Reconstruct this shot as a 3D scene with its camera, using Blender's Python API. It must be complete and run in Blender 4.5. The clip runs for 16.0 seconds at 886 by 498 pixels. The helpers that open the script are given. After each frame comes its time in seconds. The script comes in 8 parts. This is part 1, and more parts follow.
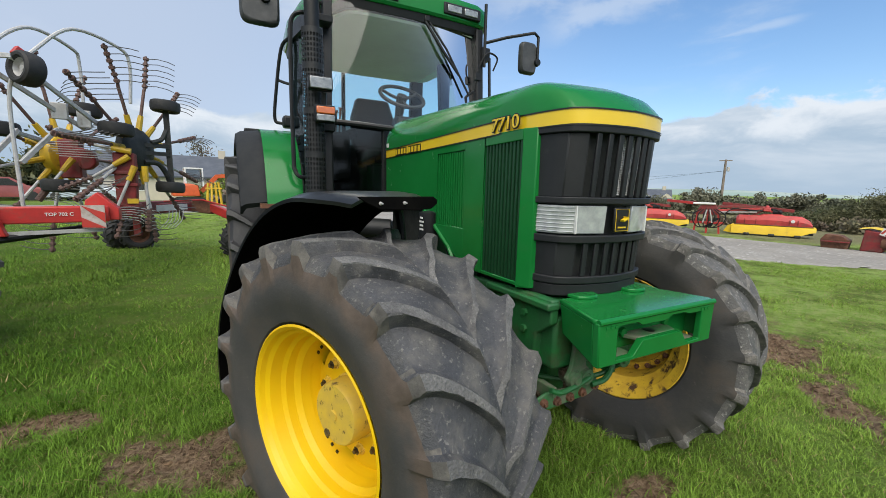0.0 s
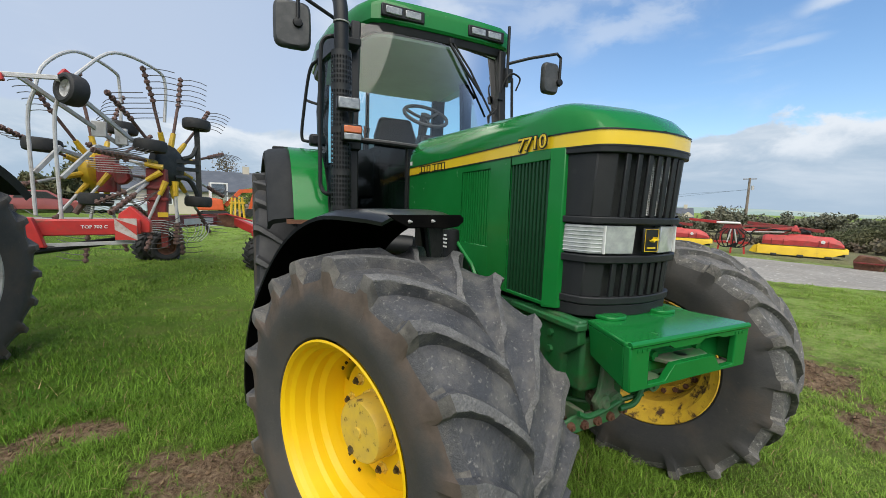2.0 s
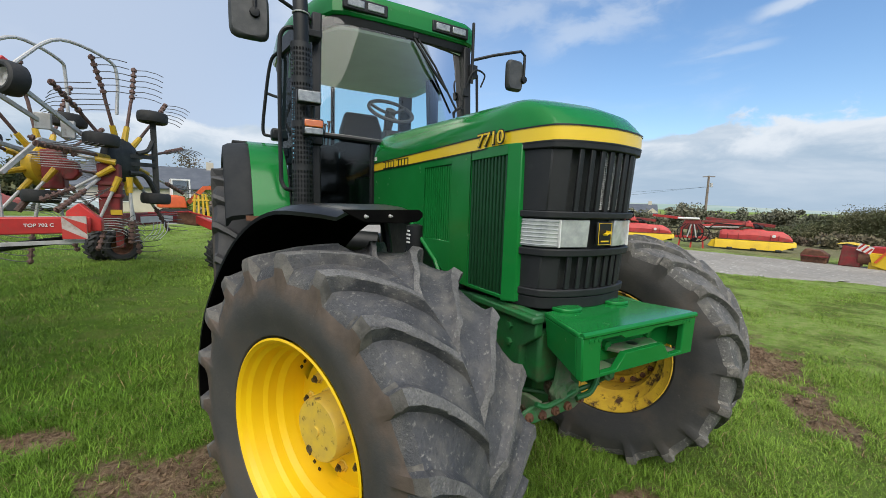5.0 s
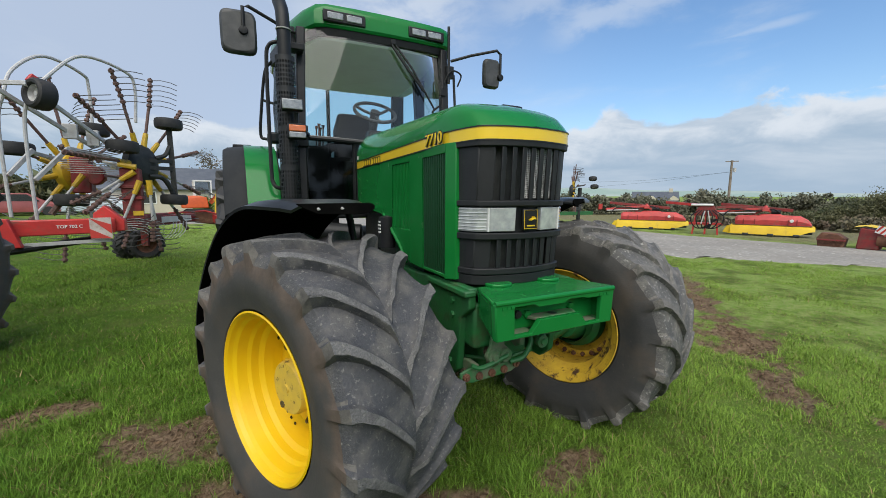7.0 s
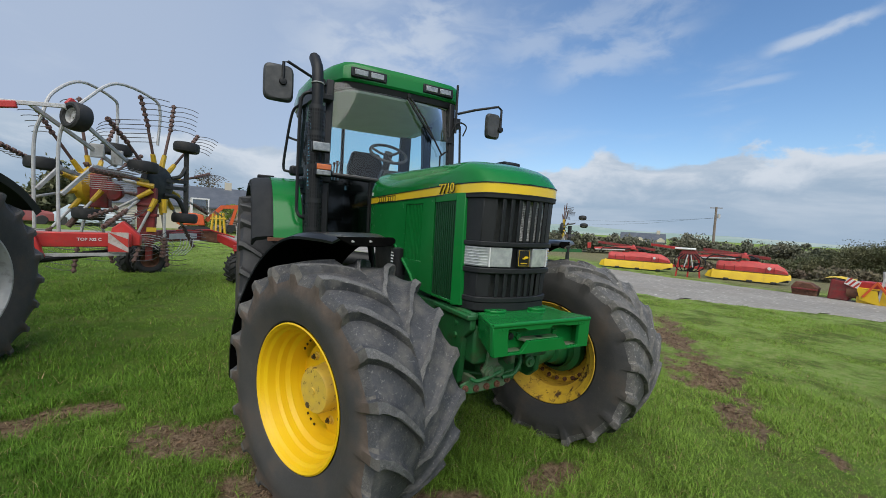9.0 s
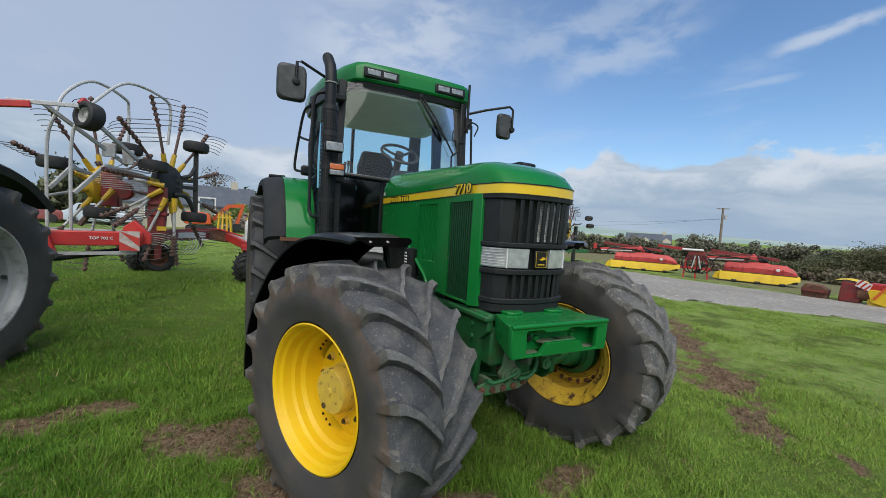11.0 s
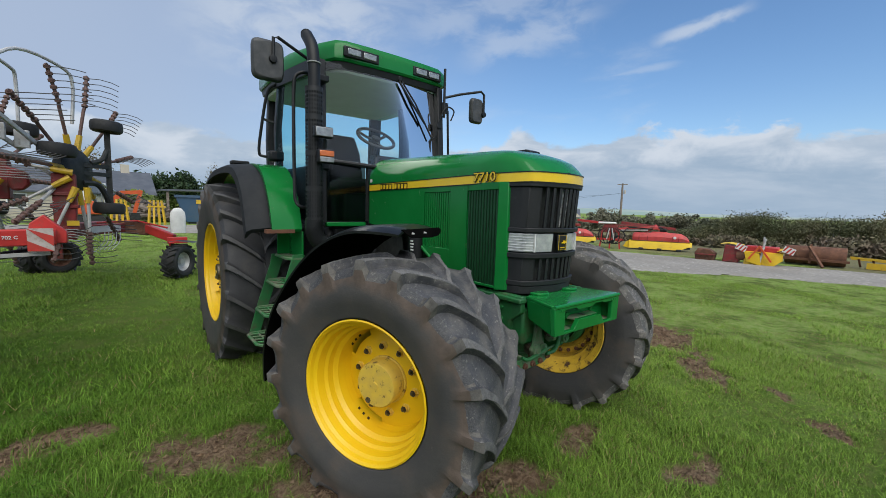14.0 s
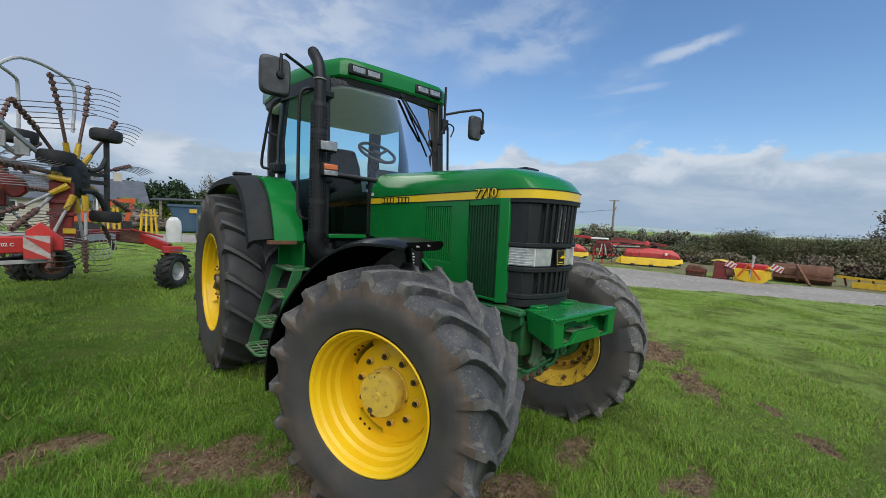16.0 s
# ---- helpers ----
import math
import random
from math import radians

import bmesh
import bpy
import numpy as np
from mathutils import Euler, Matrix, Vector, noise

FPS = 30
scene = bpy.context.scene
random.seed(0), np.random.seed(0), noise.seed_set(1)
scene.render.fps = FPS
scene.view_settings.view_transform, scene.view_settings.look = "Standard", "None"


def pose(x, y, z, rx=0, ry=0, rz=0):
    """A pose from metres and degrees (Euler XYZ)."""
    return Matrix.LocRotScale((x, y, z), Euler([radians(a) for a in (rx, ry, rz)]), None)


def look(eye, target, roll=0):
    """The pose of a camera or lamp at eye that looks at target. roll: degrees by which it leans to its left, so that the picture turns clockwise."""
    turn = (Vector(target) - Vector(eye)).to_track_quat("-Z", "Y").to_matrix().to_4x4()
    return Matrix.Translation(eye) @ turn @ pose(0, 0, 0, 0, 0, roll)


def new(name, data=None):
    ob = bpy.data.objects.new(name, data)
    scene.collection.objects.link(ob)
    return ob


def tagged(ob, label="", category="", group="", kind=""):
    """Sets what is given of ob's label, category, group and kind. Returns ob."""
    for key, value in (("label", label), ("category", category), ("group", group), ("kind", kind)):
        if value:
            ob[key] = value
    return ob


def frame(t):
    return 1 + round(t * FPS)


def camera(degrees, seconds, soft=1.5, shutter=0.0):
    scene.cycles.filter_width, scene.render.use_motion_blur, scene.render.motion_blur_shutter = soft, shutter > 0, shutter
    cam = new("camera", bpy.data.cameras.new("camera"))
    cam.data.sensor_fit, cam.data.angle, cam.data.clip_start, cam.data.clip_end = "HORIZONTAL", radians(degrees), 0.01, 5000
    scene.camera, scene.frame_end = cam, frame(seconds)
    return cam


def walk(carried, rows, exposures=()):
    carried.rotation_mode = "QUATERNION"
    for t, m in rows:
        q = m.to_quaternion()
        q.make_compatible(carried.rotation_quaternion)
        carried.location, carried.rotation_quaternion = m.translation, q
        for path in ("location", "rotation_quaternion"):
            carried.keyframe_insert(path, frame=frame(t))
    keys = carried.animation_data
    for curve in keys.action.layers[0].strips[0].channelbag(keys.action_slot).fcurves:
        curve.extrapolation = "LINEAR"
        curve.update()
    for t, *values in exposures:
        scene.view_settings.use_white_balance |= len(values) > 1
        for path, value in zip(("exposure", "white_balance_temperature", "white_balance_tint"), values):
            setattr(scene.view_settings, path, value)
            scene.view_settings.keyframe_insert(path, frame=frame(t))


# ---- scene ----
cam = camera(96.2, 16.0, soft=0.8)
PATH = [
    (0, (-1.367, -1.075, 1.499), (-0.434, 0.668, 1.198), 1.3),
    (0.5, (-1.378, -1.061, 1.506), (-0.442, 0.687, 1.244), 1.2),
    (1, (-1.374, -1.044, 1.51), (-0.457, 0.717, 1.273), 1.3),
    (1.5, (-1.423, -1.029, 1.498), (-0.549, 0.756, 1.274), 1.6),
    (2, (-1.407, -1.062, 1.507), (-0.543, 0.728, 1.283), 1.8),
    (2.5, (-1.381, -1.071, 1.504), (-0.478, 0.698, 1.268), 2.0),
    (3, (-1.344, -1.077, 1.5), (-0.414, 0.674, 1.242), 1.9),
    (5.5, (-1.356, -1.095, 1.5), (-0.372, 0.632, 1.273), 1.7),
    (6, (-1.274, -1.202, 1.514), (-0.326, 0.544, 1.286), 1.3),
    (6.5, (-1.192, -1.352, 1.487), (-0.28, 0.409, 1.227), 0.9),
    (7, (-1.196, -1.479, 1.501), (-0.3, 0.289, 1.233), 0.1),
    (7.5, (-1.343, -1.601, 1.518), (-0.446, 0.172, 1.297), -0.0),
    (8, (-1.435, -1.726, 1.538), (-0.528, 0.048, 1.368), 0.9),
    (8.5, (-1.436, -1.759, 1.553), (-0.506, 0.006, 1.411), 2.2),
    (9, (-1.459, -1.775, 1.552), (-0.518, -0.014, 1.433), 3.2),
    (9.5, (-1.48, -1.773, 1.557), (-0.572, 0.006, 1.45), 3.2),
    (12, (-1.548, -1.589, 1.55), (-0.579, 0.156, 1.426), 3.9),
    (12.5, (-1.598, -1.389, 1.558), (-0.552, 0.313, 1.466), 3.3),
    (13, (-1.765, -1.345, 1.55), (-0.613, 0.285, 1.417), 2.8),
    (13.5, (-1.965, -1.421, 1.529), (-0.741, 0.142, 1.284), 2.1),
    (14, (-2.063, -1.428, 1.576), (-0.813, 0.119, 1.373), 1.7),
    (14.5, (-2.123, -1.399, 1.588), (-0.863, 0.147, 1.435), 1.4),
    (15, (-2.156, -1.395, 1.582), (-0.903, 0.159, 1.454), 1.6),
    (15.5, (-2.176, -1.403, 1.589), (-0.915, 0.144, 1.458), 2.2),
    (16, (-2.145, -1.44, 1.58), (-0.866, 0.091, 1.444), 2.6),
]
walk(cam, [(t, look(eye, target, roll)) for t, eye, target, roll in PATH],
     [(0, 0.28, 6580, 8.5), (6, 0.25, 6540, 8.5), (8.5, -0.02, 6380, 9), (12.5, -0.03, 6320, 9), (16, -0.05, 6280, 9)])

# ---------------------------------------------------------------- light
def node(nt, kind, **kw):
    n = nt.nodes.new(kind)
    for k, v in kw.items():
        n.inputs[k].default_value = v
    return n


def sky_world():
    w = bpy.data.worlds.new("sky")
    scene.world = w
    w.use_nodes = True
    nt = w.node_tree
    nt.nodes.clear()
    out = nt.nodes.new("ShaderNodeOutputWorld")
    bg = nt.nodes.new("ShaderNodeBackground")
    bg.inputs["Strength"].default_value = SKY
    sky = nt.nodes.new("ShaderNodeTexSky")
    sky.sky_type, sky.sun_disc = "NISHITA", False
    sky.sun_elevation, sky.sun_rotation = radians(SUN_EL), radians(SUN_AZ)
    sky.air_density, sky.dust_density, sky.ozone_density = 1.0, 1.0, 2.5
    tc = nt.nodes.new("ShaderNodeTexCoord")
    sep = nt.nodes.new("ShaderNodeSeparateXYZ")
    nt.links.new(tc.outputs["Generated"], sep.inputs[0])

    def cloud(scale, stretch, lo, hi, detail, rot):
        mp = nt.nodes.new("ShaderNodeMapping")
        mp.inputs["Scale"].default_value = (1, 1, stretch)
        mp.inputs["Rotation"].default_value = rot
        nt.links.new(tc.outputs["Generated"], mp.inputs[0])
        nz = node(nt, "ShaderNodeTexNoise", Scale=scale, Detail=detail, Roughness=0.58, Distortion=0.35)
        nt.links.new(mp.outputs[0], nz.inputs["Vector"])
        mr = nt.nodes.new("ShaderNodeMapRange")
        mr.interpolation_type = "SMOOTHSTEP"
        mr.inputs["From Min"].default_value, mr.inputs["From Max"].default_value = lo, hi
        nt.links.new(nz.outputs[0], mr.inputs[0])
        return mr.outputs[0]

    def ramp(src, a, b, lo=0.0, hi=1.0):
        mr = nt.nodes.new("ShaderNodeMapRange")
        mr.interpolation_type = "SMOOTHSTEP"
        for k, v in (("From Min", a), ("From Max", b), ("To Min", lo), ("To Max", hi)):
            mr.inputs[k].default_value = v
        nt.links.new(src, mr.inputs[0])
        return mr.outputs[0]

    def op(kind, a, b):
        m = nt.nodes.new("ShaderNodeMath")
        m.operation, m.use_clamp = kind, True
        for n, v in enumerate((a, b)):
            if isinstance(v, float):
                m.inputs[n].default_value = v
            else:
                nt.links.new(v, m.inputs[n])
        return m.outputs[0]

    def mixed(fac, a, b):
        m = nt.nodes.new("ShaderNodeMix")
        m.data_type = "RGBA"
        nt.links.new(fac, m.inputs[0])
        for n, v in ((6, a), (7, b)):
            if isinstance(v, tuple):
                m.inputs[n].default_value = (*v, 1)
            else:
                nt.links.new(v, m.inputs[n])
        return m.outputs[2]

    z = sep.outputs[2]

    def dot(v):
        n = nt.nodes.new("ShaderNodeVectorMath")
        n.operation = "DOT_PRODUCT"
        n.inputs[1].default_value = v
        nt.links.new(tc.outputs["Generated"], n.inputs[0])
        return n.outputs["Value"]

    def madd(a, k, c):
        n = nt.nodes.new("ShaderNodeMath")
        n.operation = "MULTIPLY_ADD"
        nt.links.new(a, n.inputs[0])
        n.inputs[1].default_value = k
        nt.links.new(c, n.inputs[2])
        return n.outputs[0]

    def heading(az, el):
        return Vector((math.sin(radians(az)) * math.cos(radians(el)), math.cos(radians(az)) * math.cos(radians(el)), math.sin(radians(el))))

    def wisp(p, q, half, fray, strength):
        """A torn streak of high cloud between two headings."""
        a, b = heading(*p), heading(*q)
        across = nt.nodes.new("ShaderNodeMath")
        across.operation = "ABSOLUTE"
        nt.links.new(dot(a.cross(b).normalized()), across.inputs[0])
        mid = ((a + b) / 2).normalized()
        along = (b - a).normalized()
        reach = (b - a).length / 2
        off = nt.nodes.new("ShaderNodeMath")
        off.operation = "ABSOLUTE"
        nt.links.new(dot(along - mid * along.dot(mid)), off.inputs[0])
        body = ramp(madd(fray, half * 1.6, across.outputs[0]), half * 1.9, half * 0.3)
        return op("MULTIPLY", op("MULTIPLY", body, ramp(off.outputs[0], reach * 1.15, reach * 0.4)), strength)

    # a cumulus bank low over the horizon with a bright torn top, streaks above it, a broad pale veil to the north
    puff = cloud(7.5, 1.6, 0.30, 0.72, 10.0, (0, 0, 0.9))
    swell = cloud(1.7, 0.6, 0.30, 0.70, 2.0, (0, 0, 2.3))
    edge = madd(swell, -0.045, madd(puff, -0.060, z))
    bank = op("MULTIPLY", ramp(edge, 0.118, 0.092), ramp(z, -0.05, 0.02))
    rim = ramp(edge, 0.015, 0.088)
    lump = cloud(3.2, 4.6, 0.42, 0.66, 8.0, (0.1, 0, 1.9))
    fray = cloud(9.0, 2.0, 0.30, 0.75, 9.0, (0.3, 0.2, 0.5))
    streak = op("MULTIPLY", cloud(2.1, 3.0, 0.52, 0.78, 9.0, (0.25, 0.1, 1.0)), 0.42)
    for a in (((64.5, 19.9), (75.0, 22.2), 0.012, 0.62), ((59.0, 16.9), (68.5, 17.8), 0.007, 0.30), ((40.0, 19.6), (60.0, 24.2), 0.034, 0.42), ((30.0, 22.0), (62.0, 28.0), 0.055, 0.35), ((5.0, 19.0), (34.0, 25.5), 0.075, 0.60), ((84.0, 23.0), (96.0, 27.0), 0.03, 0.4)):
        streak = op("MAXIMUM", streak, wisp(a[0], a[1], a[2], fray, a[3]))
    veil = op("MULTIPLY", ramp(dot((-0.78, 0.62, 0.05)), -0.30, 0.80), 0.95)
    shade = cloud(6.0, 2.6, 0.34, 0.66, 9.0, (0.2, 0, 0.2))
    lit = op("MAXIMUM", op("MULTIPLY", rim, ramp(shade, 0.0, 1.0, 0.35, 1.0)), op("MULTIPLY", lump, ramp(z, 0.02, 0.10, 0.25, 0.55)))
    whites = mixed(lit, CLOUD_LOW, CLOUD)
    hs = node(nt, "ShaderNodeHueSaturation", Saturation=1.12, Value=1.42)
    nt.links.new(sky.outputs[0], hs.inputs["Color"])
    near_sun = nt.nodes.new("ShaderNodeVectorMath")
    near_sun.operation = "DOT_PRODUCT"
    near_sun.inputs[1].default_value = (math.sin(radians(SUN_AZ)) * math.cos(radians(SUN_EL)), math.cos(radians(SUN_AZ)) * math.cos(radians(SUN_EL)), math.sin(radians(SUN_EL)))
    nt.links.new(tc.outputs["Generated"], near_sun.inputs[0])
    c = mixed(veil, hs.outputs[0], VEIL)
    c = mixed(ramp(near_sun.outputs["Value"], 0.45, 0.95, 0.0, 0.9), c, SUN_HAZE)
    c = mixed(op("MAXIMUM", streak, 0.0), c, CLOUD)
    c = mixed(ramp(z, 0.16, 0.0, 0.0, 0.85), c, CLOUD_LOW)
    c = mixed(bank, c, whites)
    nt.links.new(c, bg.inputs[0])
    nt.links.new(bg.outputs[0], out.inputs[0])


SUN_EL, SUN_AZ, SKY = 50.0, 205.0, 0.115
CLOUD, CLOUD_LOW, VEIL = (5.7, 6.15, 6.8), (3.05, 3.95, 5.05), (3.75, 4.45, 5.75)
SUN_HAZE = (10.0, 10.1, 10.2)
sky_world()
sun = new("sun", bpy.data.lights.new("sun", "SUN"))
sun.data.energy, sun.data.angle, sun.data.color = 2.35, radians(58), (1.0, 0.945, 0.86)
_a, _e = radians(SUN_AZ), radians(SUN_EL)
sun.matrix_world = look((math.sin(_a) * math.cos(_e) * 30, math.cos(_a) * math.cos(_e) * 30, math.sin(_e) * 30), (0, 0, 0))


# ---------------------------------------------------------------- materials
def material(name, base, rough=0.5, metal=0.0, other=None, scale=8.0, spread=(0.4, 0.65), fine=0.0, bump=0.0, bump_scale=60.0,
             dirt=None, dirt_at=(0.55, 0.75), dirt_scale=5.0, coat=0.0, island=0.0, stretch=(1, 1, 1), dirt_rough=0.85, drift=None, speck=None, ring=None, spec=0.5):
    m = bpy.data.materials.new(name)
    m.use_nodes = True
    nt = m.node_tree
    b = nt.nodes["Principled BSDF"]
    b.inputs["Roughness"].default_value, b.inputs["Metallic"].default_value = rough, metal
    b.inputs["Specular IOR Level"].default_value = spec
    b.inputs["Coat Weight"].default_value, b.inputs["Coat Roughness"].default_value = coat, 0.06
    tc = nt.nodes.new("ShaderNodeTexCoord")
    mp = nt.nodes.new("ShaderNodeMapping")
    mp.inputs["Scale"].default_value = stretch
    nt.links.new(tc.outputs["Object"], mp.inputs[0])

    def fac(sc, lo, hi, detail=6.0):
        nz = node(nt, "ShaderNodeTexNoise", Scale=sc, Detail=detail, Roughness=0.62)
        nt.links.new(mp.outputs[0], nz.inputs["Vector"])
        mr = nt.nodes.new("ShaderNodeMapRange")
        mr.inputs["From Min"].default_value, mr.inputs["From Max"].default_value = lo, hi
        nt.links.new(nz.outputs[0], mr.inputs[0])
        return mr.outputs[0]

    def mix(f, a, c):
        x = nt.nodes.new("ShaderNodeMix")
        x.data_type = "RGBA"
        if isinstance(f, float):
            x.inputs[0].default_value = f
        else:
            nt.links.new(f, x.inputs[0])
        for n, v in ((6, a), (7, c)):
            if isinstance(v, tuple):
                x.inputs[n].default_value = (*v, 1)
            else:
                nt.links.new(v, x.inputs[n])
        return x.outputs[2]

    other = other or tuple(v * 0.85 for v in base)
    col = mix(fac(scale, *spread), base, other)
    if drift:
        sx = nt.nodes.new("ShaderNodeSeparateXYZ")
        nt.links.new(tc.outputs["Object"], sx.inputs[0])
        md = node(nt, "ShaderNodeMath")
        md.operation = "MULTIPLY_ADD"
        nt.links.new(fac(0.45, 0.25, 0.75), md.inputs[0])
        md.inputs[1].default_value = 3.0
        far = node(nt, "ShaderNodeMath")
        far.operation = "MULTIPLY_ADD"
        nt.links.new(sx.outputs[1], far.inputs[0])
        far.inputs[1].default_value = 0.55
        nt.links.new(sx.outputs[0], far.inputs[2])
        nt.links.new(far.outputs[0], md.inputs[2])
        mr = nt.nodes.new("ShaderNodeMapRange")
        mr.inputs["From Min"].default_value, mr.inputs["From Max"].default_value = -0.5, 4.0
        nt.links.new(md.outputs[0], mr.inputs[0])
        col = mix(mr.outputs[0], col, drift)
    if fine:
        col = mix(fac(scale * 17, 0.35, 0.7, 3.0), col, mix(fine, col, tuple(v * 0.45 for v in base)))
    if island:
        gi = nt.nodes.new("ShaderNodeNewGeometry")
        hs = nt.nodes.new("ShaderNodeHueSaturation")
        mr = nt.nodes.new("ShaderNodeMapRange")
        mr.inputs["To Min"].default_value, mr.inputs["To Max"].default_value = 1 - island, 1 + island
        nt.links.new(gi.outputs["Random Per Island"], mr.inputs[0])
        nt.links.new(mr.outputs[0], hs.inputs["Value"])
        nt.links.new(col, hs.inputs["Color"])
        col = hs.outputs[0]
    if dirt:
        d = fac(dirt_scale, *dirt_at, 8.0)
        col = mix(d, col, dirt)
        mr = nt.nodes.new("ShaderNodeMapRange")
        mr.inputs["To Min"].default_value, mr.inputs["To Max"].default_value = rough, dirt_rough
        nt.links.new(d, mr.inputs[0])
        nt.links.new(mr.outputs[0], b.inputs["Roughness"])
    if ring:
        # a dirty ring round the axle: inner radius, outer radius, colour
        vm = nt.nodes.new("ShaderNodeVectorMath")
        vm.operation = "MULTIPLY"
        vm.inputs[1].default_value = (0, 1, 1)
        nt.links.new(tc.outputs["Object"], vm.inputs[0])
        ln = nt.nodes.new("ShaderNodeVectorMath")
        ln.operation = "LENGTH"
        nt.links.new(vm.outputs[0], ln.inputs[0])
        md = nt.nodes.new("ShaderNodeMath")
        md.operation = "MULTIPLY_ADD"
        nt.links.new(fac(7.0, 0.25, 0.75), md.inputs[0])
        md.inputs[1].default_value = 0.09
        nt.links.new(ln.outputs["Value"], md.inputs[2])
        mr = nt.nodes.new("ShaderNodeMapRange")
        mr.inputs["From Min"].default_value, mr.inputs["From Max"].default_value = ring[0] + 0.045, ring[1] + 0.045
        nt.links.new(md.outputs[0], mr.inputs[0])
        col = mix(mr.outputs[0], col, mix(fac(24, 0.35, 0.65), ring[2], tuple(v * 0.72 for v in ring[2])))
    if speck:
        col = mix(fac(speck[1], speck[2], speck[3], 4.0), col, speck[0])
    nt.links.new(col, b.inputs["Base Color"])
    if bump:
        nz = node(nt, "ShaderNodeTexNoise", Scale=bump_scale, Detail=5.0, Roughness=0.6)
        nt.links.new(mp.outputs[0], nz.inputs["Vector"])
        bp = node(nt, "ShaderNodeBump", Strength=bump, Distance=0.01)
        nt.links.new(nz.outputs[0], bp.inputs["Height"])
        nt.links.new(bp.outputs[0], b.inputs["Normal"])
    return m


def pane_material(name, tint, gloss=0.02, ior=1.52):
    m = bpy.data.materials.new(name)
    m.use_nodes = True
    nt = m.node_tree
    nt.nodes.clear()
    out = nt.nodes.new("ShaderNodeOutputMaterial")
    tr = nt.nodes.new("ShaderNodeBsdfTransparent")
    tr.inputs[0].default_value = (*tint, 1)
    gl = nt.nodes.new("ShaderNodeBsdfGlossy")
    gl.inputs["Roughness"].default_value = gloss
    fr = nt.nodes.new("ShaderNodeFresnel")
    fr.inputs[0].default_value = ior
    mx = nt.nodes.new("ShaderNodeMixShader")
    nt.links.new(fr.outputs[0], mx.inputs[0])
    nt.links.new(tr.outputs[0], mx.inputs[1])
    nt.links.new(gl.outputs[0], mx.inputs[2])
    nt.links.new(mx.outputs[0], out.inputs[0])
    return m


GREEN = material("green_paint", (0.008, 0.158, 0.030), 0.14, 0, (0.011, 0.174, 0.036), 3.0, spec=0.30, coat=0.0, bump=0.02, bump_scale=9,
                 dirt=(0.05, 0.14, 0.05), dirt_at=(0.62, 0.95), dirt_scale=14)
GREEN_OLD = material("worn_green_paint", (0.012, 0.13, 0.032), 0.5, 0, (0.02, 0.10, 0.035), 9.0, bump=0.15,
                     dirt=(0.07, 0.06, 0.035), dirt_at=(0.55, 0.8), dirt_scale=11)
GREEN_DUSTY = material("dusty_green_paint", (0.02, 0.16, 0.04), 0.6, 0, (0.05, 0.14, 0.06), 12.0, bump=0.15,
                       dirt=(0.15, 0.16, 0.11), dirt_at=(0.42, 0.62), dirt_scale=9)
# near-black green: the shade behind the front louvres is put into the colour
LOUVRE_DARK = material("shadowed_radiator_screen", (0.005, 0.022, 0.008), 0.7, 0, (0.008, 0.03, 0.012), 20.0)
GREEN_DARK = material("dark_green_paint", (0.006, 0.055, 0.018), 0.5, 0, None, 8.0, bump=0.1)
YELLOW = material("yellow_paint", (0.80, 0.525, 0.006), 0.38, 0, (0.78, 0.48, 0.008), 4.0, bump=0.04, bump_scale=25,
                  dirt=(0.45, 0.25, 0.02), dirt_at=(0.68, 1.0), dirt_scale=16)
YELLOW_HUB = material("scuffed_yellow_paint", (0.72, 0.50, 0.06), 0.5, 0, (0.62, 0.42, 0.08), 14.0, bump=0.08,
                      dirt=(0.16, 0.10, 0.03), dirt_at=(0.57, 0.68), dirt_scale=26)
YELLOW_RUST = material("rusty_yellow_paint", (0.62, 0.40, 0.03), 0.6, 0, (0.50, 0.30, 0.03), 12.0, bump=0.2,
                       dirt=(0.07, 0.035, 0.015), dirt_at=(0.54, 0.64), dirt_scale=16)
STRIPE = material("yellow_decal", (0.80, 0.55, 0.02), 0.3, 0, (0.77, 0.52, 0.02), 5.0, coat=0.3)
BLACK = material("black_plastic", (0.010, 0.011, 0.012), 0.45, 0, (0.015, 0.016, 0.018), 9.0, spec=0.3, bump=0.12, bump_scale=180,
                 dirt=(0.05, 0.05, 0.045), dirt_at=(0.6, 1.0), dirt_scale=13)
GRILLE = material("charcoal_plastic", (0.015, 0.0165, 0.018), 0.5, 0, (0.020, 0.021, 0.023), 10.0, spec=0.35, bump=0.10, bump_scale=220,
                  dirt=(0.07, 0.07, 0.065), dirt_at=(0.6, 1.0), dirt_scale=11)
GLOSS_BLACK = material("gloss_black_fender", (0.005, 0.0055, 0.006), 0.30, 0, (0.008, 0.009, 0.010), 6.0, bump=0.03, spec=0.5,
                       dirt=(0.03, 0.03, 0.028), dirt_at=(0.62, 0.95), dirt_scale=9)
# near-black for the mudguards' undersides: deep shade and grime put into the colour
INSIDE = material("shade_black_underside", (0.004, 0.004, 0.004), 0.95, 0, (0.007, 0.0065, 0.006), 9.0, spec=0.03)
FENDER_GREY = material("grey_rubber_fender", (0.020, 0.022, 0.025), 0.7, 0, (0.028, 0.030, 0.032), 7.0, spec=0.2, bump=0.1, bump_scale=150)
DARK = material("dark_machinery", (0.012, 0.014, 0.014), 0.6, 0, (0.03, 0.032, 0.03), 12.0, bump=0.25, bump_scale=40)
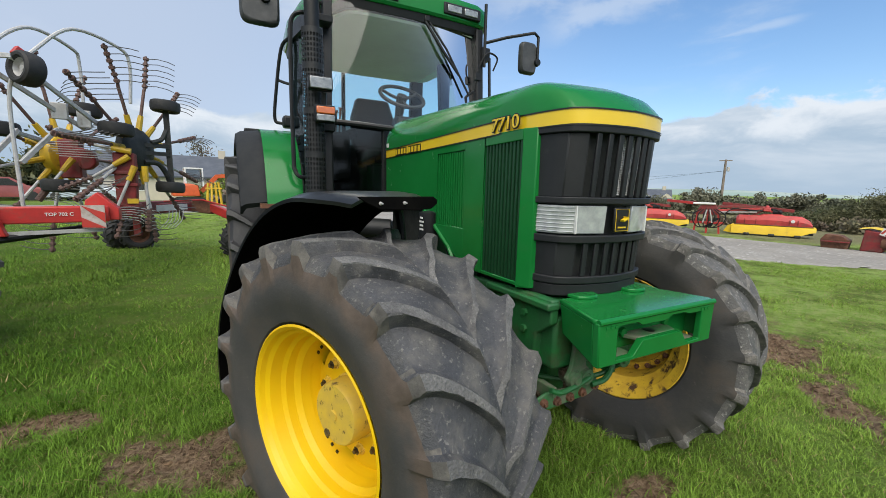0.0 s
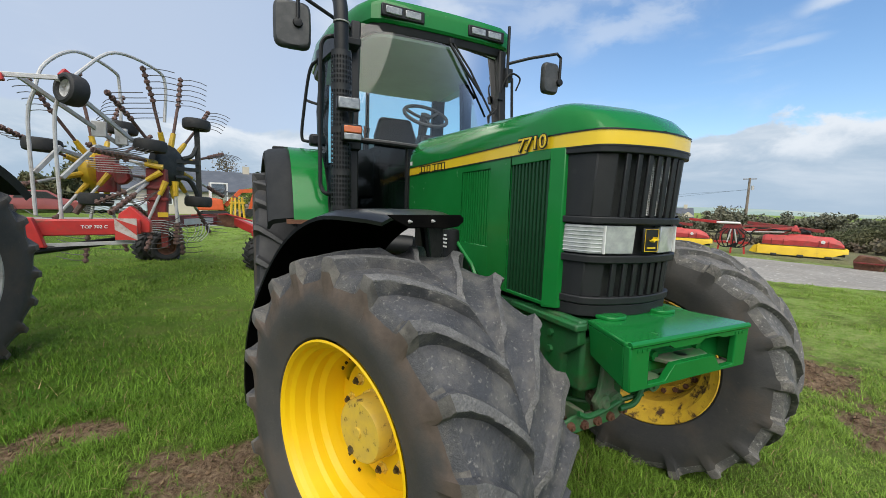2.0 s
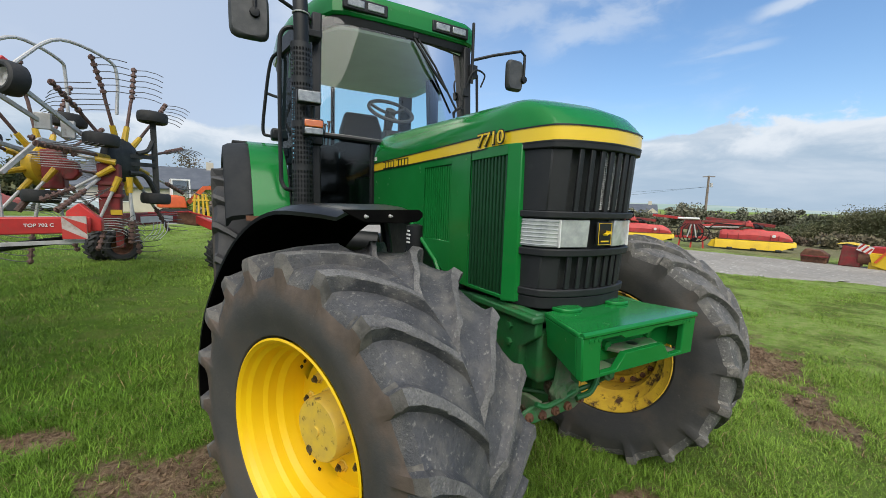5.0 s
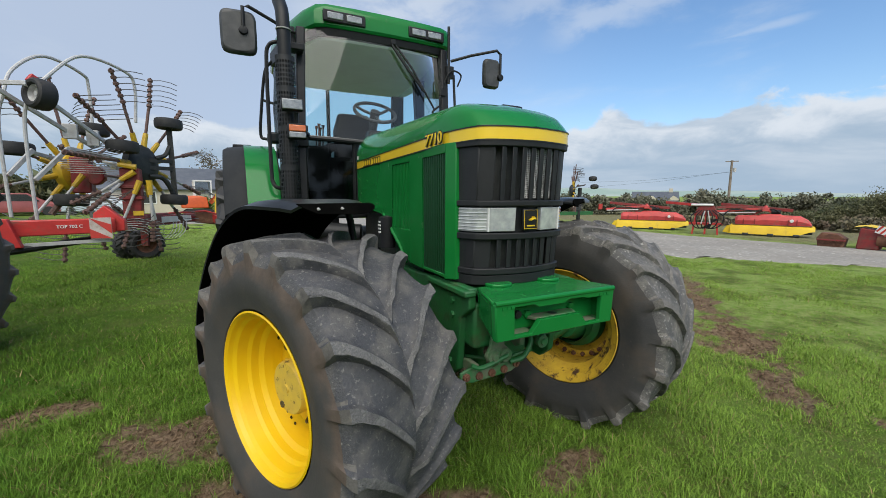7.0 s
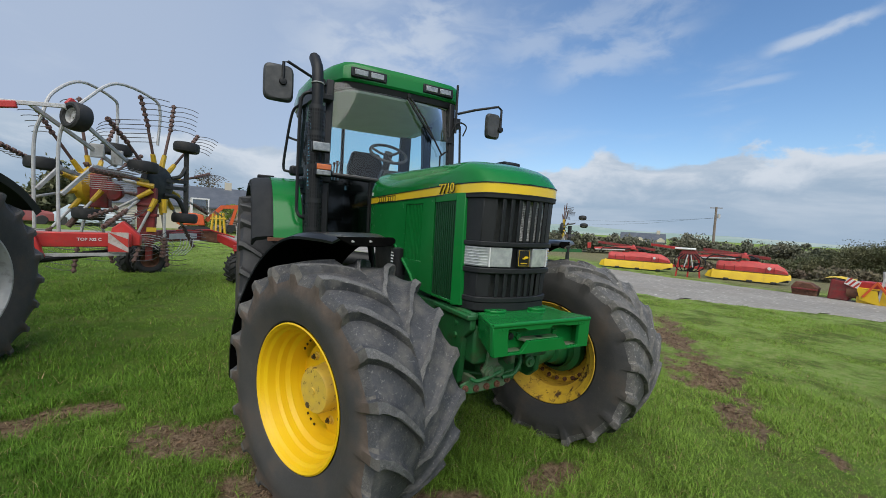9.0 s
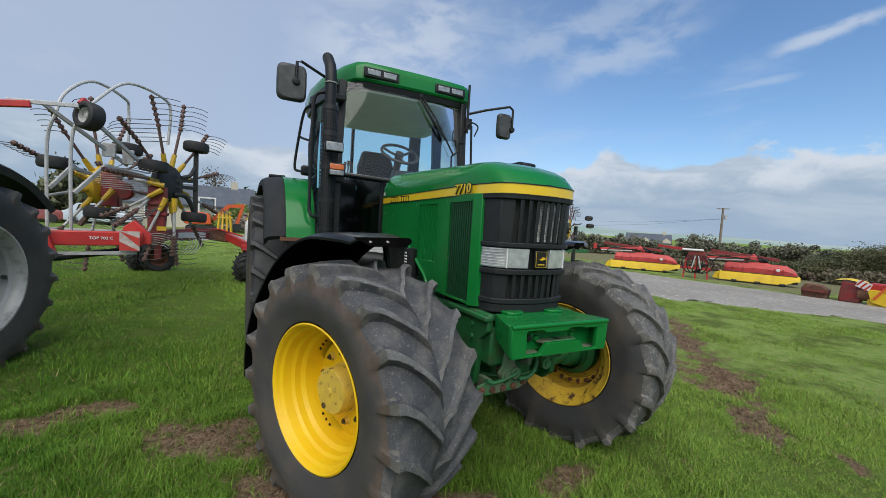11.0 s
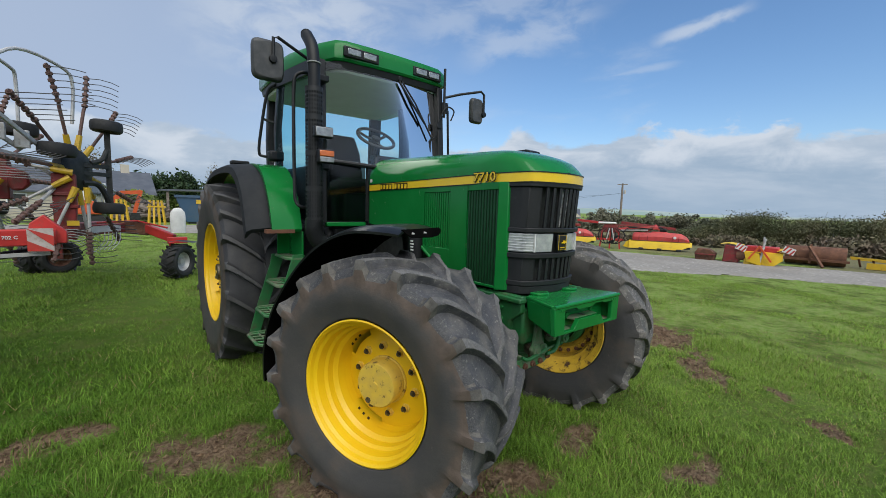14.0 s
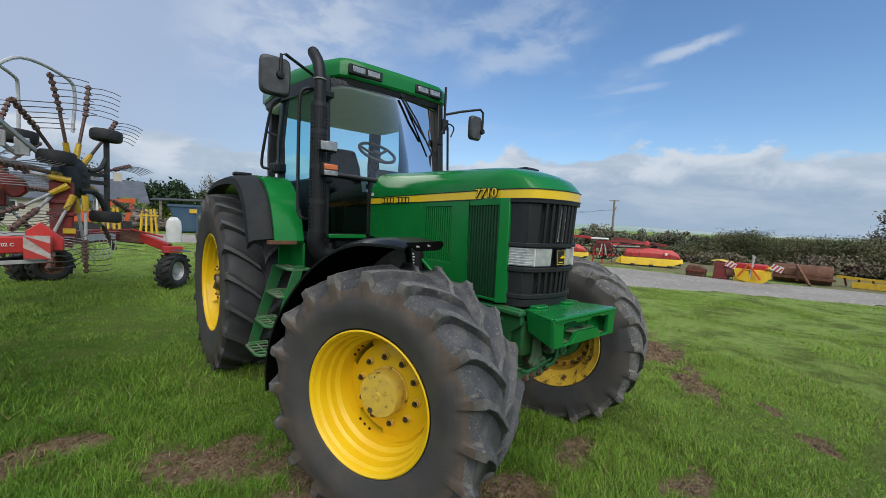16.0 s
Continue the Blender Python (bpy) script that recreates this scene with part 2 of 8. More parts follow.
TYRE = material("tractor_tyre_rubber", (0.048, 0.050, 0.056), 0.6, 0, (0.078, 0.079, 0.085), 5.0, fine=0.4, bump=0.5, bump_scale=120,
                dirt=(0.135, 0.128, 0.117), dirt_at=(0.47, 0.72), dirt_scale=11, speck=((0.19, 0.183, 0.168), 70, 0.58, 0.72))
SIDEWALL = material("muddy_tyre_sidewall", (0.052, 0.050, 0.049), 0.7, 0, (0.068, 0.063, 0.058), 5.0, fine=0.15, bump=0.14, bump_scale=60,
                    dirt=(0.085, 0.068, 0.055), dirt_at=(0.52, 0.72), dirt_scale=4, ring=(0.525, 0.575, (0.112, 0.084, 0.066)), speck=((0.10, 0.09, 0.082), 34, 0.66, 0.80))
SIDEWALL_BIG = material("dusty_tyre_sidewall", (0.040, 0.040, 0.042), 0.7, 0, (0.060, 0.056, 0.052), 5.0, fine=0.15, bump=0.14, bump_scale=60,
                        dirt=(0.085, 0.068, 0.055), dirt_at=(0.52, 0.72), dirt_scale=4, ring=(0.72, 0.80, (0.085, 0.066, 0.052)), speck=((0.11, 0.10, 0.09), 34, 0.66, 0.80))
LUG_TOP = material("worn_lug_rubber", (0.185, 0.182, 0.176), 0.8, 0, (0.115, 0.115, 0.117), 9.0, fine=0.8, bump=0.9, bump_scale=90,
                   dirt=(0.085, 0.083, 0.084), dirt_at=(0.50, 0.66), dirt_scale=13, speck=((0.25, 0.24, 0.22), 60, 0.58, 0.76))
LUG_SIDE = material("muddy_lug_ends", (0.130, 0.123, 0.113), 0.8, 0, (0.060, 0.056, 0.052), 9.0, fine=0.4, bump=0.4, bump_scale=70,
                    dirt=(0.19, 0.175, 0.150), dirt_at=(0.52, 0.72), dirt_scale=14)
TYRE_DUSTY = material("dusty_tread_rubber", (0.085, 0.084, 0.083), 0.75, 0, (0.120, 0.117, 0.112), 7.0, fine=0.4, bump=0.5, bump_scale=100,
                      dirt=(0.19, 0.178, 0.160), dirt_at=(0.48, 0.70), dirt_scale=13, speck=((0.30, 0.29, 0.27), 50, 0.58, 0.68))
LUG_DUSTY = material("chipped_lug_rubber", (0.200, 0.188, 0.172), 0.85, 0, (0.120, 0.115, 0.110), 12.0, fine=0.6, bump=0.8, bump_scale=80,
                     dirt=(0.30, 0.28, 0.25), dirt_at=(0.54, 0.70), dirt_scale=16)
TYRE_DARK = material("dark_tread_rubber", (0.026, 0.027, 0.030), 0.65, 0, (0.045, 0.045, 0.047), 5.0, fine=0.2, bump=0.25, bump_scale=90,
                     dirt=(0.075, 0.068, 0.060), dirt_at=(0.54, 0.78), dirt_scale=5)
LUG_DARK = material("dark_lug_rubber", (0.085, 0.085, 0.086), 0.7, 0, (0.055, 0.055, 0.057), 6.0, fine=0.3, bump=0.35, bump_scale=90,
                    dirt=(0.13, 0.122, 0.110), dirt_at=(0.56, 0.78), dirt_scale=8)
RUBBER = material("black_rubber", (0.016, 0.017, 0.018), 0.7, 0, (0.028, 0.027, 0.026), 8.0, bump=0.2, bump_scale=90,
                  dirt=(0.07, 0.06, 0.05), dirt_at=(0.6, 0.85), dirt_scale=7)
STEEL = material("galvanised_steel", (0.52, 0.52, 0.51), 0.5, 0.25, (0.42, 0.41, 0.40), 14.0, bump=0.1,
                 dirt=(0.22, 0.17, 0.12), dirt_at=(0.6, 0.8), dirt_scale=9)
BOLT = material("oily_bolt_steel", (0.09, 0.07, 0.045), 0.45, 0.7, (0.20, 0.17, 0.13), 30.0)
RUSTY = material("rusty_steel", (0.17, 0.075, 0.042), 0.85, 0, (0.10, 0.045, 0.028), 6.0, fine=0.4, bump=0.4,
                 dirt=(0.28, 0.15, 0.09), dirt_at=(0.55, 0.75), dirt_scale=5)
RED = material("faded_red_paint", (0.52, 0.035, 0.030), 0.42, 0, (0.40, 0.030, 0.028), 5.0, bump=0.08,
               dirt=(0.20, 0.09, 0.06), dirt_at=(0.58, 0.80), dirt_scale=7)
RED_OLD = material("weathered_red_paint", (0.24, 0.022, 0.022), 0.6, 0, (0.14, 0.026, 0.024), 6.0, bump=0.2,
                   dirt=(0.12, 0.07, 0.05), dirt_at=(0.5, 0.72), dirt_scale=8)
ORANGE = material("orange_paint", (0.60, 0.10, 0.02), 0.45, 0, (0.5, 0.08, 0.02), 6.0)
RAKE_YELLOW = material("rake_yellow_paint", (0.62, 0.40, 0.02), 0.45, 0, (0.5, 0.32, 0.03), 9.0,
                       dirt=(0.2, 0.13, 0.06), dirt_at=(0.58, 0.75), dirt_scale=9)
TARP = material("yellow_tarpaulin", (0.74, 0.50, 0.012), 0.5, 0, (0.66, 0.43, 0.02), 2.5, bump=0.08, bump_scale=5,
                dirt=(0.35, 0.22, 0.06), dirt_at=(0.6, 0.85), dirt_scale=5)
TINE = material("brown_tine_rubber", (0.15, 0.085, 0.07), 0.7, 0, (0.10, 0.06, 0.05), 20.0)
TINE_STEEL = material("dull_tine_steel", (0.14, 0.14, 0.15), 0.45, 0.5, (0.10, 0.09, 0.09), 20.0)
BOARD = material("dirty_white_board", (0.50, 0.47, 0.45), 0.6, 0, (0.42, 0.37, 0.34), 12.0, dirt=(0.30, 0.20, 0.16), dirt_at=(0.52, 0.75), dirt_scale=14)
WHITE = material("white_plastic", (0.72, 0.72, 0.70), 0.45, 0, (0.62, 0.62, 0.60), 8.0)
LAMP = material("lamp_lens", (0.57, 0.59, 0.60), 0.18, 0.25, (0.38, 0.40, 0.42), 16.0, bump=0.10, bump_scale=40, coat=1.0)
LAMP_DULL = material("dull_lamp_lens", (0.30, 0.31, 0.31), 0.2, 0.2, (0.16, 0.17, 0.18), 30.0, bump=0.2, bump_scale=60, coat=1.0)
AMBER = material("amber_lens", (0.62, 0.14, 0.02), 0.2, 0, None, 20.0, coat=1.0)
# very pale base: the light caught on the mesh is put into the colour
MESHY = material("lit_look_wire_mesh", (0.80, 0.80, 0.80), 0.45, 0.1, (0.3, 0.3, 0.3), 60.0)
LINER = material("grey_cab_lining", (0.86, 0.86, 0.82), 0.9, 0, (0.80, 0.79, 0.75), 3.0)
# black for print, and for the painted darkness of small holes
INK = material("black_ink_and_holes", (0.008, 0.008, 0.008), 0.4)
SIGN_RED = material("red_reflector", (0.50, 0.04, 0.03), 0.5, 0, (0.38, 0.05, 0.04), 9.0)
MIRROR = material("mirror_shell", (0.040, 0.042, 0.043), 0.5, 0, (0.07, 0.07, 0.07), 12.0, bump=0.1, bump_scale=150)
WHEEL_GREY = material("grey_steering_rim", (0.055, 0.058, 0.06), 0.6)
SILVER = material("silver_rim_paint", (0.42, 0.42, 0.41), 0.5, 0.3, (0.34, 0.34, 0.33), 6.0, dirt=(0.12, 0.11, 0.09), dirt_at=(0.55, 0.8), dirt_scale=8)
GLASS = pane_material("tinted_cab_glass", (0.60, 0.85, 0.885), 0.02, 1.16)
GLASS_FRONT = pane_material("windscreen_glass", (0.90, 0.95, 0.955))
# tint this deep stands for the unlit cab interior behind the lower panes
GLASS_DARK = pane_material("interior_dark_glass", (0.10, 0.12, 0.12), 0.05)
GLASS_CLEAR = pane_material("clear_glass", (0.85, 0.9, 0.9))


# ---------------------------------------------------------------- mesh building
class G:
    """Collects vertices and faces of one mesh."""

    def __init__(self):
        self.v, self.f, self.k = [], [], []

    def add(self, verts, faces, m=None, k=0):
        n = len(self.v)
        self.v += [tuple(m @ Vector(p)) for p in verts] if m else [tuple(p) for p in verts]
        self.f += [tuple(i + n for i in f) for f in faces]
        self.k += [k] * len(faces)
        return self

    def box(self, c, s, m=None, k=0):
        x, y, z = (v / 2 for v in s)
        p = [(c[0] + a * x, c[1] + b * y, c[2] + d * z) for a in (-1, 1) for b in (-1, 1) for d in (-1, 1)]
        return self.add(p, [(0, 1, 3, 2), (4, 6, 7, 5), (0, 4, 5, 1), (2, 3, 7, 6), (0, 2, 6, 4), (1, 5, 7, 3)], m, k)

    def prism(self, poly, axis, a, b, m=None, k=0):
        def put(p, q):
            return {"x": (q, p[0], p[1]), "y": (p[0], q, p[1]), "z": (p[0], p[1], q)}[axis]
        n = len(poly)
        v = [put(p, a) for p in poly] + [put(p, b) for p in poly]
        f = [tuple(range(n))[::-1], tuple(range(n, 2 * n))] + [(i, (i + 1) % n, n + (i + 1) % n, n + i) for i in range(n)]
        return self.add(v, f, m, k)

    def loft(self, rings, closed=True, cap=True, m=None, k=0):
        n = len(rings[0])
        v = [p for r in rings for p in r]
        f = []
        for i in range(len(rings) - 1):
            for j in range(n if closed else n - 1):
                a, b = i * n + j, i * n + (j + 1) % n
                f.append((a, b, b + n, a + n))
        if cap and closed:
            f += [tuple(range(n))[::-1], tuple(range((len(rings) - 1) * n, len(rings) * n))]
        return self.add(v, f, m, k)

    def tube(self, pts, r, n=8, m=None, k=0, flat=1.0):
        pts = [Vector(p) for p in pts]
        rs = r if isinstance(r, (list, tuple)) else [r] * len(pts)
        rings, ref = [], None
        for i, p in enumerate(pts):
            d = (pts[min(i + 1, len(pts) - 1)] - pts[max(i - 1, 0)]).normalized()
            if ref is None:
                ref = Vector((0, 0, 1)) if abs(d.z) < 0.9 else Vector((1, 0, 0))
            u = (ref - d * ref.dot(d)).normalized()
            ref = u
            w = d.cross(u)
            rings.append([p + rs[i] * (math.cos(2 * math.pi * j / n) * u * flat + math.sin(2 * math.pi * j / n) * w) for j in range(n)])
        return self.loft(rings, True, True, m, k)

    def lathe(self, prof, n=32, m=None, k=0, a0=0.0, a1=2 * math.pi, axis="x"):
        """prof: (along the axis, radius)."""
        full = abs(a1 - a0 - 2 * math.pi) < 1e-6
        cols = n if full else n + 1
        rings = []
        for i in range(cols):
            a = a0 + (a1 - a0) * i / n
            c, s = math.cos(a), math.sin(a)
            rings.append([{"x": (x, r * c, r * s), "y": (r * c, x, r * s), "z": (r * c, r * s, x)}[axis] for x, r in prof])
        if full:
            rings.append(rings[0])
        return self.loft(rings, False, False, m, k)

    def mesh(self, name, mats, smooth=35.0, weld=True):
        me = bpy.data.meshes.new(name)
        me.from_pydata(self.v, [], self.f)
        me.polygons.foreach_set("material_index", self.k)
        for mt in mats if isinstance(mats, (list, tuple)) else [mats]:
            me.materials.append(mt)
        if weld:
            bm = bmesh.new()
            bm.from_mesh(me)
            bmesh.ops.remove_doubles(bm, verts=bm.verts, dist=1e-5)
            bmesh.ops.recalc_face_normals(bm, faces=bm.faces)
            bm.to_mesh(me)
            bm.free()
        if smooth:
            me.polygons.foreach_set("use_smooth", [True] * len(me.polygons))
            me.set_sharp_from_angle(angle=radians(smooth))
        return me


def part(name, g, mat, parent, label="", bevel=0.0, smooth=35.0, m=None):
    ob = new(name, g.mesh(name, mat, smooth))
    ob.parent = parent
    if m:
        ob.matrix_basis = m
    if bevel:
        mod = ob.modifiers.new("bevel", "BEVEL")
        mod.width, mod.segments, mod.limit_method, mod.angle_limit = bevel, 2, "ANGLE", radians(40)
    return tagged(ob, label)


def thing(name, label, category, at=(0, 0, 0), rz=0.0, group="", kind=""):
    ob = new(name)
    ob.matrix_basis = pose(*at, 0, 0, rz)
    return tagged(ob, label, category, group, kind)


def text_mesh(body, size, depth=0.002, bold=0.0):
    cu = bpy.data.curves.new("lettering", "FONT")
    cu.body, cu.size, cu.extrude, cu.offset = body, size, depth, bold
    cu.align_x, cu.align_y = "CENTER", "CENTER"
    ob = bpy.data.objects.new("lettering", cu)
    scene.collection.objects.link(ob)
    me = bpy.data.meshes.new_from_object(ob.evaluated_get(bpy.context.evaluated_depsgraph_get()))
    bpy.data.objects.remove(ob)
    return me


def spline(pts, n=6):
    """A smooth line through the points."""
    p = [Vector(q) for q in pts]
    p = [2 * p[0] - p[1]] + p + [2 * p[-1] - p[-2]]
    out = []
    for i in range(1, len(p) - 2):
        for j in range(n):
            t = j / n
            out.append(0.5 * (2 * p[i] + (p[i + 1] - p[i - 1]) * t + (2 * p[i - 1] - 5 * p[i] + 4 * p[i + 1] - p[i + 2]) * t * t
                              + (3 * p[i] - p[i - 1] - 3 * p[i + 1] + p[i + 2]) * t ** 3))
    return out + [p[-2]]


def smooth01(t):
    t = min(1.0, max(0.0, t))
    return t * t * (3 - 2 * t)


def ground_z(x, y):
    """The meadow is level round the tractor and rises a little behind it."""
    return 0.19 * smooth01((y - 2.8) / 7.0) * (1 - smooth01((x - 1.5) / 5.0))


# ---------------------------------------------------------------- ground
def ground_material():
    m = bpy.data.materials.new("meadow_soil")
    m.use_nodes = True
    nt = m.node_tree
    b = nt.nodes["Principled BSDF"]
    b.inputs["Roughness"].default_value, b.inputs["Specular IOR Level"].default_value = 0.95, 0.08
    tc = nt.nodes.new("ShaderNodeTexCoord")
    at = nt.nodes.new("ShaderNodeAttribute")
    at.attribute_name = "bare"

    def noise_fac(sc, lo, hi, det=8.0):
        nz = node(nt, "ShaderNodeTexNoise", Scale=sc, Detail=det, Roughness=0.65)
        nt.links.new(tc.outputs["Object"], nz.inputs["Vector"])
        mr = nt.nodes.new("ShaderNodeMapRange")
        mr.inputs["From Min"].default_value, mr.inputs["From Max"].default_value = lo, hi
        nt.links.new(nz.outputs[0], mr.inputs[0])
        return mr.outputs[0], nz.outputs[0]

    def mix(f, a, c):
        x = nt.nodes.new("ShaderNodeMix")
        x.data_type = "RGBA"
        nt.links.new(f, x.inputs[0])
        for n, v in ((6, a), (7, c)):
            if isinstance(v, tuple):
                x.inputs[n].default_value = (*v, 1)
            else:
                nt.links.new(v, x.inputs[n])
        return x.outputs[2]

    f1, _ = noise_fac(0.7, 0.35, 0.65)
    f2, _ = noise_fac(9.0, 0.35, 0.7)
    f3, n3 = noise_fac(28.0, 0.3, 0.7)
    f4, _ = noise_fac(5.0, 0.3, 0.7)
    grass = mix(f2, mix(f1, (0.056, 0.150, 0.010), (0.090, 0.190, 0.016)), (0.045, 0.105, 0.010))
    grass = mix(f3, grass, (0.085, 0.125, 0.024))
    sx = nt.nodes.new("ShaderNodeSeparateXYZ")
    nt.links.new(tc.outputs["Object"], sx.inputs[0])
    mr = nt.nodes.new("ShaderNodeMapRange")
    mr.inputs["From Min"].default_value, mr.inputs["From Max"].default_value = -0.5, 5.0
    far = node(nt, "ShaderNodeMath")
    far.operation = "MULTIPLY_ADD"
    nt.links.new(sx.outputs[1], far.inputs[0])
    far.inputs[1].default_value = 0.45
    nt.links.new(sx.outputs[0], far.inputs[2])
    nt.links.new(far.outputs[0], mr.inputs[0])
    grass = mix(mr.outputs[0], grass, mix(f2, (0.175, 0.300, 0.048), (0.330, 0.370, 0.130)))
    f5, _ = noise_fac(1.3, 0.47, 0.60)
    grass = mix(f5, grass, mix(f2, (0.085, 0.150, 0.022), (0.16, 0.165, 0.055)))
    # dry verge colour, which also pales the distant field in place of haze
    sc = nt.nodes.new("ShaderNodeAttribute")
    sc.attribute_name = "scrub_haze"
    grass = mix(sc.outputs["Fac"], grass, mix(f2, mix(f4, (0.20, 0.17, 0.095), (0.13, 0.17, 0.055)), (0.26, 0.225, 0.145)))
    soil = mix(f3, mix(f4, (0.25, 0.165, 0.105), (0.36, 0.27, 0.18)), (0.085, 0.052, 0.034))
    nt.links.new(mix(at.outputs["Fac"], grass, soil), b.inputs["Base Color"])
    bp = node(nt, "ShaderNodeBump", Strength=1.0, Distance=0.06)
    nt.links.new(n3, bp.inputs["Height"])
    nt.links.new(bp.outputs[0], b.inputs["Normal"])
    return m


# worn patches: x, y, half length, half width, turn in degrees
PATCHES = [(-1.62, 1.28, 0.42, 0.22, -35), (-2.55, 2.0, 0.38, 0.16, 10), (-2.95, 1.2, 0.22, 0.10, 30), (3.45, 0.72, 0.75, 0.30, 42), (2.55, 0.0, 0.35, 0.14, 40),
           (-0.55, 0.05, 0.45, 0.14, -15), (0.3, -0.02, 0.3, 0.10, 10), (-1.15, 0.75, 0.5, 0.25, 60), (4.6, 1.9, 0.6, 0.25, 50),
           (-0.2, -0.62, 0.10, 0.06, -30), (0.66, -0.63, 0.24, 0.09, -6), (-2.2, 0.6, 0.25, 0.1, 0), (2.46, -0.69, 0.12, 0.06, 40), 
           (1.99, -1.09, 0.12, 0.07, 45), (5.6, 2.6, 0.7, 0.2, 50), (2.2, 3.6, 0.9, 0.2, 40)]


def rough(x, y, seed):
    """Smooth lattice noise from -1 to 1 for arrays of places."""
    x, y = np.asarray(x, float), np.asarray(y, float)
    i, j = np.floor(x).astype(np.int64), np.floor(y).astype(np.int64)
    u, v = x - i, y - j
    u, v = u * u * u * (u * (u * 6 - 15) + 10), v * v * v * (v * (v * 6 - 15) + 10)

    def corner(a, b):
        h = (a * 374761393 + b * 668265263 + seed * 974634777) & 0x7FFFFFFF
        h = ((h ^ (h >> 13)) * 1274126177) & 0x7FFFFFFF
        return ((h ^ (h >> 16)) & 0xFFFF) / 32767.5 - 1
    a, b, c, d = corner(i, j), corner(i + 1, j), corner(i, j + 1), corner(i + 1, j + 1)
    return (a + (b - a) * u) * (1 - v) + (c + (d - c) * u) * v


def bareness(x, y):
    """How bare the turf is, 0 to 1, for arrays of places."""
    x, y = np.asarray(x, float), np.asarray(y, float)
    n = rough(x * 4, y * 4, 1) * 0.50 + rough(x * 11, y * 11, 2) * 0.40 + rough(x * 27, y * 27, 3) * 0.30
    best = np.zeros(x.shape)
    for px, py, a, b, t in PATCHES:
        c, s = math.cos(radians(t)), math.sin(radians(t))
        u, v = ((x - px) * c + (y - py) * s) / a, (-(x - px) * s + (y - py) * c) / b
        q = np.clip((1.42 + n - np.hypot(u, v)) * 1.7, 0, 1)
        best = np.maximum(best, q * q * (3 - 2 * q))
    return best


def smooth_step(t):
    t = np.clip(t, 0, 1)
    return t * t * (3 - 2 * t)


def ground_height(x, y):
    """The lie of the land for arrays of places, with ruts and crumbs where the turf is gone."""
    x, y = np.asarray(x, float), np.asarray(y, float)
    z = 0.19 * smooth_step((y - 2.8) / 7.0) * (1 - smooth_step((x - 1.5) / 5.0))
    near = ((x > -7) & (x < 9) & (y > -4) & (y < 9)).astype(float)
    b = bareness(x, y)
    u, v = (x - 3.45) * 0.74 + (y - 0.72) * 0.67, np.abs((y - 0.72) * 0.74 - (x - 3.45) * 0.67)
    lugs = ((np.abs(u) < 0.8) & (v < 0.3)) * 0.022 * np.sin(u * 48 + 12 * v)
    z = z + near * (0.020 * rough(x * 1.3, y * 1.3, 4) + 0.010 * rough(x * 4.5, y * 4.5, 5))
    return z + near * b * (lugs + 0.020 * rough(x * 9, y * 9, 6) + 0.016 * rough(x * 26, y * 26, 7) - 0.012)


def build_ground():
    def steps(lo, hi, near_lo, near_hi, fine):
        out = [near_lo + fine * i for i in range(int((near_hi - near_lo) / fine) + 1)]
        d, p = fine, near_hi
        while p < hi:
            d *= 1.18
            p += d
            out.append(p)
        d, p, left = fine, near_lo, []
        while p > lo:
            d *= 1.18
            p -= d
            left.append(p)
        return left[::-1] + out
    xs, ys = steps(-2500, 2500, -3.4, 4.4, 0.028), steps(-2500, 2500, -1.2, 2.6, 0.028)
    gx, gy = (m.ravel() for m in np.meshgrid(xs, ys))
    v = np.stack([gx, gy, ground_height(gx, gy)], 1).tolist()
    bare = bareness(gx, gy)
    # verge growth from about x 15.6, run on past it as painted haze
    scrub_haze = smooth_step((gx - 15.6 - 1.5 * rough(gx * 0.4, gy * 0.4, 8)) / 1.6) * smooth_step((150 - gx) / 60) * smooth_step((34 - gy) / 8)
    w = len(xs)
    f = [(j * w + i, j * w + i + 1, (j + 1) * w + i + 1, (j + 1) * w + i) for j in range(len(ys) - 1) for i in range(w - 1)]
    me = bpy.data.meshes.new("ground")
    me.from_pydata(v, [], f)
    me.attributes.new("bare", "FLOAT", "POINT").data.foreach_set("value", bare)
    me.attributes.new("scrub_haze", "FLOAT", "POINT").data.foreach_set("value", scrub_haze)
    me.polygons.foreach_set("use_smooth", [True] * len(f))
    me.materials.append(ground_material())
    return tagged(new("ground", me), "green meadow turf with worn muddy patches", "ground", kind="structure")


build_ground()

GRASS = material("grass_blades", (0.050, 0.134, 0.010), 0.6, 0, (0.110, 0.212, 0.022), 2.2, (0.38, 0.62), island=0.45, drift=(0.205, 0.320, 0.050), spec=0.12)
DRY = material("dry_stalks", (0.34, 0.26, 0.12), 0.7, 0, (0.22, 0.16, 0.07), 5.0, island=0.3)


ROAD_NEAR = [(16.0, -60), (13.6, -8), (12.4, -2.0), (11.2, 0.8), (9.3, 3.3), (8.1, 4.8), (7.5, 6.5), (7.2, 8.5), (6.3, 12.0), (4.0, 16.0), (0.0, 18.5), (-12, 20.5), (-60, 22)]


def in_road(x, y):
    """Whether the lane lies there, for arrays of places."""
    xs, ys = zip(*ROAD_NEAR)
    return (np.asarray(x) > np.interp(y, ys, xs) + 0.25 * rough(np.asarray(x) * 1.5, np.asarray(y) * 1.5, 9)) & (np.asarray(y) < 22)


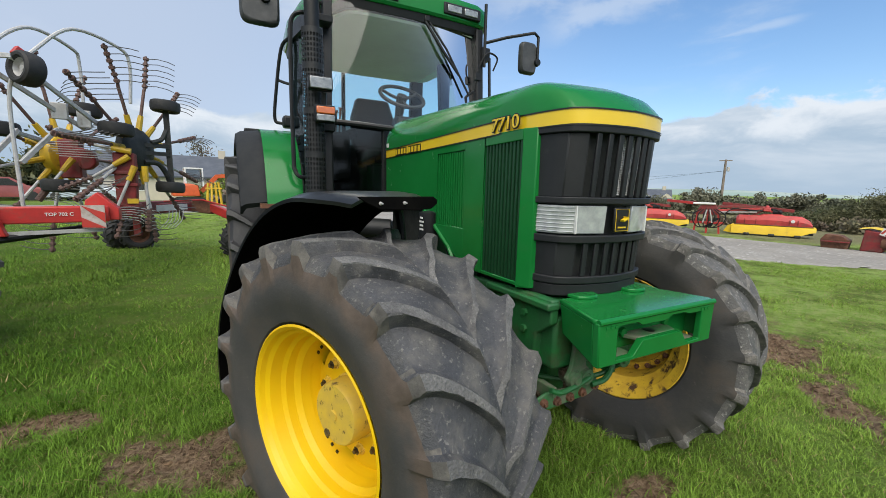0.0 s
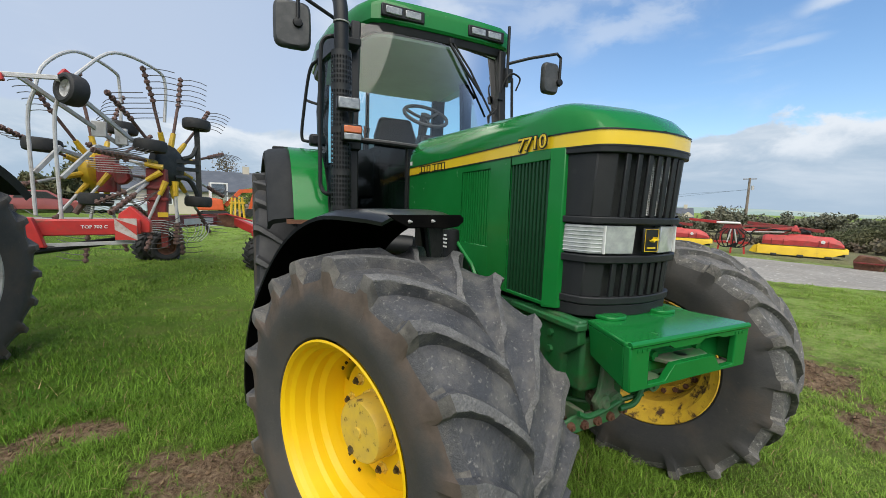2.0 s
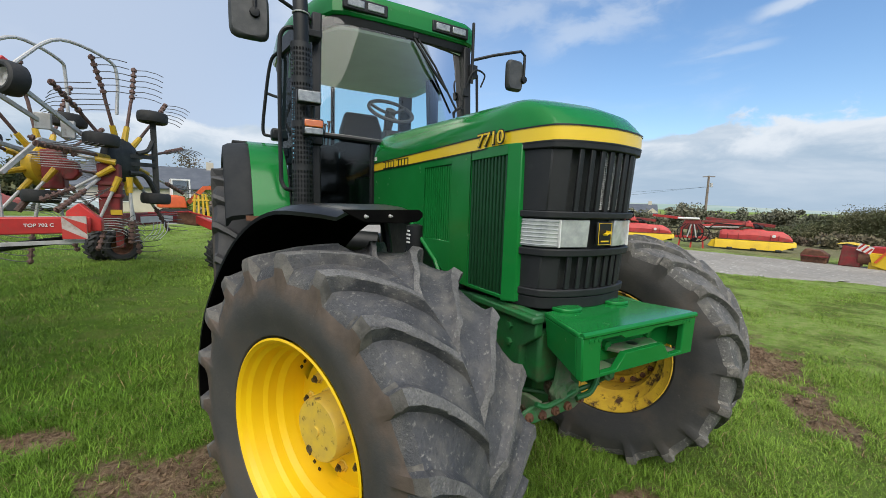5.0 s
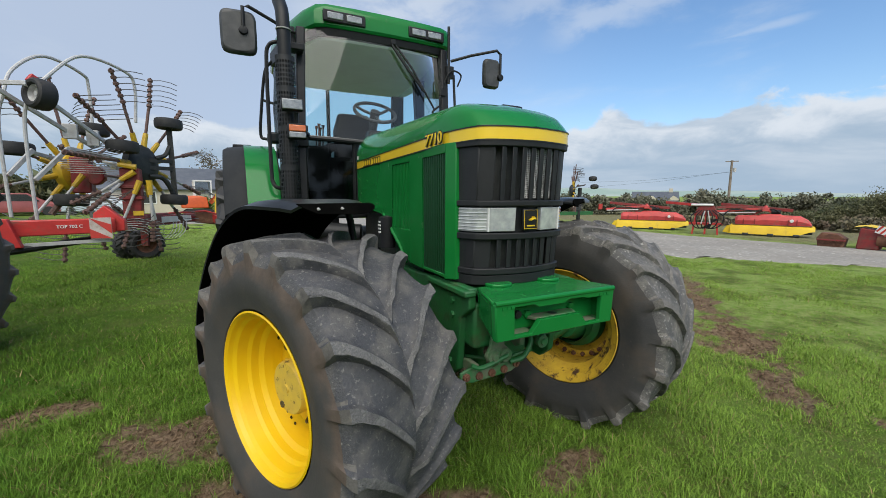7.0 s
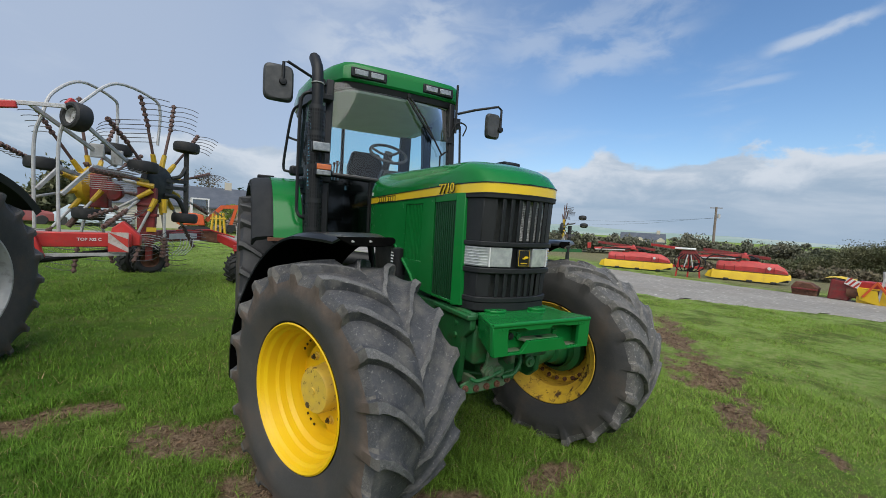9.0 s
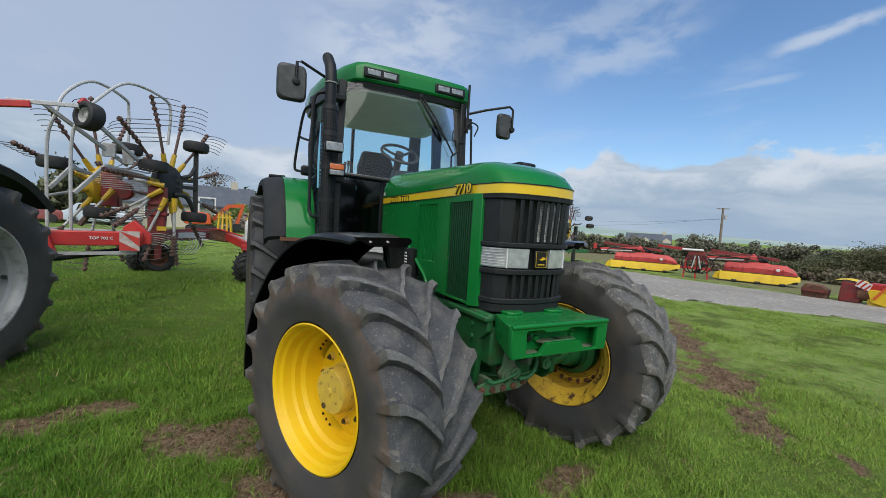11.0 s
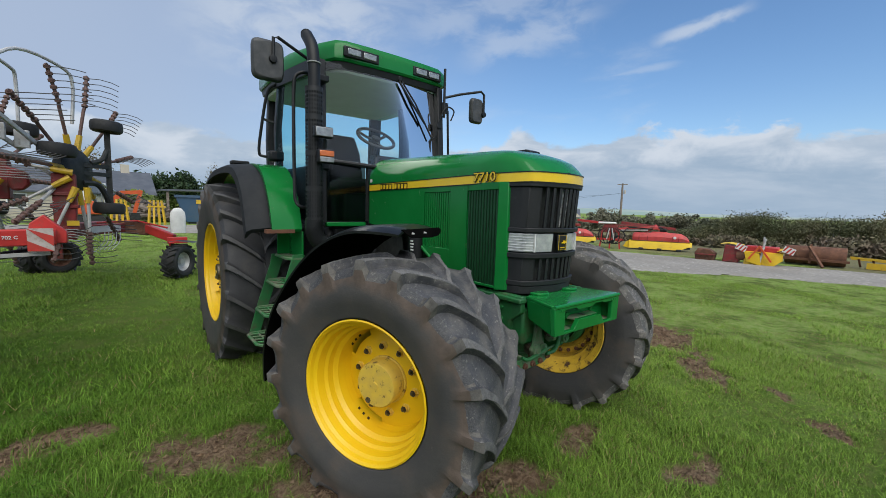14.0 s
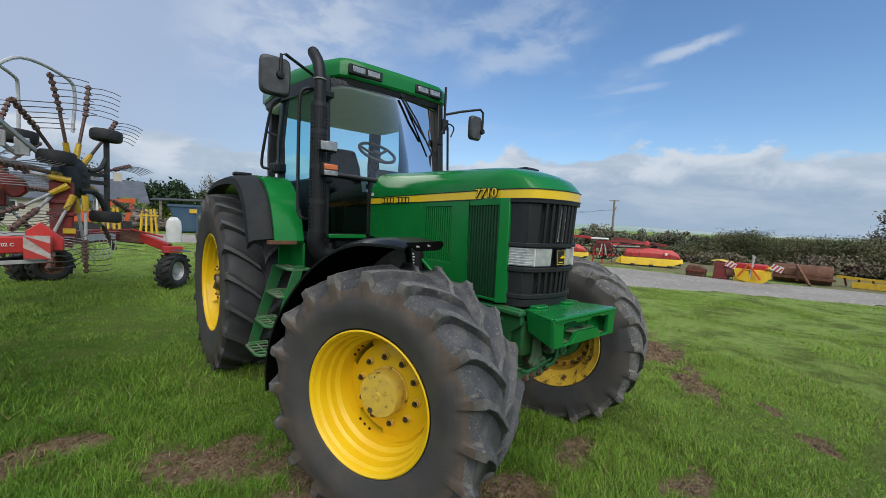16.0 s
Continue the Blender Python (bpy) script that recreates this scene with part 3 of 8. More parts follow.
def build_grass():
    """Blades in tufts, dense round the tractor's front and thinner with the distance; the far ones are single slips."""
    rng = np.random.default_rng(5)
    verts, loops, starts, mats, nv, nl = [], [], [], [], 0, 0
    for (x0, x1), (y0, y1), n, wide, full in (((-3.2, 3.8), (-1.3, 2.4), 330000, 0.85, True), ((-7.0, 9.5), (-3.0, 8.5), 560000, 1.35, False), ((-11.0, 12.5), (-6.0, 18.0), 330000, 2.3, False)):
        tufts = rng.uniform((x0, y0), (x1, y1), (n // 16, 2))
        p = np.concatenate([tufts[rng.integers(0, len(tufts), n // 2)] + rng.normal(0, 0.030 * wide, (n // 2, 2)), rng.uniform((x0, y0), (x1, y1), (n // 2, 2))])
        keep = (rng.random(len(p)) > bareness(p[:, 0], p[:, 1]) * 0.97) & ~in_road(p[:, 0], p[:, 1])
        if not full:
            inner = (p[:, 0] > -3.2) & (p[:, 0] < 3.8) & (p[:, 1] > -1.3) & (p[:, 1] < 2.4)
            keep &= ~inner | (rng.random(len(p)) < 0.15)
        thin = smooth_step((p[:, 0] - 2.2) / 2.0) * smooth_step((rough(p[:, 0] * 1.1, p[:, 1] * 1.1, 12) + 0.25) * 1.6)
        keep &= rng.random(len(p)) > 0.55 * thin
        p, thin = p[keep], thin[keep]
        m = len(p)
        x, y = p[:, 0], p[:, 1]
        tall = np.clip(0.85 + 0.50 * rough(x * 0.9, y * 0.9, 10) + 0.45 * rough(x * 2.6, y * 2.6, 11) + 0.35 * rough(x * 7, y * 7, 13), 0.40, 2.0) * (1 - 0.45 * thin)
        z = ground_height(x, y)
        h = (0.022 + 0.050 * rng.random(m) ** 1.3) * tall * (1.0 - 0.25 * np.clip((x - 1.2) / 1.8, 0, 1))
        w = (0.0011 + 0.0015 * rng.random(m)) * wide ** 1.15
        a = rng.uniform(0, 2 * np.pi, m)
        lean = rng.uniform(0.25, 1.7, m) * h
        side = np.stack([np.cos(a), np.sin(a), 0 * a], 1) * w[:, None]
        b = a + rng.uniform(0.8, 2.3, m)
        out = np.stack([np.cos(b), np.sin(b), 0 * b], 1)
        base = np.stack([x, y, z - 0.006], 1)
        up = np.array([0, 0, 1.0])
        tip = base + out * lean[:, None] + up * (h * np.where(lean > 1.2 * h, 0.72, 1.0))[:, None]
        if full:
            mid = base + out * (lean * 0.33)[:, None] + up * (h * 0.66)[:, None]
            verts.append(np.stack([base - side, base + side, mid + side * 0.8, mid - side * 0.8, tip], 1).reshape(-1, 3))
            k = nv + np.arange(m)[:, None] * 5
            loops.append(np.concatenate([k + [0, 1, 2, 3], k + [3, 2, 4]], 1).ravel())
            starts.append((nl + np.arange(m)[:, None] * 7 + [0, 4]).ravel())
            nv, nl, each = nv + 5 * m, nl + 7 * m, 2
        else:
            verts.append(np.stack([base - side, base + side, tip], 1).reshape(-1, 3))
            loops.append((nv + np.arange(m)[:, None] * 3 + [0, 1, 2]).ravel())
            starts.append(nl + np.arange(m) * 3)
            nv, nl, each = nv + 3 * m, nl + 3 * m, 1
        mats.append(np.repeat((rng.random(m) < 0.035 + 0.10 * np.clip((x - 0.8) / 3, 0, 1) * (0.4 + thin)).astype(np.int32), each))
    me = bpy.data.meshes.new("grass")
    me.vertices.add(nv)
    me.vertices.foreach_set("co", np.concatenate(verts).ravel())
    me.loops.add(nl)
    me.loops.foreach_set("vertex_index", np.concatenate(loops).astype(np.int32))
    starts = np.concatenate(starts)
    me.polygons.add(len(starts))
    me.polygons.foreach_set("loop_start", starts.astype(np.int32))
    me.materials.append(GRASS)
    me.materials.append(DRY)
    me.polygons.foreach_set("material_index", np.concatenate(mats))
    me.update(calc_edges=True)
    me.validate()
    return tagged(new("grass", me), "short green meadow grass", "grass", kind="stuff")


build_grass()

CLOD = material("earth_clods", (0.13, 0.08, 0.045), 0.95, 0, (0.20, 0.14, 0.085), 6.0, fine=0.5, bump=0.6, bump_scale=90, island=0.35)


def build_clods():
    """Crumbs of earth and straw on the worn patches."""
    rng = np.random.default_rng(21)
    soil, straw = G(), G()
    for px, py, a, b, t in PATCHES:
        c, s = math.cos(radians(t)), math.sin(radians(t))
        n = int(300 * a * b / 0.1)
        u, v = rng.normal(0, 0.55, n) * a, rng.normal(0, 0.55, n) * b
        x, y = px + u * c - v * s, py + u * s + v * c
        bare, z = bareness(x, y), ground_height(x, y)
        for i in range(n):
            if bare[i] < 0.3:
                continue
            r = 0.003 + 0.016 * rng.random() ** 4
            k = rng.uniform(0.6, 1.4, (6, 3)) * r
            X, Y, Z = x[i], y[i], z[i] + r * 0.3
            pts = [(X + k[0, 0], Y, Z), (X - k[1, 0], Y, Z), (X, Y + k[2, 1], Z), (X, Y - k[3, 1], Z), (X + k[4, 0] * 0.3, Y, Z + k[4, 2] * 0.8), (X, Y, Z - r)]
            soil.add(pts, [(0, 2, 4), (2, 1, 4), (1, 3, 4), (3, 0, 4), (2, 0, 5), (1, 2, 5), (3, 1, 5), (0, 3, 5)])
        n = int(80 * a * b / 0.1)
        x, y = px + rng.normal(0, 0.7, n) * a, py + rng.normal(0, 0.7, n) * a
        z = ground_height(x, y) + 0.010
        for i in range(n):
            w, l = rng.uniform(0, 6.28), rng.uniform(0.02, 0.06)
            dx, dy = math.cos(w) * l, math.sin(w) * l
            straw.add([(x[i] - dx, y[i] - dy, z[i]), (x[i] + dy * 0.03, y[i] - dx * 0.03, z[i] + 0.006), (x[i] + dx, y[i] + dy, z[i]), (x[i] - dy * 0.03, y[i] + dx * 0.03, z[i] + 0.006)], [(0, 1, 2, 3)])
    tagged(new("soil_clods", soil.mesh("soil_clods", CLOD, 0, weld=False)), "crumbs of brown earth on bare patches", "soil", kind="stuff")
    tagged(new("dead_straw", straw.mesh("dead_straw", DRY, 0, weld=False)), "pale dead grass lying on the turf", "straw", kind="stuff")


build_clods()

ROAD_MAT = material("gravel_road", (0.29, 0.268, 0.236), 0.95, 0, (0.37, 0.345, 0.305), 0.6, fine=0.5, bump=1.0, bump_scale=9,
                    dirt=(0.23, 0.205, 0.17), dirt_at=(0.5, 0.75), dirt_scale=0.5, speck=((0.52, 0.49, 0.44), 5.5, 0.60, 0.70))


def build_road():
    """A gravel lane beyond the meadow that widens into a yard behind the rake."""
    line = ROAD_NEAR
    far = [(24.0, -60), (17.5, -8), (16.2, -2), (15.5, 0.8), (14.9, 3.3), (14.7, 4.8), (14.2, 7.0), (14.0, 10.0), (13.4, 14.0), (11.0, 20.0), (6.0, 24.5), (-12, 27), (-60, 28)]
    g = G()
    a, b = spline([(*p, 0) for p in line], 16), spline([(*p, 0) for p in far], 16)
    rings = []
    for p, q in zip(a, b):
        row = []
        for i in range(13):
            r = p.lerp(q, i / 12)
            e = 0.40 * noise.noise((r.x * 1.2, r.y * 1.2, 2.0)) + 0.25 * noise.noise((r.x * 4, r.y * 4, 2.0)) if i in (0, 12) else 0.0
            row.append((r.x + e, r.y + e, ground_z(r.x, r.y) + (0.020 if 0 < i < 12 else -0.02)))
        rings.append(row)
    g.loft(rings, False, False)
    return tagged(new("road", g.mesh("road", ROAD_MAT)), "grey gravel lane with pale stones", "road", kind="structure")


build_road()


# ---------------------------------------------------------------- the green tractor
tractor = thing("tractor", "green farm tractor with yellow wheels and black grille on grass", "tractor")


def tyre_mesh(name, R, W, bead, lugs, lug, turn, wall=None, phase=0.0, sweep=0.37, bend=1.5, wear=0.0, clean=False, dusty=False):
    """A bar-lug tyre round the x axis, one moulded skin. turn: which way the bars point; phase: degrees of the first bar's
    steep edge at the -x shoulder; sweep, bend: how far the bars run round towards the middle; wear: how much of the bars is gone."""
    rc = R - lug * (1 - 0.5 * wear)
    pitch = 2 * math.pi / lugs
    cols = 12
    rng = random.Random(int(R * 1000) + lugs + int(phase))
    rows = []                                       # width, base radius, bar's width, bar's radius, kind
    n = 13
    for j in range(1, n + 1):
        t = j / n
        rows.append((0.448 * t * W, rc - 0.004 * t - 0.026 * t ** 3, 0.496 * t * W, R - 0.016 * t * t, t, 0))
    rows += [(0.474 * W, rc - 0.052, 0.506 * W, R - 0.034, 1.0, 1), (0.489 * W, rc - 0.072, 0.509 * W, R - 0.064, 1.0, 1), (0.500 * W, rc - 0.094, 0.505 * W, rc - 0.088, 1.0, 1)]
    side = [(0.511, rc - 0.125), (0.514, rc - 0.155), (0.500, rc - 0.20), (0.492, bead + 0.080), (0.482, bead + 0.050), (0.473, bead + 0.026), (0.464, bead + 0.010), (0.445, bead + 0.001), (0.37, bead - 0.02)]
    side = [p for p in side if p[1] < rc - 0.10 and (p[1] < bead + 0.08 or p[1] > bead + 0.085)]
    rows += [(a * W, r, a * W, r, 1.0, 2) for a, r in side]
    lift = (0.34, 0.52, 0.97, 1.0, 1.0, 0.90, 0.0, 0.01, 0.03, 0.06, 0.12, 0.22)

    def column(k, t):
        """Metres along the tread from the bar's steep edge."""
        w = 0.55 + 0.45 * t
        q = (-0.072 * w, -0.057 * w, -0.047 * w, -0.018 * w, 0.0, 0.004, 0.015 + 0.005 * t)
        if k < 7:
            return q[k]
        return q[6] + (pitch * R + q[0] - q[6]) * (k - 6) / 6.0

    verts, kind = [], []
    ring = cols * lugs
    jit = [[rng.uniform(-1, 1) for _ in range(4)] for _ in range(lugs * 2)]
    for sgn in (-1, 1):
        for a0, r0, a1, r1, t, z in rows:
            for i in range(lugs):
                dj = jit[i + (lugs if sgn > 0 else 0)]
                for k in range(cols):
                    w = lift[k] if z < 2 else 0.0
                    f = radians(phase) + pitch * (i + (0.5 if sgn > 0 else 0.0)) + turn * sweep * (1 - t) ** bend
                    c = column(k, t)
                    if k < 7:
                        c += 0.004 * dj[0] * t + 0.0030 * rng.uniform(-1, 1)
                    f += c / R
                    worn = wear * (0.25 + 0.75 * t) * lug * 0.5 + 0.004 * max(0.0, dj[1]) * t
                    p = (a0 + (a1 - a0) * w, r0 + (r1 - worn - r0) * w)
                    x, r = p[0] + (0.006 * dj[2] * w if z == 1 or t > 0.97 else 0.0), p[1] + (rng.uniform(-0.0016, 0.0016) if z < 2 else 0.0)
                    if t < 0.1:
                        r = r0 + (r - r0) * 0.55
                    if z < 2 and k in (4, 5) and rng.random() < 0.10:
                        r -= 0.006 * rng.random()
                    verts.append((sgn * x, r * math.cos(f), r * math.sin(f)))
    mid = len(verts)
    for i in range(lugs):
        for k in range(cols):
            f = radians(phase) + pitch * (i + (k - 3) / cols) + turn * sweep
            verts.append((0.0, rc * math.cos(f), rc * math.sin(f)))
    faces, kinds = [], []
    per = len(rows) * ring
    for h, sgn in enumerate((-1, 1)):
        base = h * per
        for q in range(-1, len(rows) - 1):
            for c in range(ring):
                d = (c + 1) % ring
                if q < 0:
                    shift = 0 if h == 0 else cols // 2
                    a, b = mid + (c + shift) % ring, mid + (d + shift) % ring
                else:
                    a, b = base + q * ring + c, base + q * ring + d
                e, g2 = base + (q + 1) * ring + d, base + (q + 1) * ring + c
                faces.append((a, b, e, g2) if sgn > 0 else (a, g2, e, b))
                k, z = c % cols, rows[q + 1][5]
                if z == 2 or rows[q + 1][1] < rc - 0.09:
                    kinds.append(1)
                elif 2 <= k <= 4:
                    kinds.append(2 if z == 0 else 3)
                elif z == 1 and k in (0, 5):
                    kinds.append(3)
                else:
                    kinds.append(0)
    g = G()
    g.v, g.f, g.k = verts, faces, kinds
    skin = [TYRE_DARK, wall or SIDEWALL, LUG_DARK, LUG_DARK] if clean else [TYRE, wall or SIDEWALL, LUG_TOP, LUG_SIDE]
    if dusty:
        skin = [TYRE_DUSTY, wall or SIDEWALL, LUG_DUSTY, LUG_DUSTY]
    return g.mesh(name, skin, 30)


def wheel(name, parent, m, R, W, rim_r, lugs, lug, turn, outer_x, hub_in, hub_r, nuts, nut_r, disc_in, rust=False, dark_hub=False, **tread):
    """outer_x: the side that faces out (-1: -x). Local x is the axle."""
    paint = YELLOW_RUST if rust else YELLOW
    o = outer_x
    rim_w = W * 0.44
    g = G()
    e = rim_w
    prof = [(e + 0.012, rim_r), (e + 0.016, rim_r - 0.008), (e + 0.004, rim_r - 0.020), (e - 0.016, rim_r - 0.026), (e - 0.03, rim_r - 0.040), (e - 0.075, rim_r - 0.048),
            (e - 0.09, rim_r - 0.062), (e - 0.125, rim_r - 0.066), (e - 0.145, rim_r - 0.086), (e - 0.185, rim_r - 0.092), (e - 0.205, rim_r - 0.10), (-e + 0.09, rim_r - 0.10),
            (-e + 0.06, rim_r - 0.07), (-e + 0.02, rim_r - 0.05), (-e, rim_r - 0.02), (-e - 0.014, rim_r - 0.006), (-e - 0.012, rim_r)]
    prof += [(a, r + 0.012 if abs(a) < e - 0.02 else r) for a, r in prof[::-1]]
    g.lathe([(o * a, r) for a, r in prof], 72)
    body = part(name, g, paint, parent, "yellow steel wheel with deep-lugged black tyre", m=m, smooth=28)
    part_t = new("tyre", tyre_mesh("tyre", R, W, rim_r, lugs, lug, turn, SIDEWALL_BIG if rust or R > 0.8 else SIDEWALL, **tread))
    part_t.parent = body
    tagged(part_t, "worn muddy black tyre with bar lugs")
    # dished disc with two curved slots
    d = G()
    dx = o * (e - disc_in)
    r_in, r_out = hub_r * 0.9, rim_r - 0.095
    radii = [r_in, r_in + (r_out - r_in) * 0.35, r_in + (r_out - r_in) * 0.62, r_in + (r_out - r_in) * 0.80, r_out - 0.006, r_out]
    depth = [0.012, 0.006, 0.0, -0.012, -0.02, 0.03]
    nseg = 72
    rows = []
    for i in range(nseg):
        t = 2 * math.pi * i / nseg
        rows.append([(dx + o * q, r * math.cos(t), r * math.sin(t)) for r, q in zip(radii, depth)])
    verts = [p for r in rows for p in r]
    faces = []
    for i in range(nseg):
        for j in range(5):
            ang = (360 * (i + 0.5) / nseg) % 360
            if j in (3, 4) and (22 < ang < 62 or 282 < ang < 322) and not rust:
                continue
            a, b = i * 6 + j, ((i + 1) % nseg) * 6 + j
            faces.append((a, b, b + 1, a + 1))
    d.add(verts, faces)
    part("wheel_disc", d, paint, body)
    if not dark_hub:
        # small black blocks stand for the dark of square holes in the rim
        for base_a in (34, 294):
            for q in range(3):
                t = radians(base_a + q * 8)
                sq = G().box((0, 0, 0), (0.006, 0.013, 0.013), Matrix.Translation((o * (e - 0.196), (rim_r - 0.1005) * math.cos(t), (rim_r - 0.1005) * math.sin(t))) @ Matrix.Rotation(t, 4, "X"))
                part("slot_hole_dark", sq, INK, body)
    if rust:
        fx = dx - o * 0.05
        fl = G().lathe([(fx, r_out - 0.052), (fx - o * 0.012, r_out - 0.050), (fx - o * 0.012, r_out - 0.006), (fx, r_out + 0.002), (fx + o * 0.02, r_out + 0.002)], 60)
        fl = part("rim_flange", fl, YELLOW_RUST, body, "rusty yellow inner rim flange")
        nut = G().lathe([(0, 0.017), (-o * 0.014, 0.016), (-o * 0.015, 0.009), (-o * 0.026, 0.008), (-o * 0.026, 0.0)], 6).mesh("flange_bolt", RUSTY, 25)
        for i in range(24):
            t = 2 * math.pi * i / 24
            nb = new("flange_bolt", nut)
            nb.parent = body
            nb.matrix_basis = pose(fx - o * 0.012, (r_out - 0.028) * math.cos(t), (r_out - 0.028) * math.sin(t))
        part("brake_drum", G().lathe([(dx - o * 0.03, 0.0), (dx - o * 0.03, 0.20), (dx - o * 0.10, 0.19), (dx - o * 0.12, 0.15), (dx - o * 0.20, 0.14)], 36), GREEN_OLD, body)
    h = G()
    hx = e - hub_in
    h.lathe([(o * (e - disc_in - 0.02), hub_r * 1.08), (o * (e - disc_in + 0.02), hub_r * 1.06), (o * (e - disc_in + 0.022), hub_r), (o * (hx - 0.012), hub_r * 0.985),
             (o * hx, hub_r * 0.93), (o * (hx + 0.003), hub_r * 0.55), (o * (hx + 0.004), 0.0)], 48)
    hub = part("hub", h, BOLT if dark_hub else YELLOW_HUB, body, "scuffed yellow hub cover", smooth=30)
    cap = G().lathe([(o * hx, 0.021), (o * (hx + 0.010), 0.019), (o * (hx + 0.011), 0.011), (o * (hx + 0.006), 0.0)], 12)
    part("plug", cap, YELLOW_HUB, hub)
    pl = G().lathe([(o * (hx - 0.002), 0.017), (o * (hx + 0.008), 0.016), (o * (hx + 0.008), 0.0)], 6, m=Matrix.Translation((0, 0.045, -hub_r * 0.72)))
    part("drain_plug", pl, BOLT, hub, "oily steel plug")
    nm = G().lathe([(0, 0.021), (o * 0.004, 0.020), (o * 0.005, 0.0145), (o * 0.020, 0.014)], 6).lathe([(o * 0.020, 0.014), (o * 0.021, 0.008), (o * 0.030, 0.0075), (o * 0.031, 0.0)], 6, k=1).mesh("wheel_nut", [YELLOW_HUB, BOLT], 25)
    for i in range(nuts):
        t = 2 * math.pi * (i + 0.3) / nuts
        nb = new("wheel_nut", nm)
        nb.parent = body
        nb.matrix_basis = pose(dx + o * 0.004, nut_r * math.cos(t), nut_r * math.sin(t)) @ Matrix.Diagonal((1.2, 1.3, 1.3, 1))
    return body


FR_STEER, FL_STEER = 23.4, 20.0
right_front = pose(-0.918, 0.414, 0.633, 0, 0, FR_STEER)
left_front = pose(0.905, 0.545, 0.640, 0, 0, FL_STEER)
FW = dict(R=0.700, W=0.58, rim_r=0.382, lugs=19, lug=0.040, hub_in=0.105, hub_r=0.125, nuts=10, nut_r=0.186, disc_in=0.215)
wheel("front_wheel", tractor, right_front, turn=1, outer_x=-1, phase=15.8, **FW)
wheel("front_wheel", tractor, left_front, turn=1, outer_x=1, rust=True, phase=6.0, wear=0.45, dusty=True, **FW)
RW = dict(R=0.925, W=0.66, rim_r=0.507, lugs=21, lug=0.046, hub_in=0.03, hub_r=0.085, nuts=10, nut_r=0.16, disc_in=0.085, dark_hub=True, phase=15.5, sweep=0.27, bend=1.15, clean=True)
wheel("rear_wheel", tractor, pose(-1.058, 3.25, 0.845), turn=1, outer_x=-1, **RW)
wheel("rear_wheel", tractor, pose(1.058, 3.25, 0.845), turn=1, outer_x=1, **RW)

# ---- bonnet
SIDE = 0.325


def table(pts, v):
    for (a, b), (c, d) in zip(pts, pts[1:]):
        if v <= c:
            return b + (d - b) * (v - a) / (c - a)
    return pts[-1][1]


def half_width(y):
    pts = [(-0.04, 0.0), (-0.034, 0.06), (-0.02, 0.14), (0.0, 0.205), (0.03, 0.252), (0.08, 0.276), (0.17, 0.300), (0.30, 0.317), (0.45, 0.325), (1.9, 0.325)]
    for (a, b), (c, d) in zip(pts, pts[1:]):
        if y <= c:
            return b + (d - b) * (y - a) / (c - a)
    return pts[-1][1]


def stripe_z(y):
    """Lower and upper edge of the yellow band."""
    t = min(1.0, max(0.0, y / 1.8))
    return 1.742 - 0.032 * t, 1.800 - 0.032 * t


def plan(inset=0.0, y_end=1.8, n=24):
    """The bonnet's outline seen from above, from the right rear round the nose to the left rear."""
    ys = [-0.034 + (y_end + 0.034) * (i / n) ** 2.2 for i in range(n + 1)]
    right = [(-max(0.0, half_width(y) - inset), y + (inset if y < 0.04 else 0)) for y in ys]
    return right[::-1] + [(0.0, -0.04 + inset)] + [(-x, y) for x, y in right]


def nose_y(x):
    """Where the outline of the nose lies at that distance from the middle."""
    return table([(0.0, -0.04), (0.06, -0.034), (0.14, -0.02), (0.205, 0.0), (0.252, 0.03), (0.276, 0.08), (0.300, 0.17), (0.317, 0.30), (0.325, 0.45)], min(abs(x), 0.325))


def bonnet():
    """Rounded sides that meet a sloping front facet in a soft crease."""
    g = G()
    rings = []
    ys = [1.80 - 1.30 * (i / 24) for i in range(24)] + [0.50 - 0.52 * i / 30 for i in range(30)] + [-0.026, -0.032, -0.038]
    for y in ys:
        w, zs = half_width(y), stripe_z(y)[1]
        ring = []
        for j in range(33):
            a = math.pi * j / 32
            cx = math.cos(a)
            x = -w * math.copysign(abs(cx) ** 0.62, cx)
            flank = (0.150 + 0.053 * y) * max(0.0, 1 - (abs(x) / 0.325) ** 3.226) ** 0.4
            front = table([(0.0, 0.003), (0.03, 0.036), (0.075, 0.078), (0.15, 0.114), (0.24, 0.143), (0.36, 0.166), (0.5, 0.184), (0.74, 0.203), (1.14, 0.225), (1.9, 0.26)], max(0.0, y - nose_y(x)))
            d = max(0.0, 1 - abs(flank - front) / 0.014)
            ring.append((x, y, zs - 0.006 if j in (0, 32) else zs + min(flank, front) - 0.0035 * d * d))
        rings.append(ring)
    g.loft(rings, False, False)
    part("bonnet", g, GREEN, tractor, "glossy green bonnet with a creased sloping nose", smooth=40)
    cap = G().loft([[(-0.33, 1.80, 1.40), (-0.33, 1.80, 1.77), (-0.2, 1.80, 2.0), (0.2, 1.80, 2.0), (0.33, 1.80, 1.77), (0.33, 1.80, 1.40)],
                    [(-0.33, 1.815, 1.40), (-0.33, 1.815, 1.77), (-0.2, 1.815, 2.0), (0.2, 1.815, 2.0), (0.33, 1.815, 1.77), (0.33, 1.815, 1.40)]])
    part("bulkhead", cap, BLACK, tractor)


bonnet()


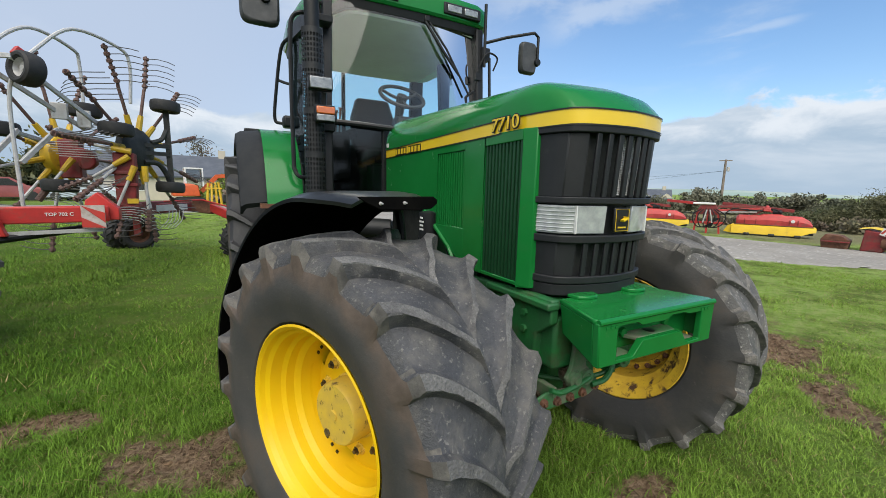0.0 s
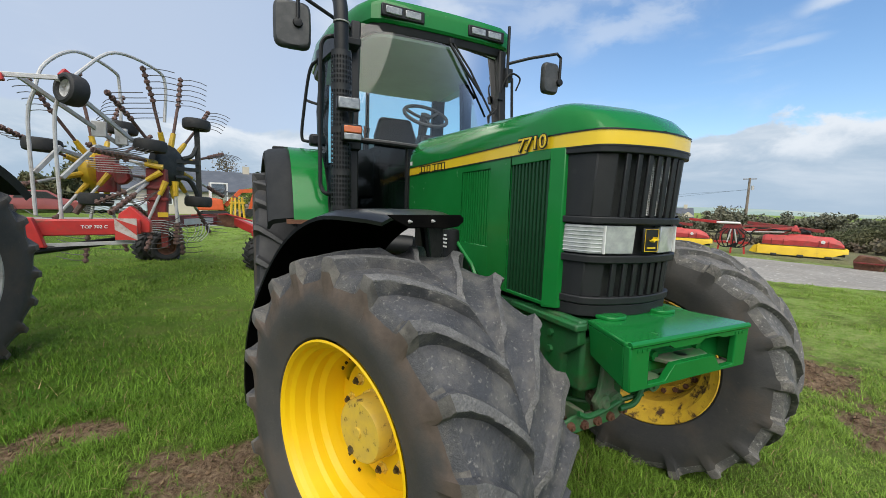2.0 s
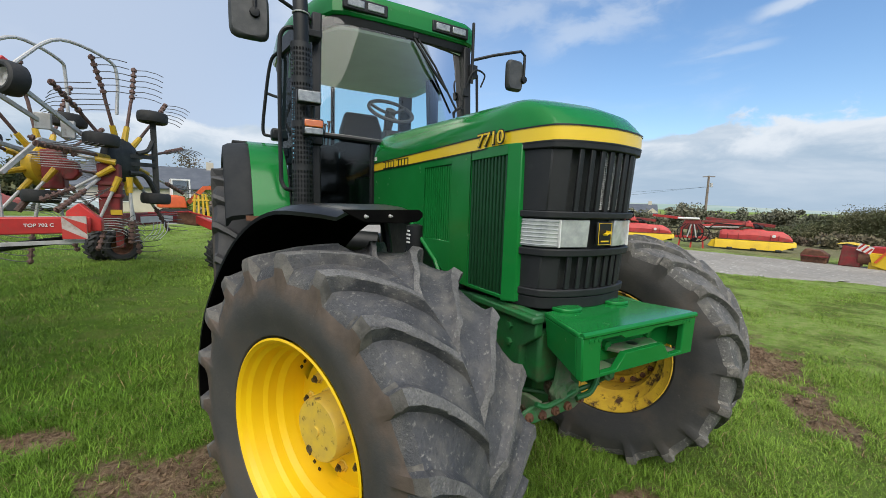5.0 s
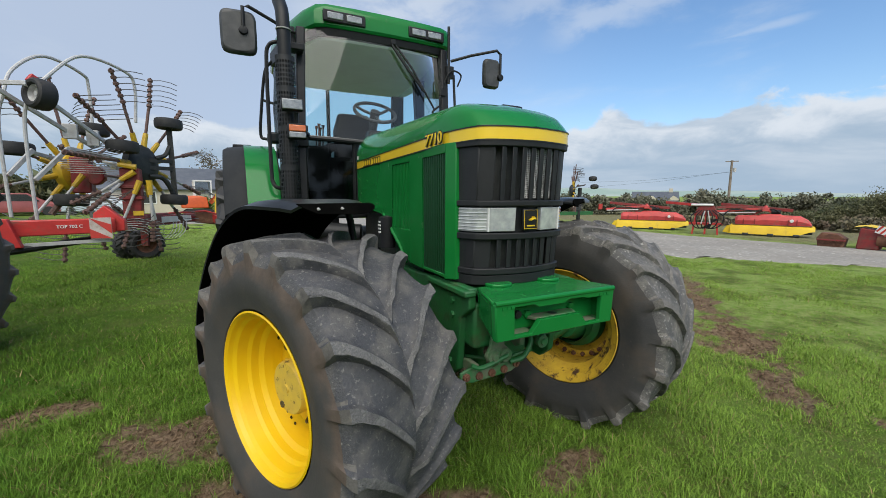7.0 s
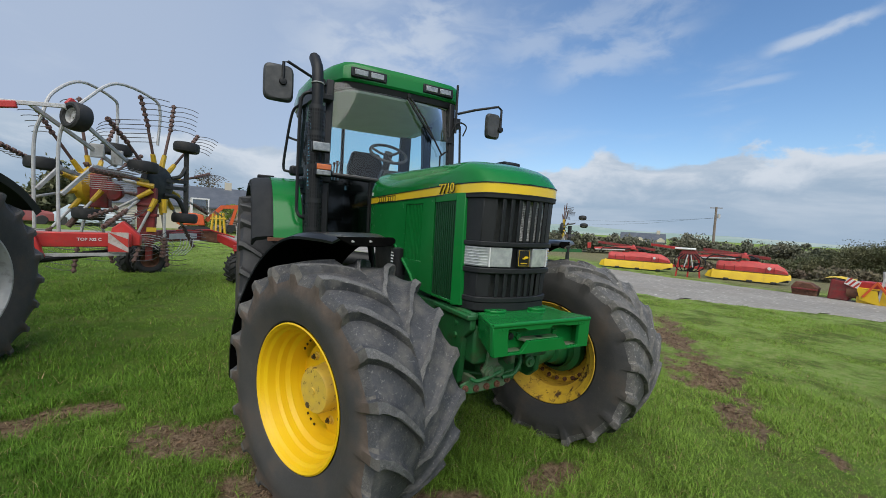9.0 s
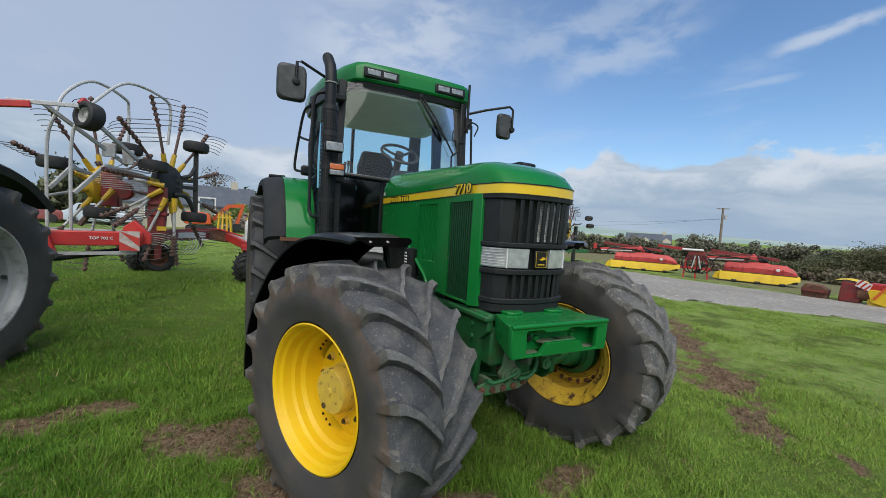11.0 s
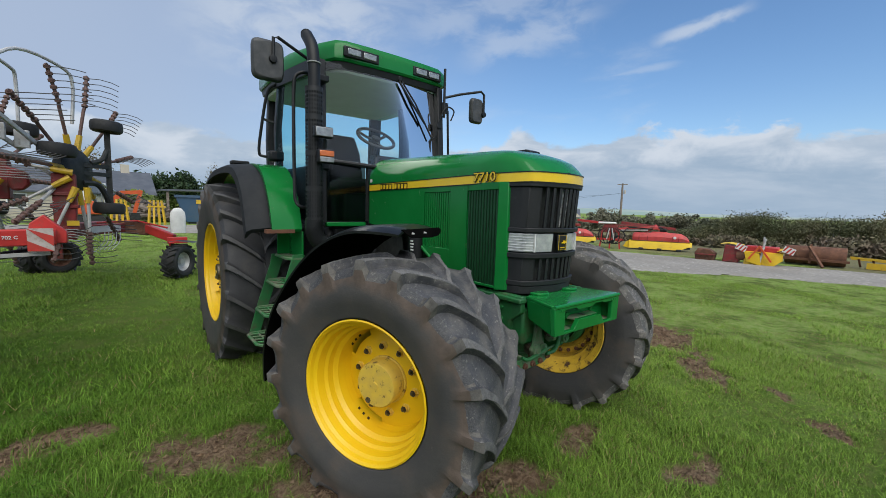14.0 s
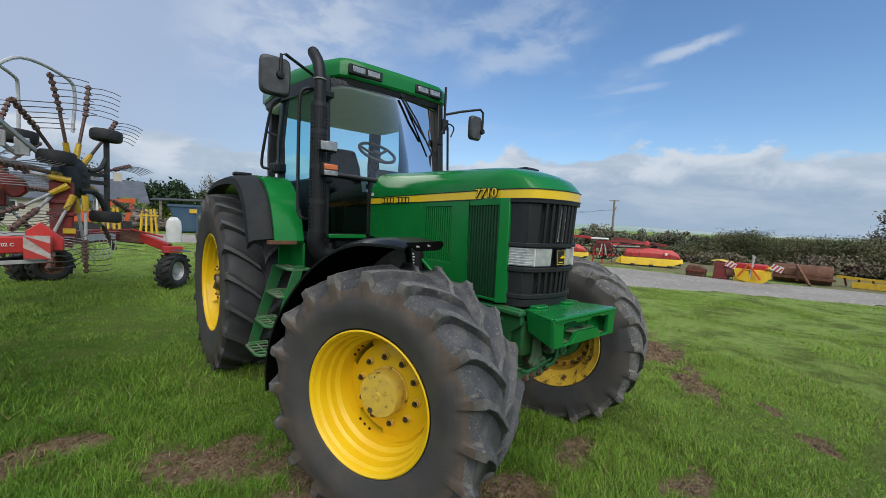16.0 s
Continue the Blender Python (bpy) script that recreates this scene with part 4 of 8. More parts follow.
def band(name, lo, hi, out, mat, y_end=1.795, label=""):
    g = G()
    rings = []
    for x, y in plan(-out, y_end, 40):
        a, b = stripe_z(y)
        za, zb = a + (b - a) * lo, a + (b - a) * hi
        rings.append([(x, y, za), (x, y, zb)])
    g.loft(rings, False, False)
    return part(name, g, mat, tractor, label, smooth=60)


band("stripe", -0.02, 1.02, 0.002, STRIPE, label="yellow decal stripe")
band("stripe_edge", 0.93, 1.03, 0.0045, INK)
band("stripe_edge", -0.05, 0.04, 0.0045, INK)

part("bonnet_latch", G().prism([(0.36, 1.945), (0.36, 1.985), (0.40, 1.998), (0.52, 1.996), (0.54, 1.96)], "x", 0.12, 0.23), BLACK, tractor, bevel=0.006)
# model number, and the maker's name as plain bars
for dx, mt, off, bold in ((0.0, INK, 0.006, 0.006), (0.0, STRIPE, 0.009, 0.0)):
    me = text_mesh("7710", 0.098, 0.0015, bold)
    me.materials.append(mt)
    ob = new("model_number", me)
    ob.parent = tractor
    ob.matrix_basis = Matrix.Translation((-SIDE - off + 0.001, 0.335, 1.772)) @ pose(0, 0, 0, 90, 0, -90) @ Matrix.Diagonal((0.98, 0.78, 1, 1)) @ Matrix.Shear("XZ", 4, (0, 0)) 
for i in range(9):
    if i == 4:
        continue
    y = 1.575 - i * 0.049 - (0.0 if i < 4 else -0.020)
    part("name_bar", G().box((-SIDE - 0.004, y, 1.741), (0.004, 0.042, 0.050)), INK, tractor)
    part("name_bar", G().box((-SIDE - 0.007, y, 1.741), (0.003, 0.026, 0.034)), STRIPE, tractor)
part("cowl_decal", G().box((-SIDE - 0.002, 1.765, 1.80), (0.003, 0.035, 0.028)), WHITE, tractor)


# ---- side panels with louvres
def side_panel(s):
    x0, x1 = s * (SIDE - 0.03), s * SIDE
    g = G()
    def slab(poly):
        g.prism(poly, "x", x0, x1)
    top = lambda y: stripe_z(y)[0] + 0.004
    rise = [(1.10, 1.10), (top(0.2), top(0.16))]
    g.loft([[(s * 0.325, 0.215, a), (s * 0.301, 0.158, b), (s * 0.275, 0.158, b), (s * 0.295, 0.215, a)] for a, b in rise])
    slab([(0.215, 1.10), (0.485, 1.10), (0.485, 1.118), (0.215, 1.118)])
    slab([(0.215, 1.698), (0.485, 1.692), (0.485, top(0.48)), (0.215, top(0.2))])
    slab([(0.485, 1.10), (0.66, 1.11), (0.66, top(0.66)), (0.485, top(0.48))])
    slab([(0.66, 1.11), (0.70, 1.12), (0.96, 1.275), (0.96, 1.30), (0.66, 1.30)])
    slab([(0.66, 1.69), (0.96, 1.685), (0.96, top(0.96)), (0.66, top(0.66))])
    slab([(0.96, 1.275), (1.12, 1.365), (1.80, 1.42), (1.80, top(1.8)), (0.96, top(0.96))])
    p = part("side_panel", g, GREEN, tractor, "green side panel with louvred vents", bevel=0.004)
    # plate behind the front vent, coloured as dark as the recess looks
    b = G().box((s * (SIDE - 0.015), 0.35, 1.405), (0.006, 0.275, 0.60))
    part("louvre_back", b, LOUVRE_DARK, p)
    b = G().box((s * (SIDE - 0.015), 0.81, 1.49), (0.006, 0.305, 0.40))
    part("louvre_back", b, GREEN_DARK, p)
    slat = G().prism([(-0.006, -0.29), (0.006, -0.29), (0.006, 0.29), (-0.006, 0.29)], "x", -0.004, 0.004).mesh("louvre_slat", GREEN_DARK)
    for i in range(11):
        ob = new("louvre_slat", slat)
        ob.parent = p
        ob.matrix_basis = pose(s * (SIDE - 0.008), 0.227 + i * 0.0246, 1.407, 0, 0, 0)
    slat2 = G().box((0, 0, 0), (0.008, 0.013, 0.385)).mesh("louvre_slat", GREEN)
    for i in range(12):
        ob = new("louvre_slat", slat2)
        ob.parent = p
        ob.matrix_basis = pose(s * (SIDE - 0.008), 0.675 + i * 0.0246, 1.493)
    # stay along the lower front edge
    st = G().tube([(s * (SIDE + 0.006), 1.12, 1.375), (s * (SIDE + 0.006), 0.80, 1.185), (s * (SIDE + 0.002), 0.73, 1.10)], 0.012, 6)
    part("panel_stay", st, GREEN, p)


side_panel(-1)
side_panel(1)


# ---- grille and headlamps
def shell(z0, z1, inset, y_end, lean0=0.0, lean1=0.0):
    lo, hi = plan(inset, y_end, 20), plan(inset, y_end, 20)
    g = G()
    g.loft([[(x * 0.995, y + lean0, z0) for x, y in lo], [(x, y + lean1, z1) for x, y in hi]], False, False)
    return g


def lean(z):
    """The nose draws back a little towards its foot."""
    return 0.045 * max(0.0, (1.742 - z) / 0.65)


part("grille_back", shell(1.10, 1.745, 0.040, 0.17, lean(1.10), 0), DARK, tractor)


def band_ring(name, z0, z1, inset, depth=0.03, y_end=0.165, label="", x_from=-9, x_to=9):
    g = G()
    pts = [p for p in plan(inset, y_end, 26) if x_from <= p[0] <= x_to]
    rings = []
    for x, y in pts:
        k = Vector((x, y - 0.35, 0)).normalized() * depth
        a, b = lean(z0), lean(z1)
        rings.append([(x, y + a, z0), (x, y + b, z1), (x - k.x, y - k.y + b, z1), (x - k.x, y - k.y + a, z0)])
    g.loft(rings, True, True)
    return part(name, g, GRILLE, tractor, label, bevel=0.004, smooth=40)


band_ring("grille_frame", 1.715, 1.742, -0.002, label="charcoal plastic grille surround")
band_ring("grille_frame", 1.452, 1.478, -0.004)
band_ring("grille_frame", 1.300, 1.330, -0.004)
band_ring("grille_frame", 1.135, 1.165, -0.002)
band_ring("grille_skirt", 1.085, 1.132, 0.004, label="charcoal plastic lower grille lip")
for z0, z1 in ((1.478, 1.715), (1.165, 1.300)):
    band_ring("corner_panel", z0, z1, 0.010, 0.02, x_from=-0.33, x_to=-0.165, label="plain charcoal corner panel")
    band_ring("corner_panel", z0, z1, 0.010, 0.02, x_from=0.165, x_to=0.33)
    for i in range(7):
        x = -0.147 + i * 0.049
        y = -0.036 + 0.9 * x * x
        bar = G().loft([[(x - 0.0125, y + lean(z) + 0.004, z), (x + 0.0125, y + lean(z) + 0.004, z), (x + 0.009, y + lean(z) + 0.018, z), (x - 0.009, y + lean(z) + 0.018, z)] for z in (z0, z1)])
        part("grille_bar", bar, GRILLE, tractor, bevel=0.003)
# mesh only across the gaps that gleam; its pale colour carries the gleam
wires = G()
for i in range(26):
    x = -0.02 + i * 0.009
    wires.box((x, 0.004 + 0.9 * x * x, 1.60), (0.0034, 0.002, 0.225))
for i in range(24):
    z = 1.49 + i * 0.0092
    wires.tube([(-0.02 + 0.225 * j / 6, 0.005 + 0.9 * (-0.02 + 0.225 * j / 6) ** 2, z) for j in range(7)], 0.0016, 4)
part("grille_mesh", wires, MESHY, tractor, "wire mesh behind the grille bars, coloured pale to look lit")
# lamp band
part("lamp_panel", shell(1.325, 1.457, 0.030, 0.165, lean(1.32), lean(1.45)), GRILLE, tractor)


def headlamp(s):
    g = G()
    pts = [(x, y) for x, y in plan(0.004, 0.165, 40)]
    pts = [p for p in pts if (p[0] * s > 0.072) and p[1] < 0.135]
    rings = []
    for x, y in pts:
        k = Vector((x, y - 0.35, 0)).normalized() * 0.03
        rings.append([(x, y + lean(1.34), 1.336), (x, y + lean(1.44), 1.446), (x - k.x, y - k.y + lean(1.44), 1.446), (x - k.x, y - k.y + lean(1.34), 1.336)])
    g.loft(rings, True, True)
    lamp = part("headlamp", g, LAMP, tractor, "clear ribbed headlamp lens", bevel=0.004)
    p0 = min(pts, key=lambda p: abs(abs(p[0]) - 0.200))
    part("lens_divider", G().box((p0[0] * 1.01, p0[1] + lean(1.39) - 0.002, 1.391), (0.006, 0.008, 0.108)), WHITE, lamp)
    for i in range(7):
        z = 1.345 + i * 0.0155
        rib = [(x * 1.004, y + lean(z) - 0.001, z) for x, y in pts if abs(x) > 0.205]
        if len(rib) > 2:
            part("lens_rib", G().tube(rib, 0.0022, 4), LAMP, lamp)


headlamp(-1)
headlamp(1)
badge = part("badge", G().box((0.0, -0.036 + lean(1.39), 1.391), (0.086, 0.014, 0.098)), INK, tractor, "black badge with a yellow leaping shape", bevel=0.006)
part("badge_rim", G().tube([(sx * 0.037, -0.044 + lean(1.39), 1.391 + sz * 0.043) for sx, sz in ((-1, -1), (1, -1), (1, 1), (-1, 1), (-1, -1))], 0.0014, 4), STRIPE, badge)
SHP = Matrix.Translation((0, 0, 1.397)) @ Matrix.Diagonal((0.62, 1, 0.42, 1)) @ Matrix.Translation((0, 0, -1.397))
shape = G().prism([(-0.026, 1.385), (-0.008, 1.392), (0.006, 1.403), (0.004, 1.418), (0.010, 1.412), (0.016, 1.402), (0.028, 1.400), (0.016, 1.392), (0.024, 1.384), (0.006, 1.388), (-0.012, 1.380), (-0.020, 1.370)], "y", -0.046 + lean(1.39), -0.041, SHP)
part("badge_shape", shape, STRIPE, badge)
part("badge_bar", G().box((0, -0.044 + lean(1.39), 1.362), (0.045, 0.004, 0.006)), STRIPE, badge)

# ---- front frame, weight bracket
for s in (-1, 1):
    g = G()
    x = s * 0.285
    g.prism([(0.02, 1.085), (0.02, 0.99), (0.10, 0.93), (0.13, 0.66), (0.20, 0.60), (0.34, 0.60), (0.34, 0.80), (0.62, 0.84), (1.5, 0.86), (1.5, 1.06), (0.62, 1.06), (0.30, 1.085)], "x", x - 0.02, x + 0.02)
    g.box((s * 0.30, 0.22, 1.06), (0.06, 0.42, 0.03))
    side = part("front_frame", g, GREEN_OLD, tractor, "worn green cast front frame plate", bevel=0.008)
    for yy, zz in ((0.17, 1.00), (0.17, 0.93), (0.19, 0.75), (0.19, 0.69)):
        part("bolt", G().lathe([(s * 0.305, 0.017), (s * 0.318, 0.016), (s * 0.32, 0.0)], 6, m=Matrix.Translation((0, yy, zz))), GREEN_OLD, side)
g = G().box((0, 0.18, 0.90), (0.54, 0.30, 0.22)).box((0, 0.10, 1.055), (0.52, 0.22, 0.03)).box((0, 0.35, 0.72), (0.30, 0.35, 0.25))
part("front_support", g, GREEN_OLD, tractor, bevel=0.015)
# bracket: top plate, cheeks, pocketed face
w = G()
w.prism([(-0.258, 0.03), (-0.336, -0.205), (-0.322, -0.225), (0.322, -0.225), (0.336, -0.205), (0.258, 0.03)], "z", 1.066, 1.086)
bracket = part("weight_bracket", w, GREEN, tractor, "green steel front weight bracket with pockets", bevel=0.006)
for s in (-1, 1):
    w = G().loft([[(s * 0.262, 0.02, 1.07), (s * 0.246, 0.02, 1.07), (s * 0.246, 0.0, 0.955), (s * 0.262, 0.0, 0.955)],
                  [(s * 0.332, -0.200, 1.07), (s * 0.312, -0.200, 1.07), (s * 0.300, -0.200, 0.922), (s * 0.322, -0.200, 0.922)]])
    part("cheek", w, GREEN, bracket, bevel=0.005)
    part("top_lug", G().prism([(s * 0.21, 0.04), (s * 0.20, -0.01), (s * 0.17, -0.03), (s * 0.12, -0.03), (s * 0.09, -0.01), (s * 0.08, 0.04)], "z", 1.084, 1.100), GREEN, bracket, bevel=0.005)
hole = [(-0.232, 0.932), (-0.235, 1.054), (-0.135, 1.054), (-0.110, 1.040), (0.030, 1.040), (0.055, 1.054), (0.135, 1.054), (0.165, 1.046), (0.250, 1.046), (0.247, 0.932), (0.165, 0.932),
        (0.125, 0.984), (-0.100, 0.984), (-0.145, 0.932)]
edge = [(-0.324, 0.920), (-0.333, 1.074)] + [(x, 1.074) for x, z in hole[2:8]] + [(0.333, 1.074), (0.324, 0.920)] + [(x, 0.920) for x, z in hole[10:]]
ringed = [[(x, y, z) for x, z in poly] for poly, y in ((edge, -0.226), (hole, -0.226), (hole, -0.200), (edge, -0.200), (edge, -0.226))]
part("face_plate", G().loft(ringed, True, False), GREEN, bracket, bevel=0.004)
part("back_wall", G().box((0, -0.135, 1.0), (0.56, 0.02, 0.14)), GREEN, bracket)
part("top_lip", G().tube([(-0.330, -0.222, 1.076), (0.330, -0.222, 1.076)], 0.011, 10), GREEN, bracket)
part("tongue", G().prism([(-0.125, -0.10), (-0.125, -0.15), (-0.095, -0.205), (0.118, -0.205), (0.145, -0.15), (0.145, -0.10)], "z", 0.972, 0.986), GREEN_DUSTY, bracket, "dusty tongue plate with a pin hole", bevel=0.003)
part("pocket_floor", G().prism([(-0.25, -0.10), (-0.25, -0.205), (-0.12, -0.205), (-0.12, -0.10)], "z", 0.920, 0.931), GREEN_DUSTY, bracket)
part("pocket_floor", G().prism([(0.14, -0.10), (0.14, -0.205), (0.26, -0.205), (0.26, -0.10)], "z", 0.920, 0.931), GREEN_DUSTY, bracket)
for x, z in ((-0.165, 0.995), (-0.115, 0.990), (0.135, 0.995)):
    part("bolt", G().lathe([(-0.143, 0.019), (-0.160, 0.018), (-0.162, 0.009), (-0.161, 0.0)], 6, axis="y", m=Matrix.Translation((x, 0, z))), GREEN if x != -0.165 else INK, bracket)
# flat black disc on the tongue, painted darkness of a pin hole
part("pin_hole_dark", G().lathe([(0.9868, 0.022), (0.9875, 0.020), (0.9868, 0.0)], 16, axis="z", m=Matrix.Translation((0.01, -0.17, 0))), INK, bracket)
for x in (-0.268, 0.268):
    for i in range(3):
        part("cast_mark", G().box((x - 0.022 + i * 0.022, -0.2275, 1.055), (0.016, 0.003, 0.010)), GREEN, bracket)
for x in (-0.14, 0.10):
    part("slot_rim", G().tube([(x - 0.055, -0.147, 1.020), (x + 0.02, -0.147, 1.020), (x + 0.04, -0.147, 1.038), (x + 0.04, -0.147, 1.06)], 0.007, 6), GREEN, bracket)
# hitch links and chain under the bracket
g = G()
g.prism([(0.02, 0.66), (0.08, 0.62), (0.30, 0.57), (0.34, 0.62), (0.30, 0.66), (0.10, 0.72), (0.02, 0.72)], "x", -0.27, -0.245)
g.prism([(-0.02, 0.72), (0.03, 0.68), (0.10, 0.72), (0.10, 0.92), (0.02, 0.92)], "x", -0.17, -0.15)
g.prism([(-0.04, 0.80), (0.0, 0.78), (0.04, 0.80), (0.04, 0.93), (-0.04, 0.93)], "x", -0.06, -0.03)
links = part("hitch_link", g, GREEN_DUSTY, tractor, "dusty green hitch links", bevel=0.006)
for x, y, z in ((-0.275, 0.10, 0.655), (-0.275, 0.18, 0.62), (-0.275, 0.26, 0.60), (-0.18, 0.05, 0.76), (-0.18, 0.06, 0.84), (-0.175, 0.03, 0.71), (-0.07, 0.0, 0.84)):
    part("pin", G().lathe([(0.0, 0.021), (-0.012, 0.020), (-0.014, 0.010), (-0.022, 0.009), (-0.022, 0.0)], 10, m=Matrix.Translation((x, y, z))), BOLT, links)
for pts, x in (([(-0.02, 0.90), (0.03, 0.90), (0.045, 0.80), (0.075, 0.775), (0.07, 0.735), (0.02, 0.715), (-0.04, 0.72), (-0.06, 0.76), (-0.035, 0.80)], -0.205), ([(-0.02, 0.88), (0.03, 0.88), (0.035, 0.77), (0.005, 0.745), (-0.03, 0.77)], 0.06)):
    plate = part("link_plate", G().prism([(u + x + 0.04, z) for u, z in pts], "y", -0.005, 0.015), GREEN_DUSTY, links, "dusty hanging hitch plate", bevel=0.004)
    for u, z in ((0.045, 0.755), (-0.020, 0.755)) if x < 0 else ((0.0, 0.785),):
        part("boss", G().lathe([(-0.005, 0.034), (-0.020, 0.032), (-0.021, 0.018), (-0.032, 0.016), (-0.032, 0.0)], 16, axis="y", m=Matrix.Translation((u + x + 0.04, 0, z))), GREEN_DUSTY, plate)
strap = part("chain_strap", G().prism([(-0.345, 0.690), (-0.30, 0.705), (-0.10, 0.700), (-0.02, 0.715), (-0.005, 0.675), (-0.06, 0.645), (-0.28, 0.632), (-0.345, 0.650)], "y", 0.022, 0.036), GREEN_DUSTY, links, "rust-spotted strap with bolts", bevel=0.005)
for x, z in ((-0.315, 0.668), (-0.245, 0.662), (-0.175, 0.664), (-0.105, 0.668), (-0.035, 0.685)):
    part("bolt", G().lathe([(0.022, 0.020), (0.010, 0.018), (0.008, 0.009), (0.0, 0.008), (0.0, 0.0)], 8, axis="y", m=Matrix.Translation((x, 0, z))), RUSTY, strap)
part("pull_rod", G().tube(spline([(-0.30, 0.0, 0.73), (-0.26, -0.01, 0.715), (-0.20, -0.02, 0.73), (-0.12, -0.03, 0.76)]), 0.011, 8), GREEN_OLD, links)
part("pull_rod", G().tube(spline([(-0.10, -0.02, 0.72), (-0.03, -0.03, 0.735), (0.02, -0.02, 0.79), (0.03, 0.0, 0.83)]), 0.012, 8), GREEN_OLD, links)
part("pull_rod", G().tube([(-0.24, 0.25, 0.68), (-0.10, 0.05, 0.70), (0.03, -0.02, 0.76)], 0.011, 8), GREEN_OLD, links)
part("eye_bolt", G().tube([(-0.25 + 0.04 * math.cos(a), 0.33, 0.68 + 0.04 * math.sin(a)) for a in [i * math.pi / 6 for i in range(13)]], 0.010, 6), GREEN_OLD, links)

# ---- axle, engine block, transmission
g = G()
g.tube(spline([(-0.74, 0.47, 0.66), (-0.5, 0.46, 0.60), (-0.25, 0.45, 0.56), (0.0, 0.45, 0.56), (0.25, 0.46, 0.56), (0.5, 0.48, 0.60), (0.74, 0.50, 0.66)]), [0.085] * 6 + [0.065] * 6 + [0.09] * 13 + [0.065] * 6 + [0.085] * 6, 12)
part("front_axle", g, GREEN_OLD, tractor, "oily green cast front axle", smooth=40)
for s, m in ((-1, right_front), (1, left_front)):
    k = G().lathe([(-s * 0.22, 0.0), (-s * 0.22, 0.09), (-s * 0.12, 0.13), (-s * 0.04, 0.13), (0.0, 0.11), (0.0, 0.0)], 24)
    part("knuckle", k, GREEN_OLD, tractor, m=m)
    ram = G().tube([(s * 0.30, 0.62, 0.62), (s * 0.70, 0.66, 0.64)], 0.035, 10)
    part("steering_ram", ram, DARK, tractor)
g = G().box((0, 1.15, 1.10), (0.48, 1.5, 0.55)).box((0, 1.2, 0.78), (0.36, 1.7, 0.25)).box((0, 2.6, 0.85), (0.55, 1.6, 0.55)).box((0, 3.25, 0.85), (1.7, 0.28, 0.28))
part("engine_block", g, DARK, tractor, "dark engine and transmission", bevel=0.02)
g = G()
g.lathe([(-0.10, 0.0), (-0.10, 0.055), (0.10, 0.055), (0.11, 0.0)], 20, axis="z", m=Matrix.Translation((-0.345, 1.02, 1.26)))
flt = part("oil_filter", g, BLACK, tractor, "black canister filter with white printing")
for i, wd in enumerate((0.03, 0.05, 0.04, 0.045)):
    part("print_bar", G().box((-0.401, 1.0, 1.33 - i * 0.022), (0.004, wd, 0.010)), WHITE, flt)
part("hose", G().tube(spline([(-0.30, 0.98, 1.30), (-0.29, 0.92, 1.22), (-0.27, 0.88, 1.10)]), 0.014, 8), BLACK, tractor)
part("hose", G().tube(spline([(-0.30, 1.10, 1.30), (-0.36, 1.15, 1.15), (-0.32, 1.2, 1.0)]), 0.012, 8), BLACK, tractor)
g = G().prism([(0.62, 1.02), (1.10, 1.02), (1.10, 1.33), (0.86, 1.22), (0.62, 1.09)], "x", -0.255, -0.235)
part("engine_cover", g, GREEN_DARK, tractor)


# ---- front mudguards: a black sheet over and behind each front tyre
def mudguard(m, s):
    g = G()
    rings = []
    for i in range(33):
        t = i / 32
        a = radians(80 if s < 0 else 84) + t * radians(108 if s < 0 else 104)     # from just ahead of the top round to the rear
        r = 0.852 - 0.094 * smooth01((t - 0.08) / 0.52)
        nose = smooth01((0.14 - t) / 0.14)
        ring = []
        for j in range(11):
            u = -1 + 2 * j / 10
            drop = 0.026 * abs(u) ** 6 + 0.006 * nose
            w0, w1 = -0.27 + (0.10 if s < 0 else 0.42) * nose * nose, 0.32 - (0.08 if s < 0 else 0.02) * nose * nose
            x = w0 + (w1 - w0) * j / 10
            ring.append((-s * x, -(r - drop) * math.cos(a), (r - drop) * math.sin(a)))
        lower = [(x, y * 0.984, z * 0.984) for x, y, z in ring[::-1]]
        rings.append(ring + lower)
    g.loft(rings, True, True)
    # inner faces take the blacker material, which holds the shade over the tyre
    for i in range(32 * 22):
        g.k[i] = 1 if 10 < i % 22 < 21 else 0
    mg = part("mudguard", g, [GLOSS_BLACK, INSIDE], tractor, "black plastic front mudguard", m=m, smooth=50)
    a0 = radians(80 if s < 0 else 84)
    yf, zf = -0.850 * math.cos(a0), 0.850 * math.sin(a0)
    x0, x1 = (-0.15, 0.24) if s < 0 else (0.16, 0.30)
    lip = [(-s * x0, zf - 0.004), (-s * x1, zf - 0.004), (-s * (x1 + 0.022), zf - 0.016), (-s * (x1 + 0.022), zf - 0.034), (-s * (x1 - 0.01), zf - 0.052), (-s * (x1 - 0.08), zf - 0.058), (-s * (x0 + 0.10), zf - 0.050), (-s * (x0 + 0.03), zf - 0.022)]
    part("front_lip", G().prism(lip, "y", yf, yf + 0.010), INSIDE, mg, bevel=0.003)
    for x in (x0 + 0.10, x0 + 0.22) if s < 0 else ():
        part("bolt", G().lathe([(yf, 0.007), (yf - 0.006, 0.006), (yf - 0.007, 0.003), (yf - 0.014, 0.003), (yf - 0.014, 0.0)], 8, axis="y", m=Matrix.Translation((-s * x, 0, zf - 0.028))), STEEL, mg)
    br = G().tube(spline([(-s * 0.20, 0.16, 0.815), (-s * 0.31, 0.14, 0.79), (-s * 0.34, 0.12, 0.55), (-s * 0.30, 0.05, 0.25), (-s * 0.20, 0.02, 0.10)]), 0.028, 8, flat=0.6)
    part("mudguard_stay", br, BLACK, mg)


mudguard(right_front, -1)
mudguard(left_front, 1)


